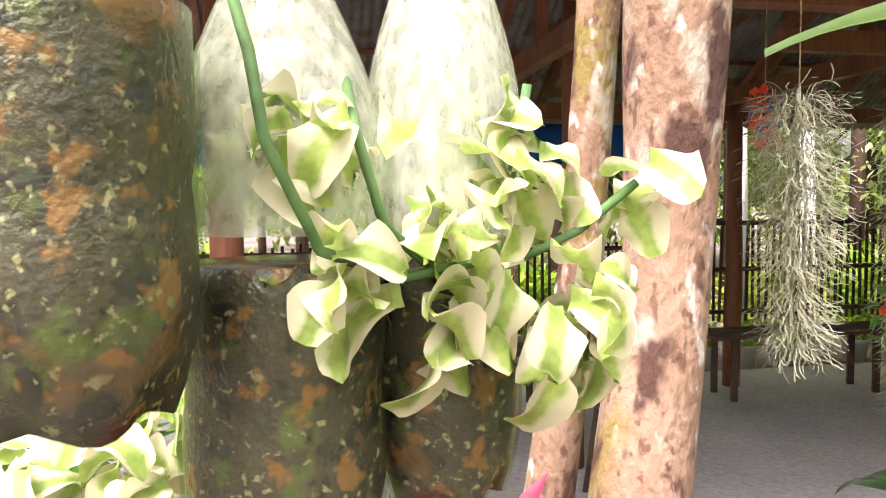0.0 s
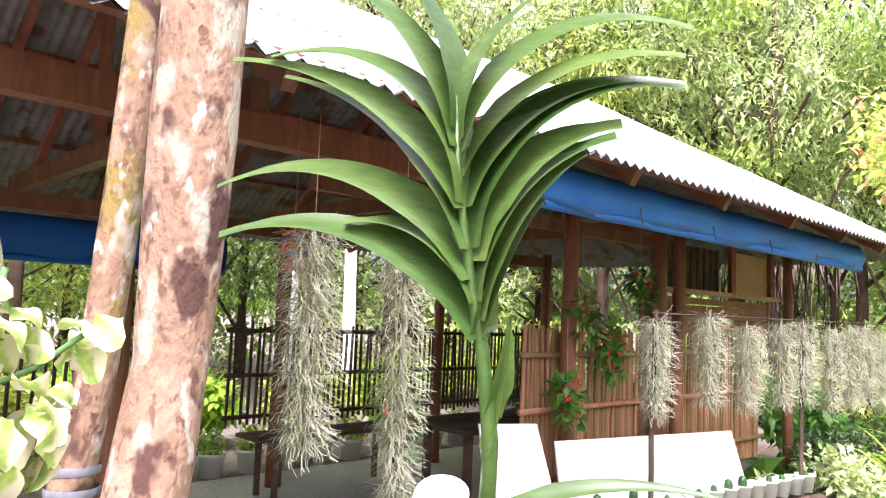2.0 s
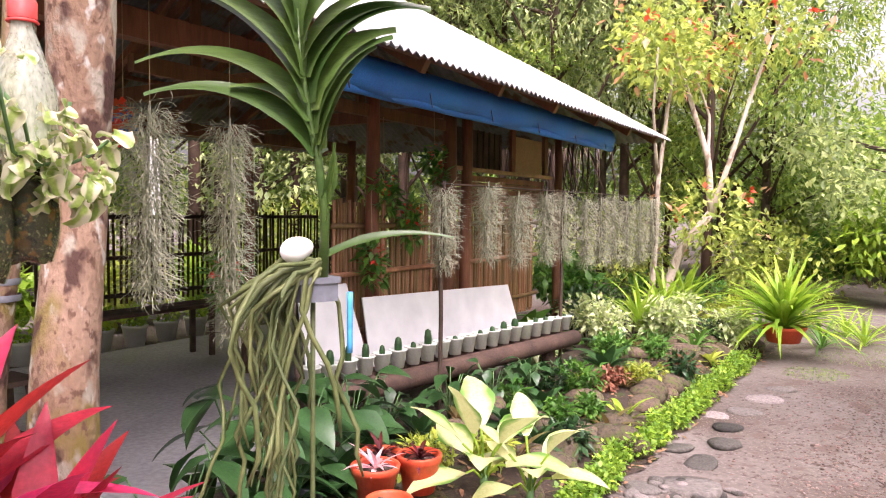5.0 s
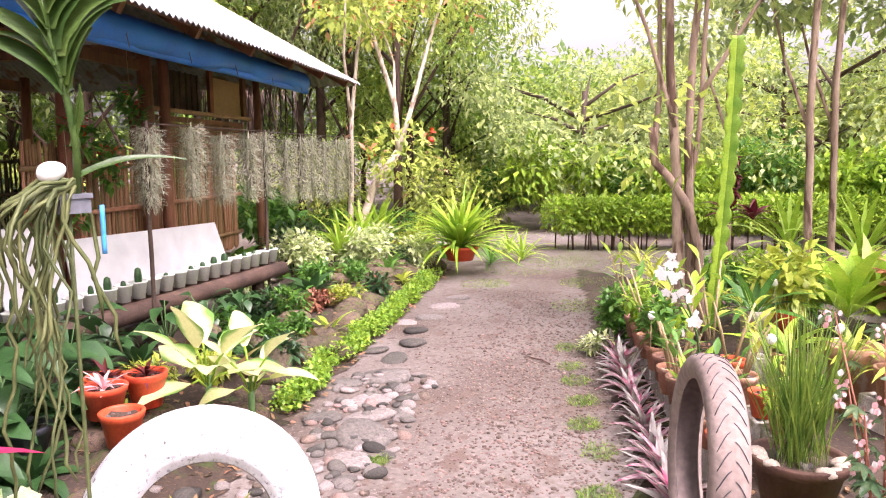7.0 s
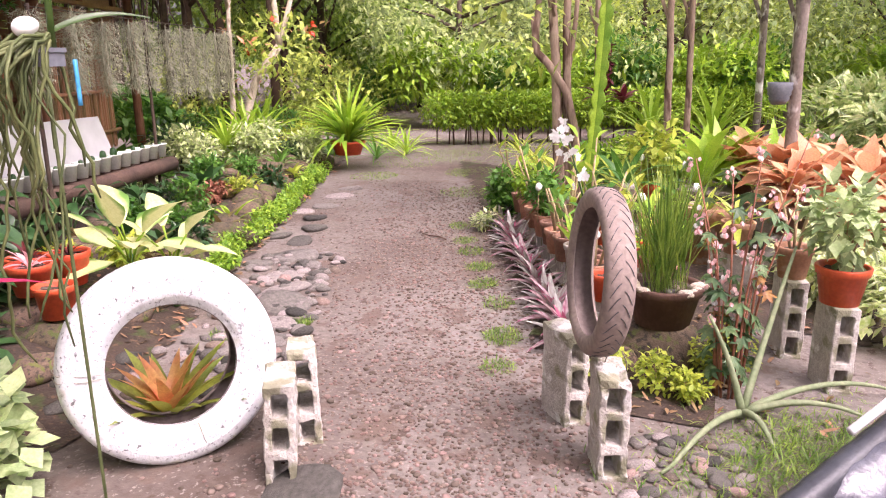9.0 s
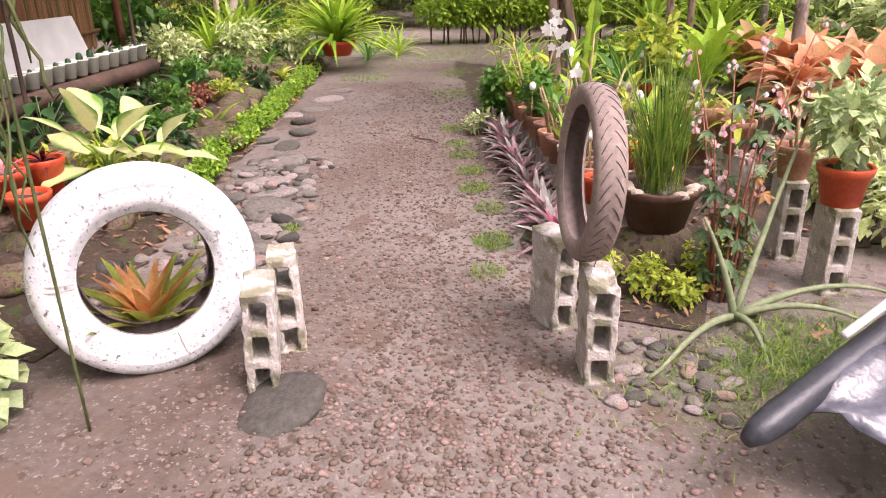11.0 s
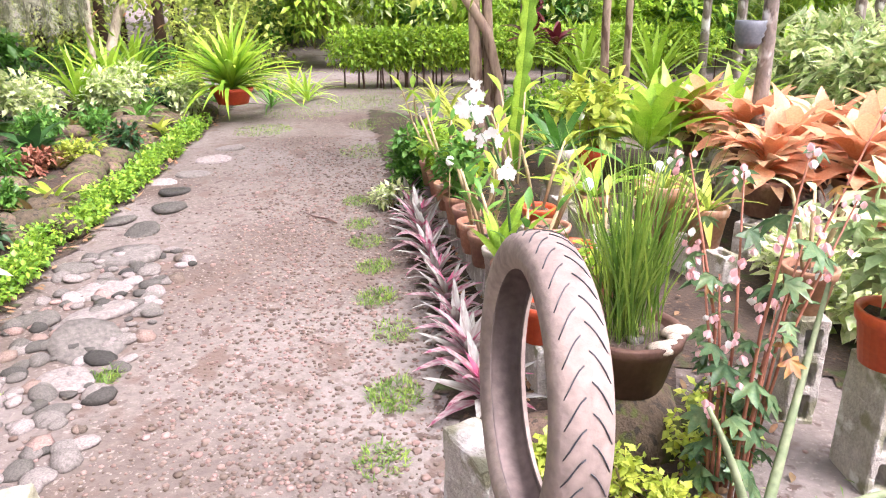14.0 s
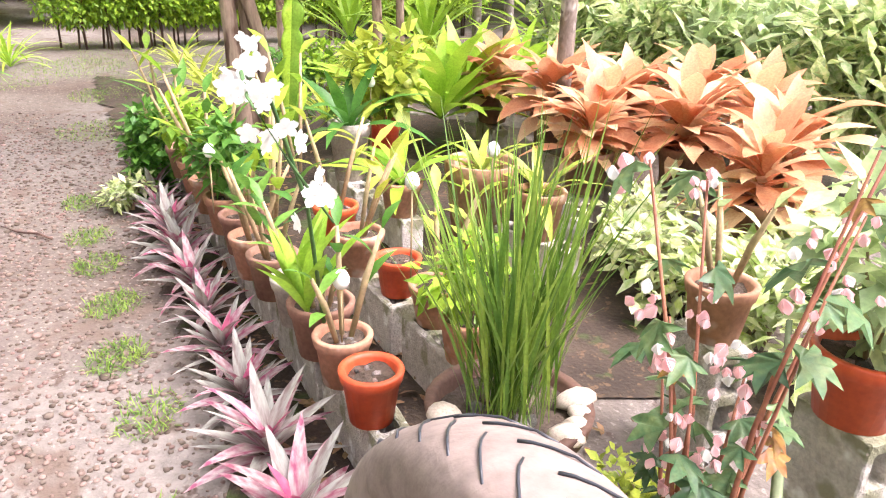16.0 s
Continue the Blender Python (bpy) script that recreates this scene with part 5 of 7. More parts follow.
for az, L, st, bd in ((-0.35, 0.75, 0.95, 0.1), (-0.95, 0.75, 0.35, 0.5), (2.7, 0.62, 0.3, 0.55), (3.6, 0.28, 0.5, 0.9), (1.2, 0.4, 1.3, 0.2), (-1.3, 0.5, 0.4, 0.6)):
    a = Acc()
    p, x, z = [], 0, 0.02
    for i in range(9):
        an = st - bd * i / 8 * 1.6
        p.append((x * math.cos(az), x * math.sin(az), max(z, 0.012)))
        x, z = x + L / 8 * math.cos(an), z + L / 8 * math.sin(an)
    a.tube(p, [0.017 - 0.011 * i / 8 for i in range(9)], 7)
    part("arm", a, mat("grey_green_arm", (0.15, 0.20, 0.10), (0.23, 0.26, 0.15), scale=20), root)

# salmon bract plants, fern, crotons behind
def bracts(x, y, z, s, seed):
    r = random.Random(seed)
    root = thing("salmon_bromeliad", (x, y, z), "bromeliad with broad salmon orange leaves in a pot", "bromeliad", "salmon bromeliads")
    pot_parts(root, 0.12, 0.2, M_TERRADARK)
    ms = []
    for i, m in enumerate((M_ORANGE, M_PEACH, M_ORANGE)):
        a = Acc()
        a.add(*blade(0.29 * s, (0.082 + 0.014 * i) * s, 0.0, 0.5 + 0.4 * i, n=8, fold=0.22, wide=0.6, wave=0.06, seed=i, foot=0.4))
        ms.append(a.mesh("leaf", m))
    for j in range(44):
        piece("leaf", ms[j % 3], root, Matrix.LocRotScale((0, 0, 0.18 + 0.16 * j / 44), Euler((r.uniform(-0.4, 0.4), -(0.05 + 1.3 * j / 44), j * 2.4 + r.uniform(-0.3, 0.3))), [r.uniform(0.65, 1.15)] * 3))


for i, (x, y, z, s) in enumerate(((5.9, -1.35, 0.2, 1.2), (5.2, -1.6, 0.22, 1.3), (4.7, -1.75, 0.2, 1.2), (4.35, -2.05, 0.24, 1.25), (4.0, -2.35, 0.22, 1.3), (5.5, -1.75, 0.2, 1.2), (4.9, -2.3, 0.26, 1.3), (4.42, -1.62, 0.2, 1.05), (5.05, -1.98, 0.22, 1.2), (3.72, -2.12, 0.2, 1.1), (4.5, -2.45, 0.24, 1.2))):
    bracts(x, y, z, s, i)
    laid(x, y, 10 + i * 20)
for i, (x, y) in enumerate(((3.3, -2.0), (3.6, -2.2), (3.1, -2.5), (2.9, -2.1), (3.5, -1.75), (3.9, -1.8))):
    shrub("variegated_shrub", x, y, 0, 0.26, 420, 0.085, M_VARIEG, "cream and green variegated shrub behind the pots", "shrub", "variegated shrubs")
for i, (x, y) in enumerate(((6.6, -2.6), (5.9, -3.1), (7.4, -2.4), (5.2, -3.2), (6.6, -3.6), (4.6, -3.3))):
    shrub("croton_bush", x, y, 0.25, 0.62, 900, 0.19, (M_CROTON, M_PALE, M_CROTON)[i % 3], "tall croton bush with pale veined leaves", "shrub", "croton bushes", stretch=2.6)
for x, y, L in ((5.7, -1.0, 0.72), (6.1, -1.15, 0.78), (5.9, -0.62, 0.6), (6.6, -1.6, 0.7)):
    strap_plant("nest_fern", x, y, 0.25, 22, L, L * 0.17, M_LIME, "bright green bird's nest fern with long fronds", "fern", "nest ferns", start=(0.5, 1.4), bend=(0.5, 1.1), wave=0.06)
for i in range(16):
    x, y = q.uniform(5.4, 9.5), q.uniform(-2.2, 1.2)
    if y > 0.35 * (x - 4) - 0.2:
        y -= 1.0
    shrub("garden_plant", x, y, 0, q.uniform(0.18, 0.34), 420, 0.09, q.choice([M_GREEN, M_LIME, M_YELGREEN, M_GREEN]), "bushy green garden plant on the bed", "plant", "garden plants")
for x, y, L in ((5.9, 0.35, 0.4), (6.4, 0.6, 0.4), (6.9, 0.8, 0.45), (5.6, -0.3, 0.5), (5.9, -0.6, 0.5), (7.5, 1.1, 0.45)):
    strap_plant("striped_grass_plant", x, y, 0.25, 20, L, 0.03, M_YELGREEN, "yellow striped grassy plant in a pot", "plant", "striped plants", bend=(0.6, 1.6))

# trees by the path
def limbed(name, x, y, limbs, material, label, leafm=None, leaves=0, size=0.1, bloom=None):
    root = thing(name, (x, y, 0), label, "tree")
    ends = []
    for pts, r0, r1 in limbs:
        a = Acc()
        fine = []
        for i in range(len(pts) - 1):
            for k in range(3):
                fine.append(Vector(pts[i]).lerp(Vector(pts[i + 1]), k / 3) + Vector((noise.noise((i + k, r0 * 99, 1)), noise.noise((i + k, r0 * 99, 5)), 0)) * 0.02)
        fine.append(Vector(pts[-1]))
        a.tube(fine, [r0 + (r1 - r0) * i / (len(fine) - 1) for i in range(len(fine))], 9)
        part("limb", a, material, root)
        ends.append(pts[-1])
    if leafm:
        a = Acc()
        foliage(a, ends, [(0.6, 0.6, 0.45)] * len(ends), leaves, size)
        part("crown", a, leafm, root)
    if bloom:
        a = Acc()
        foliage(a, ends, [(0.8, 0.8, 0.6)] * len(ends), 170, size * 1.2)
        part("blossom", a, bloom, root, "orange red young leaves")
        a = Acc()
        foliage(a, [tuple(Vector(e) + Vector((0.5 * math.sin(k * 2.1), 0.5 * math.cos(k * 2.1), 0.3 * math.sin(k)))) for e in ends for k in range(3)], [0.07] * (3 * len(ends)), 150, 0.09, stretch=1.5)
        part("red_blossom", a, M_REDPETAL, root, "scarlet flower clusters")
    return root


limbed("fork_tree", 7.43, 5.0, [([(0, 0, -0.1), (0.05, -0.05, 0.6), (0.2, -0.15, 1.1), (0.5, -0.35, 1.55)], 0.06, 0.05), ([(0.5, -0.35, 1.55), (0.5, -0.3, 2.2), (0.35, -0.1, 3.0), (0.2, 0.2, 4.0)], 0.045, 0.02), ([(0.5, -0.35, 1.55), (0.65, -0.5, 2.2), (0.9, -0.6, 3.0), (1.2, -0.7, 3.8)], 0.04, 0.015), ([(-0.1, 0.1, -0.1), (0, 0.1, 1.0), (0.1, 0.15, 2.0), (0.3, 0.1, 3.4)], 0.045, 0.02), ([(0.5, -0.3, 2.2), (0.8, -0.1, 2.8), (0.9, 0.3, 3.6)], 0.025, 0.01), ([(0.1, 0.15, 2.0), (-0.2, 0.0, 2.8), (-0.4, -0.2, 3.5)], 0.025, 0.01)], M_GREYBARK, "slender pale forked tree with sparse light and orange leaves", M_YELLOWLEAF, 2600, 0.12, M_ORANGE)
limbed("garden_tree", 5.38, 0.12, [([(0, 0, -0.1), (-0.03, 0.06, 0.6), (-0.01, 0.10, 1.3), (-0.06, 0.17, 2.2), (-0.1, 0.2, 3.4)], 0.05, 0.03), ([(0.05, -0.02, -0.1), (0.06, 0.0, 0.8), (0.02, 0.03, 1.6), (0.06, 0.02, 2.4), (0.1, -0.1, 3.6)], 0.042, 0.024), ([(0.04, -0.14, -0.05), (0.0, -0.08, 0.75), (-0.02, 0.0, 1.08), (-0.05, 0.16, 1.32), (-0.06, 0.26, 1.42), (-0.05, 0.29, 1.7)], 0.04, 0.03), ([(-0.05, 0.28, 1.42), (-0.02, 0.25, 2.0), (0.05, 0.3, 3.0)], 0.03, 0.016), ([(0.06, 0.05, 0.9), (0.1, -0.04, 1.7), (0.08, -0.06, 2.6), (0.2, -0.1, 3.4)], 0.024, 0.014), ([(-0.05, 0.12, 1.7), (-0.2, 0.3, 2.4), (-0.3, 0.6, 3.2)], 0.02, 0.01), ([(0.05, -0.02, 1.9), (0.2, -0.4, 2.6), (0.3, -0.9, 3.2)], 0.02, 0.01)], M_BROWNBARK, "garden tree with several pinkish brown crooked stems", M_YELLOWLEAF, 1300, 0.12)
limbed("slim_tree", 5.15, -1.64, [([(0, 0, -0.1), (0.02, 0, 0.7), (-0.01, 0.02, 1.5), (0.02, 0.0, 2.4), (0, 0, 3.6)], 0.05, 0.036)], M_PATCHBARK, "slim grey trunk with white lichen patches", M_FOREST2, 900, 0.16)
for x, y, r, lb in ((8.2, -3.0, 0.07, "slim grey tree trunk behind the pots"), (7.6, -0.55, 0.045, "slim brown tree trunk behind the fern"), (7.9, -0.75, 0.04, "slim brown tree trunk behind the fern"), (8.6, -1.5, 0.05, "slim grey tree trunk behind the pots"), (9.2, -1.9, 0.06, "slim grey tree trunk behind the pots"), (7.2, -2.6, 0.05, "slim grey tree trunk behind the pots"), (9.8, 0.6, 0.05, "slim brown tree trunk behind the hedge")):
    limbed("slim_tree", x, y, [([(0, 0, -0.1), (0.03, 0.02, 1.0), (-0.03, 0.05, 2.2), (0.03, 0, 3.8)], r, r * 0.7), ([(0, 0.04, 1.7), (0.1, 0.3, 2.4), (0.1, 0.5, 3.2)], r * 0.5, r * 0.25)], M_PATCHBARK if "grey" in lb else M_BROWNBARK, lb, M_FOREST2, 900, 0.14)
# hanging dark pot on the slim trunk
hu = thing("hanging_urn", (5.1, -1.52, 1.02), "dark ribbed pot tied to the grey trunk", "flower pot")
a = Acc()
a.lathe([(0.001, 0), (0.05, 0.0), (0.075, 0.04), (0.07, 0.055), (0.085, 0.075), (0.08, 0.09), (0.092, 0.115), (0.086, 0.13), (0.09, 0.16), (0.078, 0.16), (0.05, 0.1), (0.001, 0.1)], 22)
part("pot", a, M_GREYPLASTIC, hu)
a = Acc()
a.tube([(0.03, -0.1, 0.1), (0.0, -0.05, 0.13), (0.0, 0.0, 0.15)], 0.006, 6)
part("wire_loop", a, M_DARKWOOD, hu)
# three-winged succulent column
root = thing("column_cactus", (5.02, -0.13, 0.2), "tall bright green scalloped cactus column", "cactus")
a = Acc()
for k in range(3):
    t = k * 2.094 + 0.5
    v, n = [], 78
    for i in range(n + 1):
        z = 2.1 * i / n
        o = -0.03 * math.sin(z * 1.3) - 0.05 * z
        w = 0.034 + 0.036 * abs(math.sin(math.pi * z / 0.13)) ** 0.6
        for d, off in ((0.0, 0.014), (w * 0.8, 0.010), (w, 0.0), (w * 0.8, -0.010), (0.0, -0.014)):
            v.append((o * 0.3 + d * math.cos(t) - off * math.sin(t), o + d * math.sin(t) + off * math.cos(t), z))
    a.add(v, [(5 * i + j, 5 * i + j + 1, 5 * i + j + 6, 5 * i + j + 5) for i in range(n) for j in range(4)] + [tuple(range(5 * n, 5 * n + 5))])
part("column", a, M_EDGING, root)
strap_plant("red_bromeliad", 5.25, -0.18, 1.02, 16, 0.22, 0.05, M_REDLEAF, "dark red bromeliad fixed to the tree", "bromeliad", "red bromeliads")
strap_plant("red_bromeliad", 5.3, -0.36, 1.0, 14, 0.2, 0.055, M_REDLEAF, "dark red bromeliad fixed to the tree", "bromeliad", "red bromeliads")
bl = thing("banana_flower", (5.3, -0.2, 1.2), "hanging dark red bract cluster on the tree", "flower")
a = Acc()
foliage(a, [(0, 0, 0.0), (0, 0, 0.12), (0, 0, 0.24)], [0.05, 0.06, 0.045], 160, 0.055, stretch=1.5, droop=1.2)
part("bracts", a, M_REDLEAF, bl)

# far red bowl with arching grass
root = thing("flower_pot", (7.3, 3.3, 0.2), "wide red plastic bowl with arching ferny leaves", "flower pot")
pot_parts(root, 0.22, 0.17, M_REDPOT)
a = Acc()
rosette(a, 150, 0.9, 0.055, (0.5, 1.5), (0.5, 1.5), (0, 0, 0.14), q, n=6)
part("foliage", a, M_LIME, root)
for x, y in ((8.3, 3.4), (8.9, 3.2), (8.4, 4.2), (9.6, 4.3), (9.5, 3.7)):
    strap_plant("striped_grass_plant", x, y, 0.0, 26, 0.6, 0.035, q.choice([M_YELGREEN, M_GREEN, M_LIME]), "yellow striped grassy plant at the path end", "plant", "striped plants", bend=(0.6, 1.6))

# leafy undergrowth beyond the hedge and beside the pavilion
for i in range(16):
    x, y = 11.6 + 2.2 * q.random() + 0.12 * i, 5.6 - 0.62 * i + q.uniform(-0.3, 0.3)
    shrub("woodland_shrub", x, y, 0.35, q.uniform(0.7, 1.05), 1000, 0.19, (M_GREEN, M_FOREST, M_HEDGE, M_LIME)[i % 4], "mid green leafy undergrowth at the wood's edge", "shrub", "woodland shrubs", stretch=2.6)
for x, y, L in ((8.6, -1.0, 1.0), (9.3, -0.2, 1.0), (8.2, -2.2, 1.1), (7.0, 4.6, 0.8), (7.8, 4.9, 0.9), (6.2, 4.3, 0.7)):
    strap_plant("palm_clump", x, y, 0.3, 26, L, L * 0.07, M_LIME, "arching light green palm clump at the garden's back", "palm", "palm clumps", start=(0.6, 1.5), bend=(0.5, 1.3))

# low plants and mossy rocks that fill the long bed
for i in range(34):
    x = 2.5 + 5.0 * (i + q.random()) / 34
    y = 1.66 + (x - 2.6) * 0.39 + q.uniform(0.32, 1.15)
    k = q.random()
    if k < 0.3:
        shrub("low_bed_shrub", x, y, G(x, y), q.uniform(0.13, 0.2), 260, 0.07, q.choice([M_DARKLEAF, M_GREEN]), "low dark green shrub among mossy rocks", "shrub", "low bed shrubs")
    elif k < 0.62:
        strap_plant("bed_fern", x, y, G(x, y), 16, q.uniform(0.24, 0.36), 0.05, q.choice([M_GREEN, M_DARKLEAF, M_LIME]), "arching green ferny plant in the bed", "plant", "bed ferns", start=(0.5, 1.3), bend=(0.7, 1.6))
    elif k < 0.8:
        strap_plant("rusty_bromeliad", x, y, G(x, y), 14, q.uniform(0.2, 0.28), 0.045, M_RUSTY, "rusty brown and green rosette plant in the bed", "bromeliad", "rusty bromeliads", start=(0.4, 1.1), bend=(0.5, 1.2))
    rk = lay("bed_rock", q.choice(ROCKS), x + q.uniform(-0.2, 0.2), y + q.uniform(-0.25, 0.1), q.uniform(0.16, 0.3), None, q.uniform(1, 1.4), 0.02, q)
    tagged(rk, "brown mossy rock half sunk in the bed", "rock", "bed rocks")

# fallen leaves on beds and path edges
litter = Acc()
for i in range(1500):
    if i % 2:
        x = q.uniform(1.2, 7.5)
        y = 1.72 + (x - 2.6) * 0.39 + abs(q.gauss(0, 0.6)) - 0.1
    else:
        x = q.uniform(1.8, 6.5)
        y = -0.5 + (x - 2.5) * 0.4 - abs(q.gauss(0, 0.5))
    v, f = blade(q.uniform(0.03, 0.08), q.uniform(0.015, 0.03), q.uniform(-0.1, 0.3), q.uniform(-0.6, 0.9), n=3)
    litter.add(turned(v, rz=q.uniform(0, 6.3), rx=q.uniform(-0.4, 0.4), at=(x, y, rise(x, y) + 0.018)), f)
tagged(part("leaf_litter", litter, mat("dry_leaf", (0.20, 0.11, 0.06), (0.36, 0.22, 0.11), scale=20, island=0.45, leaf=0.15)), "dry brown fallen leaves on the soil", "leaf litter", kind="stuff")
tw = thing("fallen_twig", label="thin dark twig lying on the path", category="twig")
a = Acc()
a.tube([(4.2, 0.78, 0.012), (4.25, 0.86, 0.018), (4.28, 0.96, 0.012), (4.36, 1.08, 0.012)], [0.005, 0.006, 0.005, 0.003], 6)
part("stick", a, M_DARKWOOD, tw)

# ---- pavilion fittings ----
def strand_curtain(x, y, ztop, length, r, n, seed, label="hanging clump of grey-green air plant strands"):
    """Curly strands that hang in a ragged column."""
    g = random.Random(seed)
    acc = Acc()
    for i in range(n):
        a, d = g.uniform(0, 6.3), r * math.sqrt(g.random()) * g.uniform(0.5, 1.0)
        z = -length * g.random() ** 1.1
        d *= 1 if z > -length * 0.7 else 0.6
        p = Vector((d * math.cos(a), d * math.sin(a), z))
        u = Vector((math.cos(a), math.sin(a), g.uniform(-0.9, 0.5)))
        w, pts = 0.0016, []
        for k in range(6):
            pts.append(p.copy())
            u = (u + Vector((g.uniform(-0.7, 0.7), g.uniform(-0.7, 0.7), g.uniform(-0.7, 0.4)))).normalized()
            p = p + u * r * 0.23
        s = Vector((-math.sin(a), math.cos(a), 0.4)) * w
        v = [tuple(c) for q4 in pts for c in (q4 - s, q4 + s)]
        acc.add(v, [(2 * k, 2 * k + 1, 2 * k + 3, 2 * k + 2) for k in range(5)])
    for i in range(9):
        a = g.uniform(0, 6.3)
        acc.tube([(0, 0, 0.03), (0.3 * r * math.cos(a), 0.3 * r * math.sin(a), -length * 0.5), (0.2 * r * math.cos(a), 0.2 * r * math.sin(a), -length * g.uniform(0.8, 1.05))], 0.003, 4)
    root = thing("hanging_air_plant", (x, y, ztop), label, "air plant", "hanging air plants")
    part("tangle", acc, M_MOSS, root)
    a = Acc()
    a.tube([(0, 0, 0), (0, 0, 0.45 if ztop > 1.85 else 0.02)], 0.002, 4)
    part("string", a, M_CANE, root)


for a, top, ln, r, n in ((0.42, 1.93, 0.72, 0.095, 1450), (0.83, 1.91, 0.92, 0.085, 1450)):
    p = hp(a, 0.3, 0)
    strand_curtain(p.x, p.y, top, ln, r, n, int(a * 100), "long hanging clump of grey-green air plant strands")
for i, a in enumerate((2.66, 3.28, 3.80, 4.35, 4.75, 5.3, 5.75, 6.15, 6.6, 7.1, 7.6)):
    p = hp(a, 0.3, 0)
    strand_curtain(p.x, p.y, 1.70 + 0.03 * math.sin(i * 2.1), 0.52 + 0.2 * math.sin(i * 3.3) ** 2, 0.088, 1000, i)
rail = thing("plant_rail", label="thin brown pole carrying the hanging air plants", category="rail")
pole("wire", hp(2.62, 0.3, 1.72), hp(7.8, 0.3, 1.74), 0.005, 0.005, M_DARKWOOD, rail)
for a in (2.66, 4.75, 7.8):
    pole("upright", hp(a, 0.33, -0.05), hp(a, 0.31, 1.74), 0.016, 0.014, M_DARKWOOD, rail, wob=0.02)


def slat_fence(name, a0, a1, b, z0, z1, pitch, r, rails, label, material, lean=0.0):
    root = thing(name, label=label, category="fence")
    acc = Acc()
    acc.tube([(0, 0, 0), (0, 0, 0.5), (0, 0, 1)], [1.0, 1.08, 0.95], 7)
    me = acc.mesh("slat", material)
    a = a0
    while a < a1:
        p = hp(a, b, z0 + q.uniform(-0.02, 0.02))
        piece("slat", me, root, Matrix.LocRotScale(p, Euler((q.uniform(-0.02, 0.02), q.uniform(-0.02, 0.02) + lean, q.uniform(0, 6))), (r * q.uniform(0.8, 1.15), r, z1 - z0 + q.uniform(-0.04, 0.05))))
        a += pitch * q.uniform(0.85, 1.15)
    for z in rails:
        pole("rail", hp(a0 - 0.05, b - 0.03, z), hp(a1 + 0.05, b - 0.03, z), 0.02, 0.02, material, root, knots=5)


slat_fence("front_bamboo_fence", 2.78, 6.4, 1.35, 0.42, 1.58, 0.03, 0.0135, (0.6, 1.05, 1.42), "brown split bamboo fence closing the pavilion front", M_BAMBOO)
slat_fence("back_bamboo_fence", 2.2, 6.5, 4.25, 0.60, 1.5, 0.062, 0.014, (0.68, 1.05, 1.45), "dark bamboo slat railing along the pavilion back", M_DARKWOOD)
slat_fence("side_bamboo_fence", -2.2, 1.9, 4.3, 0.55, 1.3, 0.075, 0.014, (0.65, 1.25), "dark bamboo slat railing along the pavilion back", M_DARKWOOD)

vt = thing("dry_vine_tangle", hp(7.25, 1.5, 2.3), "brown tangle of dry hanging vines under the eave", "vines")
for i in range(80):
    a = Acc()
    x, y, L = q.gauss(0, 0.28), q.gauss(0, 0.4), q.uniform(0.4, 1.3)
    a.tube([(x, y, 0.05), (x + q.gauss(0, 0.06), y + q.gauss(0, 0.06), -L * 0.5), (x + q.gauss(0, 0.12), y + q.gauss(0, 0.12), -L)], [0.009, 0.007, 0.003], 4)
    part("vine", a, M_DARKWOOD, vt)

# window wall above the fence
ww = thing("window_wall", label="brown timber wall panel with a dark slatted window", category="wall panel", kind="structure")
for i in range(5):
    beam("board", hp(4.15, 1.32, 1.62 + 0.062 * i), hp(6.6, 1.32, 1.62 + 0.062 * i), 0.02, 0.056, M_WOOD, ww)
beam("sill", hp(4.15, 1.27, 1.945), hp(6.65, 1.27, 1.945), 0.1, 0.035, M_BAMBOO, ww)
for a in (4.68, 5.68, 6.55):
    beam("stile", hp(a, 1.28, 1.93), hp(a, 1.28, 2.42), 0.05, 0.05, M_WOOD, ww)
beam("panel", hp(5.71, 1.32, 2.16), hp(6.52, 1.32, 2.16), 0.02, 0.4, mat("plywood_panel", (0.36, 0.19, 0.10), (0.44, 0.25, 0.14), scale=4, fine=50, rough=0.6), ww)
beam("shutter", hp(4.71, 1.40, 2.16), hp(5.65, 1.40, 2.16), 0.02, 0.4, M_DARKWOOD, ww)
for i in range(7):
    beam("window_bar", hp(4.80 + 0.125 * i, 1.36, 1.97), hp(4.80 + 0.125 * i, 1.36, 2.36), 0.015, 0.015, M_DARKWOOD, ww)
for a0, a1, z in ((3.1, 4.2, 2.3), (1.0, 3.05, 2.3)):
    beam("lintel", hp(a0, 1.22, z), hp(a1, 1.22, z), 0.05, 0.09, M_WOOD, ww)

# seats inside
def plank_bench(a0, a1, b, z, w, label):
    root = thing("plank_bench", label=label, category="bench", group="pavilion benches")
    for i in range(3):
        beam("plank", hp(a0, b + w / 3 * (i - 1), z), hp(a1, b + w / 3 * (i - 1), z), w / 3 - 0.012, 0.03, M_DARKWOOD, root)
    a = a0 + 0.2
    while a < a1:
        for k in (-1, 1):
            beam("leg", hp(a, b + k * w * 0.35, 0.03), hp(a, b + k * w * 0.35, z - 0.015), 0.05, 0.05, M_DARKWOOD, root)
        a += 1.3


plank_bench(2.2, 6.3, 3.85, 0.56, 0.42, "dark brown plank bench along the back railing")
plank_bench(-2.0, 1.7, 3.9, 0.5, 0.4, "dark brown plank bench along the back railing")
tb = thing("pavilion_table", label="dark wooden table inside the pavilion", category="table")
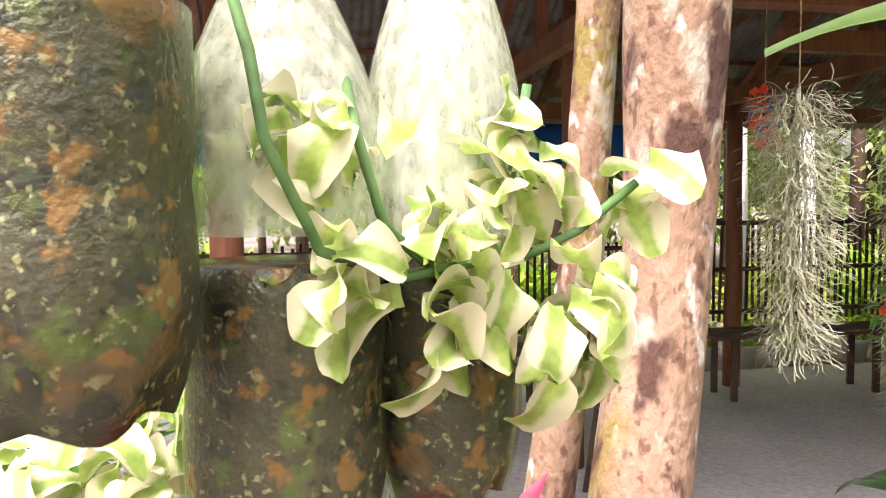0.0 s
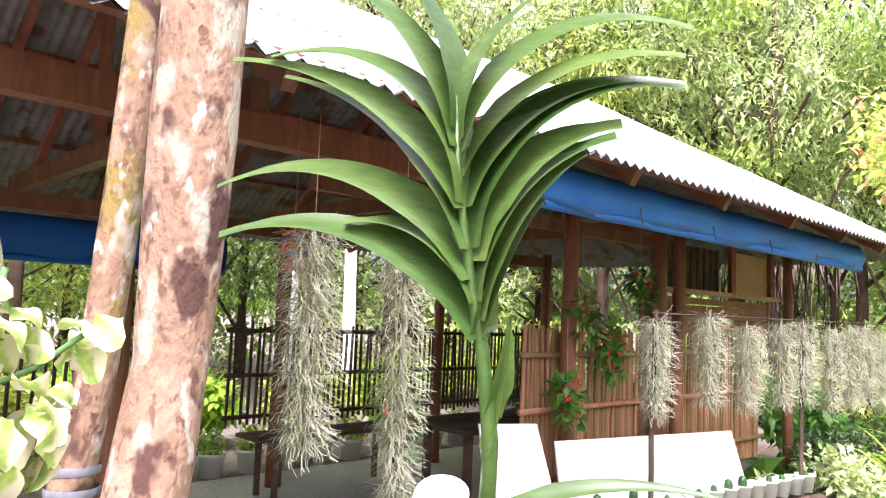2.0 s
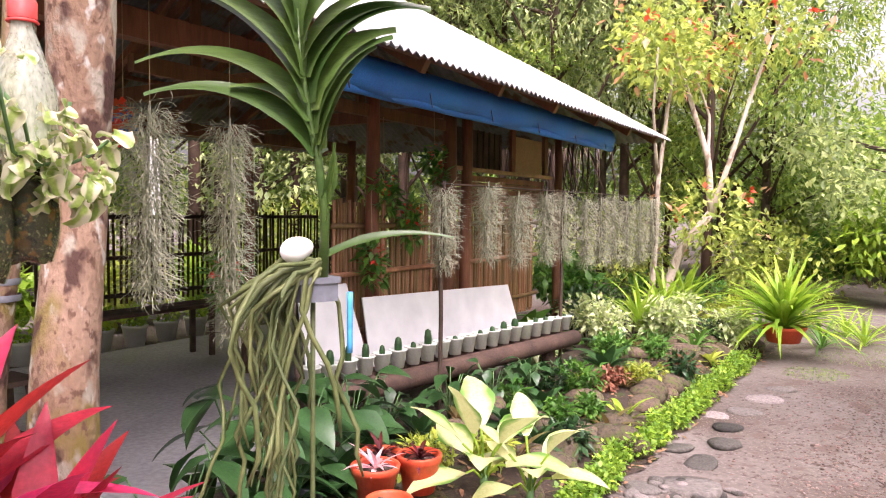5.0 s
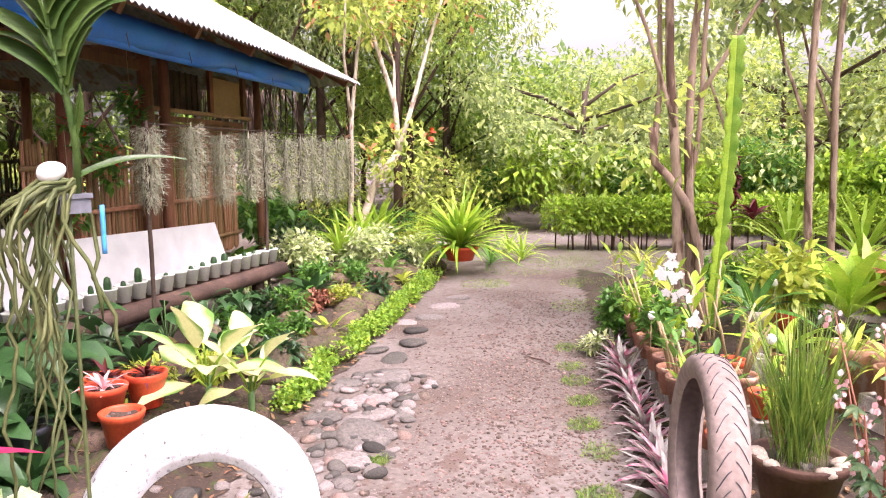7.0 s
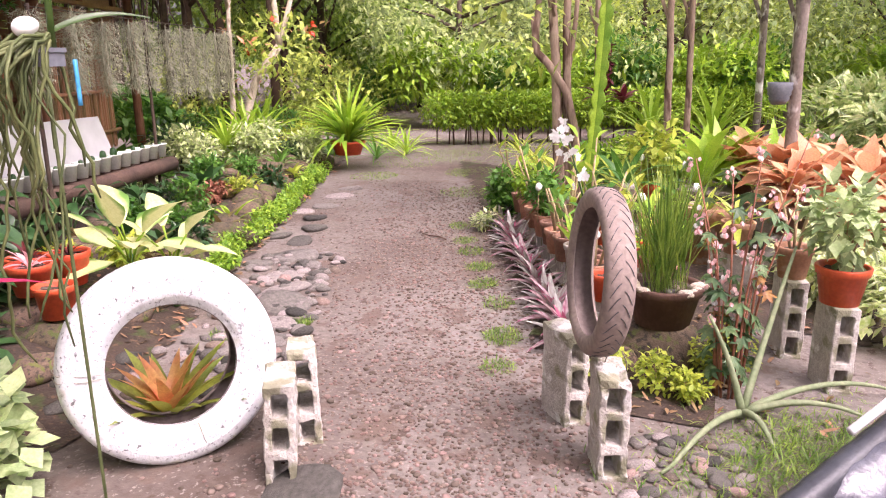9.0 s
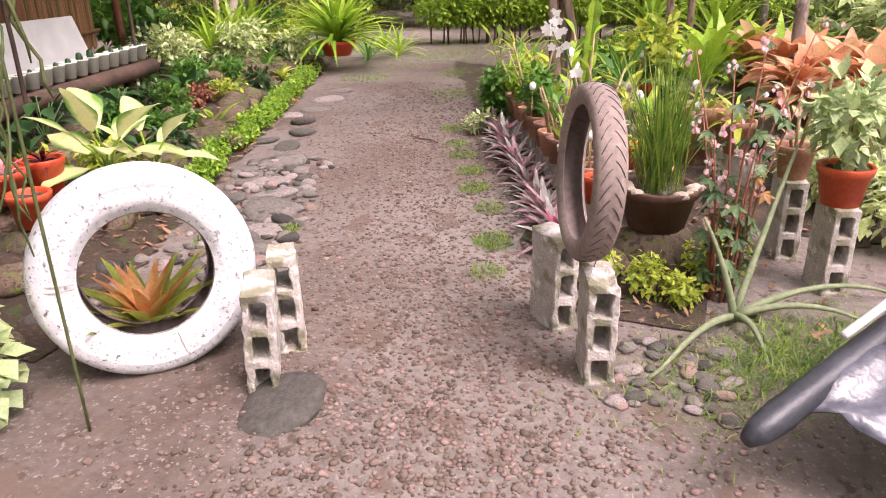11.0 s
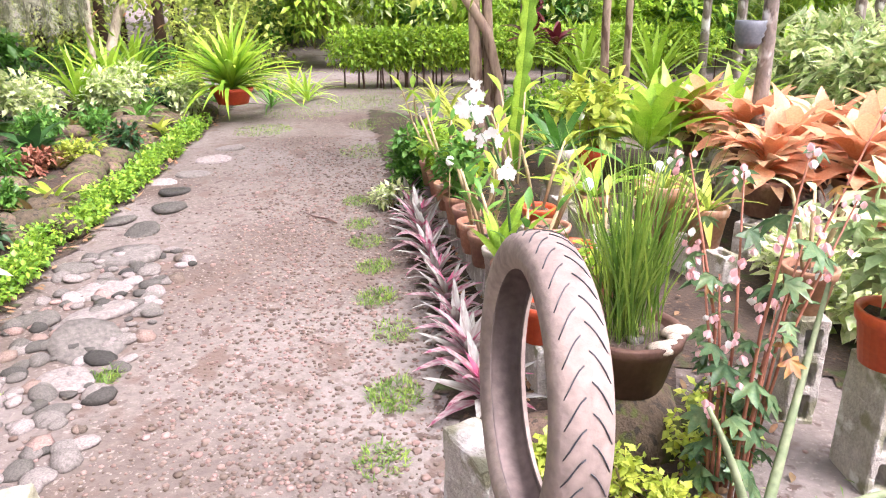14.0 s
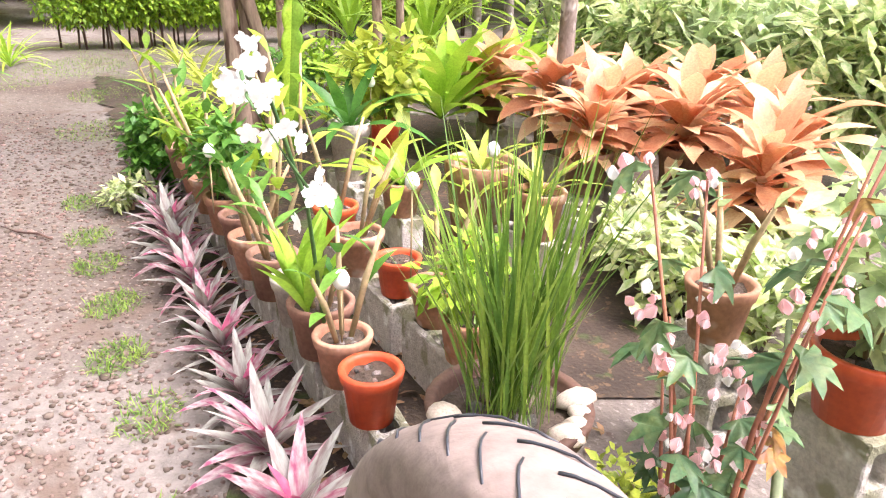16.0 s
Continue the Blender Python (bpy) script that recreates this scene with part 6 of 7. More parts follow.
for i in range(5):
    beam("plank", hp(3.2, 2.3 + 0.13 * i, 0.74), hp(4.8, 2.3 + 0.13 * i, 0.74), 0.122, 0.03, M_DARKWOOD, tb)
for a in (3.3, 4.7):
    for b in (2.32, 2.8):
        beam("leg", hp(a, b, 0.03), hp(a, b, 0.725), 0.06, 0.06, M_DARKWOOD, tb)
st = thing("wooden_stool", hp(0.72, 2.05, 0.035), "small dark brown wooden stool on the concrete", "stool", rz=HANG)
a = Acc()
a.box((0, 0, 0.52), (0.34, 0.3, 0.03))
part("seat", a, M_DARKWOOD, st, smooth=False)
for sx in (-1, 1):
    for sy in (-1, 1):
        a = Acc()
        a.tube([(sx * 0.17, sy * 0.15, 0), (sx * 0.12, sy * 0.1, 0.51)], 0.02, 6)
        part("leg", a, M_DARKWOOD, st)
    a = Acc()
    a.box((sx * 0.15, 0, 0.18), (0.02, 0.26, 0.03))
    part("stretcher", a, M_DARKWOOD, st, smooth=False)
for i in range(11):
    p = hp(1.6 + 0.42 * i, 4.95, 0)
    root = thing("white_planter", (p.x, p.y, 0.0), "white planter box on the grass behind the railing", "planter", "white planters")
    pot_parts(root, 0.14, 0.24, M_WHITE, rim_h=0.15)
    a = Acc()
    foliage(a, [(0, 0, 0.34)], [0.13], 120, 0.08)
    part("foliage", a, M_LIME, root)
back = Acc()
for i in range(9000):
    p = hp(q.uniform(-4, 9), q.uniform(4.8, 10), 0)
    v, f = blade(q.uniform(0.05, 0.1), 0.014, q.uniform(0.6, 1.5), q.uniform(0.3, 1.2), n=1)
    back.add(turned(v, rz=q.uniform(0, 6.3), at=tuple(p)), f)
tagged(part("back_lawn", back, M_GRASS), "green grass behind the pavilion", "grass", kind="stuff")
for a, b, s, m in ((-0.6, 5.6, 0.55, M_LIME), (0.6, 6.0, 0.6, M_YELGREEN), (1.8, 6.4, 0.6, M_LIME), (3.0, 6.6, 0.6, M_LIME), (4.4, 6.4, 0.7, M_YELGREEN), (5.8, 6.0, 0.7, M_LIME), (7.4, 4.6, 0.8, M_DARKLEAF), (8.0, 3.2, 0.8, M_DARKLEAF), (8.3, 1.8, 0.7, M_GREEN), (-2.0, 6.4, 0.8, M_LIME)):
    p = hp(a, b, 0)
    shrub("back_shrub", p.x, p.y, 0, s, 900, 0.17, m, "bright leafy shrub behind the pavilion", "shrub", "back shrubs")
for a, b in ((3.55, 5.5), (2.2, 6.2), (5.2, 6.6)):
    p = hp(a, b, 0)
    limbed("white_trunk_tree", p.x, p.y, [([(0, 0, -0.1), (0.02, 0, 1.2), (0, 0.03, 2.6), (0.02, 0, 4.2)], 0.10, 0.08)], M_WHITE, "whitewashed straight tree trunk behind the railing")
orn = thing("hanging_ornament", hp(0.62, 0.75, 1.88), "red and blue hanging ornament under the roof", "ornament")
for z, m, r in ((0.0, M_REDPETAL, 0.05), (0.05, M_TARP, 0.04), (0.09, M_REDPETAL, 0.045)):
    a = Acc()
    foliage(a, [(0, 0, z)], [r], 40, 0.05, stretch=1.4)
    part("petal_ring", a, m, orn)
a = Acc()
a.tube([(0, 0, 0), (0, 0, 0.6)], 0.002, 4)
part("string", a, M_CANE, orn)
for a, b, z in ((3.1, 1.1, 1.75), (2.95, 1.1, 1.2), (3.5, 1.15, 1.5), (3.9, 1.15, 2.0), (1.6, 1.2, 1.15)):
    pl = hp(a, b, z)
    root = thing("hanging_plant", pl, "leafy plant with red flowers tied to the post", "plant", "hanging plants")
    ac = Acc()
    foliage(ac, [(0, 0, 0), (0.03, 0, -0.14)], [0.1, 0.08], 90, 0.1)
    part("foliage", ac, M_GREEN, root)
    ac = Acc()
    foliage(ac, [(0, -0.03, 0.02)], [0.09], 16, 0.05, stretch=1.4)
    part("blossom", ac, M_REDPETAL, root)
    ac = Acc()
    ac.tube([(0, 0, 0.0), (0, 0.02, 0.5)], 0.003, 4)
    part("string", ac, M_CANE, root)

# ---- bench of cactus cups with the white board ----
BD = Vector((2.3, 0.5, 0)).normalized()
BA = math.atan2(BD.y, BD.x)
cb = thing("cup_bench", label="low dark log bench carrying the cactus cups", category="bench")
for k in (-0.09, 0.09):
    o = Vector((-BD.y, BD.x, 0)) * k
    pole("log", Vector((1.75, 3.30, 0.36)) + o, Vector((4.75, 3.96, 0.40)) + o, 0.075, 0.07, M_DARKWOOD, cb, wob=0.02)
for s in (0.1, 0.5, 0.9):
    p = Vector((1.75, 3.30, 0)).lerp(Vector((4.75, 3.96, 0)), s)
    pole("leg", p, p + Vector((0, 0, 0.34)), 0.06, 0.06, M_DARKWOOD, cb)
for i in range(20):
    p = Vector((1.85, 3.31, 0)).lerp(Vector((4.68, 3.93, 0)), i / 19)
    root = thing("cactus_cup", (p.x, p.y, 0.437 + 0.035 * i / 19), "pale foam cup holding a small cactus", "cup", "cactus cups")
    if i == 0:
        a = Acc()
        a.lathe([(0.001, 0), (0.045, 0), (0.062, 0.115), (0.068, 0.118), (0.068, 0.127), (0.060, 0.127), (0.056, 0.09), (0.001, 0.09)], 16)
        cup_me = a.mesh("cup", M_CUP)
    cup_ob = piece("cup", cup_me, root, Matrix())
    a = Acc()
    h = q.uniform(0.02, 0.1) if i > 7 else q.uniform(0.06, 0.16)
    r = q.uniform(0.018, 0.03)
    n = 10
    v = [((r * (1 + 0.16 * (k % 2)) * s) * math.cos(2 * math.pi * k / n), (r * (1 + 0.16 * (k % 2)) * s) * math.sin(2 * math.pi * k / n), z) for s, z in ((0.9, 0.085), (1.0, 0.085 + h * 0.6), (0.75, 0.085 + h * 0.95), (0.2, 0.09 + h)) for k in range(n)]
    a.add(v, [(j * n + k, j * n + (k + 1) % n, (j + 1) * n + (k + 1) % n, (j + 1) * n + k) for j in range(3) for k in range(n)] + [tuple(range(3 * n, 4 * n))])
    part("cactus", a, M_DARKLEAF, cup_ob)
wb = thing("white_board", label="white panel leaning behind the cactus cups", category="board")
for p0, p1, z0, z1 in (((2.50, 3.68), (4.28, 4.06), 0.42, 0.89), ((1.95, 3.56), (2.49, 3.68), 0.42, 1.02)):
    a = Acc()
    d = (Vector((*p1, 0)) - Vector((*p0, 0)))
    nrm = Vector((-d.y, d.x, 0)).normalized()
    v = []
    for t in (0, 0.012):
        for p, z in ((p0, z0), (p1, z0), (p1, z1), (p0, z1 + 0.02)):
            off = nrm * (t + (z - z0) * 0.2)
            sh = d.normalized() * (-(z - z0) * 0.2 if p is p1 else 0)
            v.append((p[0] + off.x + sh.x, p[1] + off.y + sh.y, z))
    a.add(v, [(0, 1, 2, 3), (7, 6, 5, 4), (0, 4, 5, 1), (1, 5, 6, 2), (2, 6, 7, 3), (3, 7, 4, 0)])
    part("panel", a, M_BOARD, wb, smooth=False)
for s in (0.05, 0.9):
    p = Vector((1.8, 3.58, 0)).lerp(Vector((4.2, 4.1, 0)), s)
    pole("prop", p + Vector((0, 0.02, -0.02)), p + Vector((0, 0.05, 0.5)), 0.02, 0.02, M_DARKWOOD, wb)

# ---- strap orchid on its stand ----
ov = thing("strap_orchid", (0.51, 0.445, 1.43), "large green strap-leaved orchid with bare aerial roots", "orchid")
FAN = math.atan2(-0.55, 0.835)
a = Acc()
a.tube([(0, 0, -0.02), (0.002, -0.002, 0.10), (-0.008, 0.005, 0.2), (-0.022, 0.015, 0.28), (-0.038, 0.025, 0.40), (-0.042, 0.028, 0.49)], [0.0095, 0.009, 0.0085, 0.007, 0.005, 0.002], 8)
part("stem", a, M_VANDA, ov)
fan_u = Vector((math.cos(FAN), math.sin(FAN), 0))
# side, place across and up the fan, length, climb, bend, width
for side, u, w_, L, st_, bd, W in ((-1, -0.059, 0.479, 0.275, 1.09, 0.59, 0.048), (-1, -0.053, 0.500, 0.20, 1.32, 0.5, 0.046), (-1, -0.055, 0.413, 0.28, 1.25, 1.35, 0.058), (-1, -0.060, 0.409, 0.31, 0.78, 0.6, 0.06), (-1, -0.056, 0.362, 0.28, 0.95, 0.56, 0.06), (-1, -0.048, 0.329, 0.335, 0.72, 0.99, 0.062), (-1, -0.045, 0.302, 0.14, 0.84, 1.02, 0.05), (-1, -0.033, 0.264, 0.315, 0.70, 0.94, 0.06),
                                   (1, -0.045, 0.486, 0.14, 1.30, 0.57, 0.05), (1, -0.048, 0.472, 0.29, 1.06, 1.37, 0.058), (1, -0.050, 0.444, 0.27, 0.83, 1.0, 0.058), (1, -0.051, 0.410, 0.25, 0.95, 1.03, 0.062), (1, -0.045, 0.362, 0.30, 1.25, 1.42, 0.066), (1, -0.038, 0.349, 0.21, 1.05, 0.93, 0.072), (1, -0.035, 0.303, 0.22, 1.2, 0.95, 0.076), (1, -0.031, 0.283, 0.19, 1.09, 0.49, 0.072), (1, -0.023, 0.264, 0.13, 0.95, 0.0, 0.062),
                                   (-1, -0.02, 0.21, 0.09, 1.9, 0.2, 0.04), (1, 0.0, 0.09, 0.15, 1.35, -0.15, 0.03), (-1, 0.0, 0.13, 0.11, 1.9, 0.3, 0.036), (1, 0.0, 0.02, 0.26, 0.55, 0.75, 0.019)):
    a = Acc()
    if w_ > 0.25:
        # the leaf leaves the stem lower down and steeper, with the same tip
        half = max(bd / 2, 0.01)
        chord = L * math.sin(half) / half
        cx, cz = chord * math.cos(st_ - bd / 2), chord * math.sin(st_ - bd / 2) + 0.05
        u0 = -0.012 - 0.036 * (w_ - 0.26) / 0.24
        cx += side * (u - u0)
        bd = bd + 0.42
        st_, L = math.atan2(cz, cx) + bd / 2, math.hypot(cx, cz) * (bd / 2) / math.sin(bd / 2)
        u, w_ = u0, w_ - 0.05
    a.add(*blade(L, W * 1.1, st_, bd, n=16, fold=0.35, wide=0.3, tip=0.24, foot=0.8, roll=side * (q.uniform(0.45, 0.7) if side < 0 else q.uniform(0.65, 0.95))))
    base = fan_u * u + Vector((0, 0, w_))
    m = Matrix.Translation(base) @ Matrix.Rotation(FAN + (math.pi if side < 0 else 0) + q.uniform(-0.09, 0.09), 4, "Z")
    piece("leaf", a.mesh("leaf", M_VANDA), ov, m)
for i in range(36):
    az = q.uniform(0, 6.3) if i > 30 else math.pi + FAN + q.uniform(-0.9, 0.9)
    L = q.uniform(0.12, 0.5) if i % 5 else q.uniform(0.6, 0.95)
    out = q.uniform(0.04, 0.21) * (1 if i < 31 else 0.7)
    lift, side_ = q.uniform(-0.02, 0.03), q.uniform(-0.5, 0.5)
    pts = [(0, 0, q.uniform(-0.015, 0.015))] + [(out * f_ * math.cos(az + side_ * f_), out * f_ * math.sin(az + side_ * f_), lift * math.sin(3.1 * f_) - 0.075 * f_ ** 3 - 0.012 * q.random()) for f_ in (0.25, 0.5, 0.75, 1.0)]
    z = -0.08
    cx, cy = pts[-1][:2]
    while z > -L:
        z -= 0.05
        cx, cy = cx + q.uniform(-0.024, 0.024), cy + q.uniform(-0.024, 0.024)
        pts.append((cx, cy, z))
    a = Acc()
    a.tube(pts, [q.uniform(0.0042, 0.0068)] * 4 + [q.uniform(0.003, 0.0052)] * (len(pts) - 5) + [0.002], 6)
    part("root", a, M_ROOT, ov)
sd = thing("orchid_stand", (0.50, 0.47, 0), "grey plastic tray on a thin rod with blue pipe", "plant stand")
a = Acc()
a.box((0, 0, 1.38), (0.078, 0.06, 0.035))
a.box((0, 0, 1.404), (0.086, 0.068, 0.012))
part("tray", a, M_GREYPLASTIC, sd, smooth=False)
pole("rod", (0, 0, -0.05), (0, 0, 1.36), 0.005, 0.005, M_ROOT, sd)
pole("pipe", (0.06, -0.04, 1.26), (0.06, -0.04, 1.38), 0.006, 0.006, M_BLUE, sd)
eg = thing("egg_shell", (0.475, 0.49, 1.462), "white empty egg shell stuck beside the orchid", "egg shell")
a = Acc()
a.lathe([(max(0.001, 0.0255 * math.sin(math.pi * i / 14) * (1 - 0.12 * math.cos(math.pi * i / 14) * -1)), -0.033 * math.cos(math.pi * i / 14)) for i in range(15)], 24)
part("shell", a, M_WHITE, eg)
eg.rotation_euler = (0.5, 1.2, 0)

# ---- crimson ti plant ----
for x, y, z, n, L in ((0.02, 0.64, 0.84, 26, 0.40), (-0.10, 0.68, 1.02, 18, 0.36)):
    ti = thing("ti_plant", (x, y, 0), "ti plant with long crimson leaves on a cane", "plant", "ti plants")
    pole("cane", (0, 0, -0.05), (0, 0, z), 0.014, 0.012, M_CANE, ti)
    ms = []
    for i in range(3):
        a = Acc()
        a.add(*blade(L * (0.85 + 0.12 * i), 0.078, 0.0, 0.3 + 0.3 * i, n=8, fold=0.25, wide=0.5))
        ms.append(a.mesh("leaf", M_CORD))
    for i in range(n):
        piece("leaf", ms[i % 3], ti, Matrix.LocRotScale((0, 0, z - 0.1 + 0.12 * i / n), Euler((q.uniform(-0.3, 0.3), -(0.45 + 0.95 * i / n), i * 2.4)), (1, 1, 1)))

M_OLIVE = leafmat("olive_bromeliad_leaf", (0.20, 0.27, 0.035), (0.34, 0.36, 0.06), vary=0.25, scale=8)
M_SALMON = leafmat("red_orange_bract", (0.62, 0.17, 0.08), (0.58, 0.40, 0.12), scale=8, vary=0.25)
# ---- bromeliad in the tyre, pale plant beside it ----
br = thing("tyre_bromeliad", (1.0, 0.66, 0.02), "green and orange bromeliad in a round cement dish", "bromeliad")
pot_parts(br, 0.12, 0.05, M_GREYPOT, rim_h=0.4)
for i, (m, n, L, s0) in enumerate(((M_OLIVE, 16, 0.38, 0.62), (M_SALMON, 13, 0.29, 1.02))):
    a = Acc()
    a.add(*blade(L, 0.062, 0.0, 0.5, n=7, fold=0.35, wide=0.4))
    me = a.mesh("leaf", m)
    for j in range(n):
        piece("leaf", me, br, Matrix.LocRotScale((0, 0, 0.045), Euler((q.uniform(-0.2, 0.2), -(s0 + 0.4 * j / n), j * 2.4 + i)), (1, 1, 1)))
for x, y in ((0.5, 1.02), (0.62, 1.22), (0.42, 0.85), (0.35, 1.15)):
    root = thing("pale_round_leaf_plant", (x, y, 0), "bushy plant with pale rounded leaves beside the tyre", "plant", "pale plants")
    a = Acc()
    foliage(a, [(0, 0, 0.16), (0.05, 0.05, 0.26), (-0.05, 0, 0.3)], [0.14, 0.12, 0.11], 150, 0.09, flat=0.9, stretch=1.15)
    part("foliage", a, M_PALE, root)

# ---- handcart handle near the path ----
ct = thing("handcart", label="handcart with a black rubber handle and white frame", category="handcart")
a = Acc()
h0, h1 = Vector((0.80, -1.36, 0.22)), Vector((1.55, -1.98, 0.50))
pts = [h0.lerp(h1, i / 24) for i in range(25)]
a.tube(pts, [0.020, 0.036] + [0.040 + 0.003 * (i % 2) for i in range(23)], 14)
part("grip", a, M_BLACK, ct, "black ribbed rubber grip")
for off, p0 in ((Vector((0.02, 0.02, 0.065)), 0.38), (Vector((0.0, 0.0, -0.065)), 0.3)):
    a = Acc()
    a.tube([h0.lerp(h1, p0) + off, h0.lerp(h1, 1.0) + off, h0.lerp(h1, 1.25) + off], 0.013, 8)
    part("frame_bar", a, M_WHITE, ct, "white metal bar")
a = Acc()
v, nu, nv = [], 22, 12
for i in range(nu + 1):
    for j in range(nv + 1):
        p = h0.lerp(h1, 0.16 + 0.95 * i / nu) + Vector((-0.10, -0.42, -0.06)) * (j / nv)
        v.append((p.x, p.y, p.z + 0.02 - 0.10 * (j / nv) ** 2 + 0.035 * noise.noise((i * 0.35, j * 0.5, 2)) + 0.014 * noise.noise((i * 0.9, j * 1.1, 7))))
a.add(v, [(i * (nv + 1) + j, (i + 1) * (nv + 1) + j, (i + 1) * (nv + 1) + j + 1, i * (nv + 1) + j + 1) for i in range(nu) for j in range(nv)])
cov = part("cover", a, mat("dark_plastic_sheet", (0.03, 0.033, 0.045), (0.09, 0.095, 0.12), scale=5, fine=40, rough=0.22, bump=0.3, spec=0.7), ct, "crumpled shiny dark plastic sheet")
so = cov.modifiers.new("thick", "SOLIDIFY")
so.thickness = 0.004
a = Acc()
a.tube([(1.55, -1.98, 0.50), (1.6, -2.1, 0.3), (1.6, -2.12, -0.02)], 0.016, 8)
part("leg", a, M_BLACK, ct)

# ---- hanging bottles ----
def clear_plastic():
    m = bpy.data.materials.new("cloudy_plastic")
    m.use_nodes = True
    nt = m.node_tree
    bs = nt.nodes["Principled BSDF"]
    tr, ms, nz, rp = nt.nodes.new("ShaderNodeBsdfTransparent"), nt.nodes.new("ShaderNodeMixShader"), nt.nodes.new("ShaderNodeTexNoise"), nt.nodes.new("ShaderNodeMapRange")
    nz.inputs["Scale"].default_value, nz.inputs["Detail"].default_value = 14, 5
    rp.inputs[1].default_value, rp.inputs[2].default_value, rp.inputs[3].default_value, rp.inputs[4].default_value = 0.3, 0.7, 0.25, 0.6
    bs.inputs["Base Color"].default_value = (0.58, 0.61, 0.50, 1)
    bs.inputs["Roughness"].default_value = 0.12
    tr.inputs[0].default_value = (0.86, 0.92, 0.80, 1)
    nt.links.new(nz.outputs[0], rp.inputs[0])
    nt.links.new(rp.outputs[0], ms.inputs[0])
    nt.links.new(tr.outputs[0], ms.inputs[1])
    nt.links.new(bs.outputs[0], ms.inputs[2])
    nt.links.new(ms.outputs[0], nt.nodes["Material Output"].inputs[0])
    return m


def wet_shell():
    m = clear_plastic()
    m.name = "clear_wet_plastic"
    for nd in m.node_tree.nodes:
        if nd.bl_idname == "ShaderNodeMapRange":
            nd.inputs[3].default_value, nd.inputs[4].default_value = 0.012, 0.05
    return m


M_CLEAR, M_WET = clear_plastic(), wet_shell()
M_BOTSOIL = mat("soil_behind_plastic", (0.02, 0.016, 0.012), (0.07, 0.05, 0.03), scale=26, fine=260, rough=0.16, bump=0.25, spots=[((0.065, 0.08, 0.018), 32, 0.26), ((0.20, 0.085, 0.025), 58, 0.22), ((0.012, 0.010, 0.008), 44, 0.3), ((0.24, 0.20, 0.12), 170, 0.12), ((0.11, 0.05, 0.018), 20, 0.2)], mottle=0.9, spec=0.7)
M_CAP = mat("red_cap", (0.70, 0.05, 0.05), (0.75, 0.08, 0.07), scale=10, rough=0.4, bump=0.05)


def bottle(x, y, z, r, fill, h, cap=True):
    root = thing("bottle_planter", (x, y, z), "hanging plastic bottle planter half full of soil", "bottle", "hanging bottle planters", rz=q.uniform(0, 6))
    n = 40
    def shell(lo, hi, inset=0.0):
        prof = []
        for i in range(25):
            t = i / 24
            zz = h * t
            if t < 0.6:
                rad = r * (1 - 0.05 * math.exp(-((t - 0.28) / 0.03) ** 2) - 0.04 * math.exp(-((t - 0.55) / 0.03) ** 2))
            elif t < 0.92:
                k = (t - 0.6) / 0.32
                rad = 0.016 + (r - 0.016) * ((1 - k ** 1.7) * 0.75 + 0.25 * (1 - (3 * k * k - 2 * k ** 3)))
            else:
                rad = 0.016
            prof.append((rad - inset, zz))
        prof = [p for p in prof if lo - 1e-6 <= p[1] / h <= hi + 1e-6]
        a = Acc()
        v = []
        for rad, zz in prof:
            for k in range(n):
                t = 2 * math.pi * k / n
                foot = max(0.0, 1 - zz / (0.16 * h))
                rr = rad * (1 - 0.10 * foot ** 2 * (0.5 + 0.5 * math.cos(5 * t)) - 0.22 * foot ** 2)
                v.append((rr * math.cos(t), rr * math.sin(t), zz + 0.02 * h * foot * (0.5 + 0.5 * math.cos(5 * t))))
        m = len(prof)
        f = [(j * n + k, j * n + (k + 1) % n, (j + 1) * n + (k + 1) % n, (j + 1) * n + k) for j in range(m - 1) for k in range(n)]
        a.add(v, f)
        return a, m, n
    a, m, n_ = shell(0, fill)
    a.f.append(tuple(range(n_))[::-1])
    part("lower_shell", a, M_WET, root)
    a, m, n_ = shell(0, fill, 0.0025)
    a.f += [tuple(range(n_))[::-1], tuple(range((m - 1) * n_, m * n_))]
    part("soil", a, M_BOTSOIL, root)
    if cap:
        a, m, n_ = shell(fill, 1.0)
        shell_ob = part("upper_shell", a, M_CLEAR, root, "cloudy clear plastic")
        a = Acc()
        a.lathe([(0.019, h - 0.012), (0.0195, h + 0.012), (0.017, h + 0.015), (0.001, h + 0.015)], 24)
        a.lathe([(0.019, h - 0.018), (0.022, h - 0.016), (0.019, h - 0.013)], 24)
        part("cap", a, M_CAP, shell_ob, "red screw cap")
        a = Acc()
        a.tube([(0, 0, h - 0.02), (0.012, 0, h + 0.05), (0, 0, 2.52 - z)], 0.0013, 4)
        part("string", a, M_CANE, root)
    return root


bottle(-0.122, 0.215, 1.54, 0.055, 0.52, 0.34)
bottle(-0.073, 0.318, 1.435, 0.056, 0.48, 0.36)
bottle(0.002, 0.375, 1.458, 0.0455, 0.40, 0.36)
bottle(-0.27, 0.44, 1.215, 0.048, 0.55, 0.32, cap=False)
hr = thing("hanging_pole", label="thin bamboo pole that carries the bottles", category="pole")
pole("pole", (-0.32, -0.2, 2.53), (0.24, 1.12, 2.53), 0.016, 0.016, M_CANE, hr)

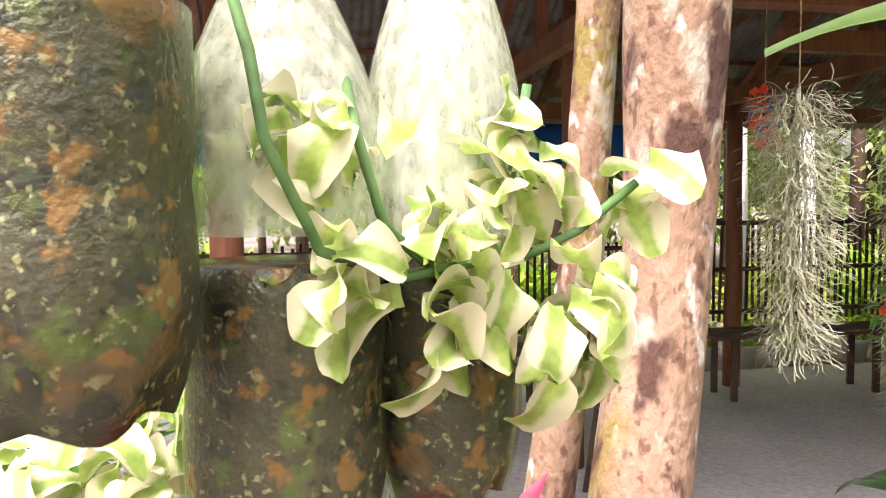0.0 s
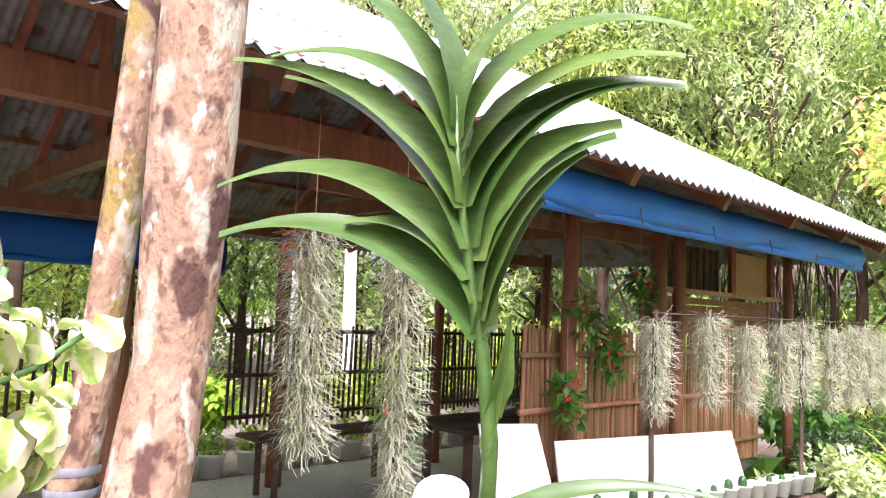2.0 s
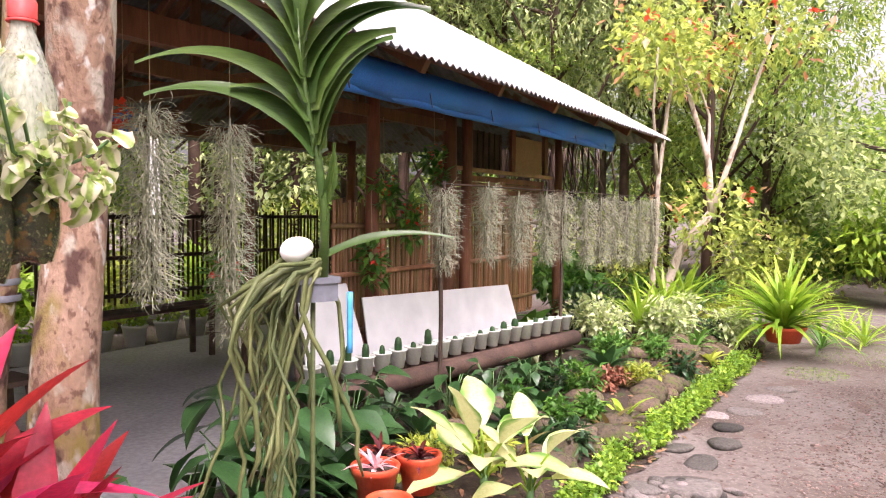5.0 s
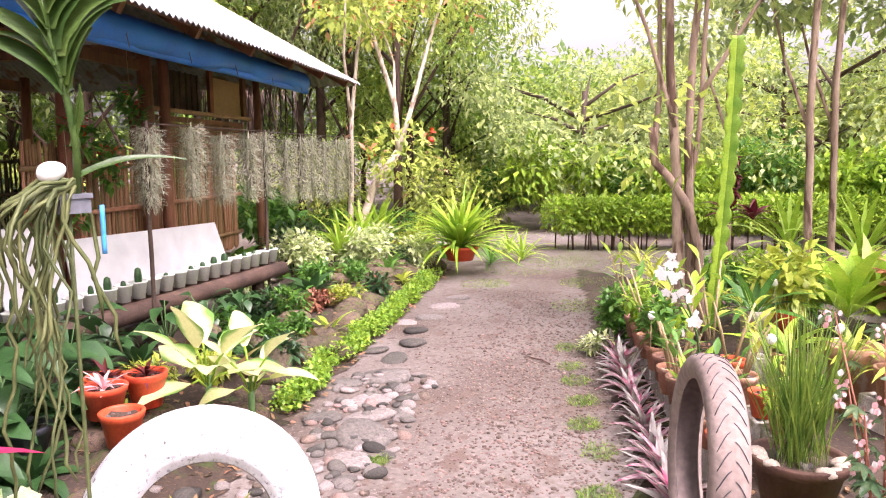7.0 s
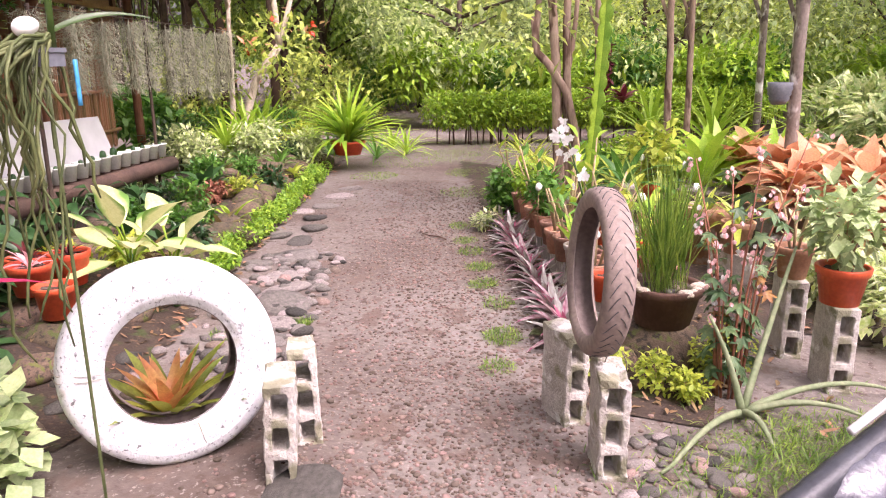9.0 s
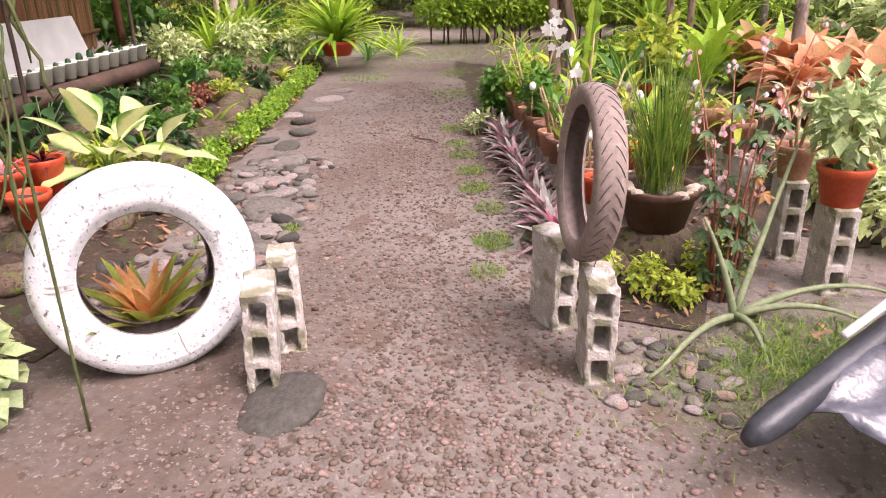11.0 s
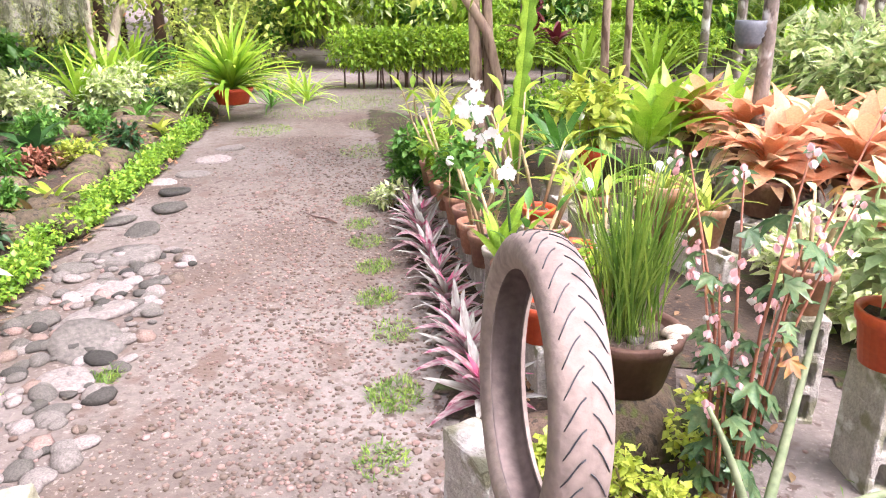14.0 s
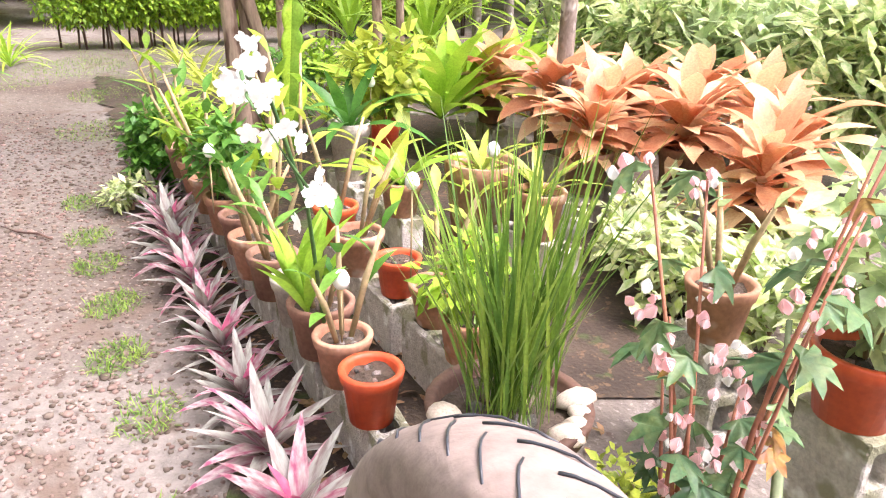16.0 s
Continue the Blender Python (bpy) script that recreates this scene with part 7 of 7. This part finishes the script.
M_JADE = leafmat("jade_cream_leaf", (0.25, 0.38, 0.075), (0.40, 0.51, 0.15), scale=45, edge=((0.66, 0.64, 0.44), 0.0125), vary=0.15)
CUPPED = []
for i in range(4):
    a = Acc()
    a.add(*blade(0.038 + 0.006 * i, 0.036, 0.0, 0.5 + 0.5 * i, n=12, fold=0.45, wide=0.5, wave=0.16, seed=i * 1.7, blunt=0.5, foot=0.3))
    CUPPED.append(a.mesh("leaf", M_JADE))
jb = thing("devils_backbone", (0, 0, 0), "zigzag succulent with cream and green cupped leaves", "plant")
for pts in ([(-0.055, 0.235, 1.715), (-0.042, 0.222, 1.69), (-0.036, 0.222, 1.655), (-0.025, 0.25, 1.61), (0.0, 0.285, 1.595), (0.03, 0.31, 1.60)], [(-0.03, 0.30, 1.69), (-0.012, 0.262, 1.66), (-0.004, 0.275, 1.62), (0.01, 0.3, 1.60)], [(0.02, 0.35, 1.62), (0.05, 0.335, 1.60), (0.08, 0.345, 1.615), (0.11, 0.36, 1.64)], [(0.03, 0.345, 1.60), (0.06, 0.33, 1.575), (0.09, 0.345, 1.565)], [(0.04, 0.35, 1.62), (0.05, 0.335, 1.66), (0.055, 0.335, 1.69)]):
    a = Acc()
    a.tube(pts, 0.0026, 7)
    part("stem", a, M_STEM, jb)
for c, n, sp in (((-0.047, 0.19, 1.724), 8, 0.016), ((-0.03, 0.262, 1.66), 6, 0.02), ((-0.022, 0.258, 1.60), 10, 0.024), ((0.022, 0.312, 1.605), 30, 0.032), ((0.08, 0.345, 1.575), 26, 0.032), ((0.103, 0.36, 1.635), 6, 0.015), ((0.05, 0.33, 1.655), 16, 0.028), ((0.02, 0.31, 1.565), 8, 0.02), ((-0.05, 0.27, 1.665), 8, 0.02), ((-0.075, 0.32, 1.655), 16, 0.022)):
    for i in range(max(6, int(n * 0.95))):
        piece("leaf", CUPPED[i % 4], jb, Matrix.LocRotScale((c[0] + q.gauss(0, sp * 0.6), c[1] + q.gauss(0, sp * 0.4), c[2] + q.gauss(0, sp * 0.6)), Euler((q.uniform(-1, 1), q.uniform(-0.9, 0.9), q.uniform(0, 6.3))), [q.uniform(0.55, 0.92)] * 3))
jb2 = thing("devils_backbone", (-0.265, 0.43, 1.42), "zigzag succulent with cream and green cupped leaves", "plant")
for i in range(40):
    piece("leaf", CUPPED[i % 4], jb2, Matrix.LocRotScale((q.gauss(0, 0.04), q.gauss(0, 0.03), q.uniform(-0.02, 0.07)), Euler((q.uniform(-1, 1), q.uniform(-0.9, 0.9), q.uniform(0, 6.3))), (1, 1, 1)))
tp = thing("trunk_tape", (0.02, 1.22, 1.36), "grey blue tape wound round the slender trunk", "tape")
for z, r in ((0.0, 0.046), (-0.04, 0.047)):
    a = Acc()
    a.lathe([(r, -0.008), (r + 0.002, 0), (r, 0.008)], 20, (0.012, 0, z))
    part("tape_band", a, M_GREYPLASTIC, tp)

# tread cuts of the motorcycle tyre
for sgn in (-1, 1):
    g_acc = Acc()
    pts = []
    for k in range(5):
        x = sgn * (0.005 + 0.0078 * k)
        tt = 0.17 * (k / 4) ** 1.4 + (0.08 if sgn > 0 else 0)
        R = 0.2858 - 0.35 * x * x / 0.105 - (0.004 if k > 3 else 0)
        pts.append((x, R * math.cos(tt), R * math.sin(tt)))
    g_acc.tube(pts, 0.0013, 4)
    me = g_acc.mesh("tread_cut", M_BLACK)
    for i in range(40):
        piece("tread_cut", me, moto, Matrix.Rotation(2 * math.pi * i / 40, 4, "X"))
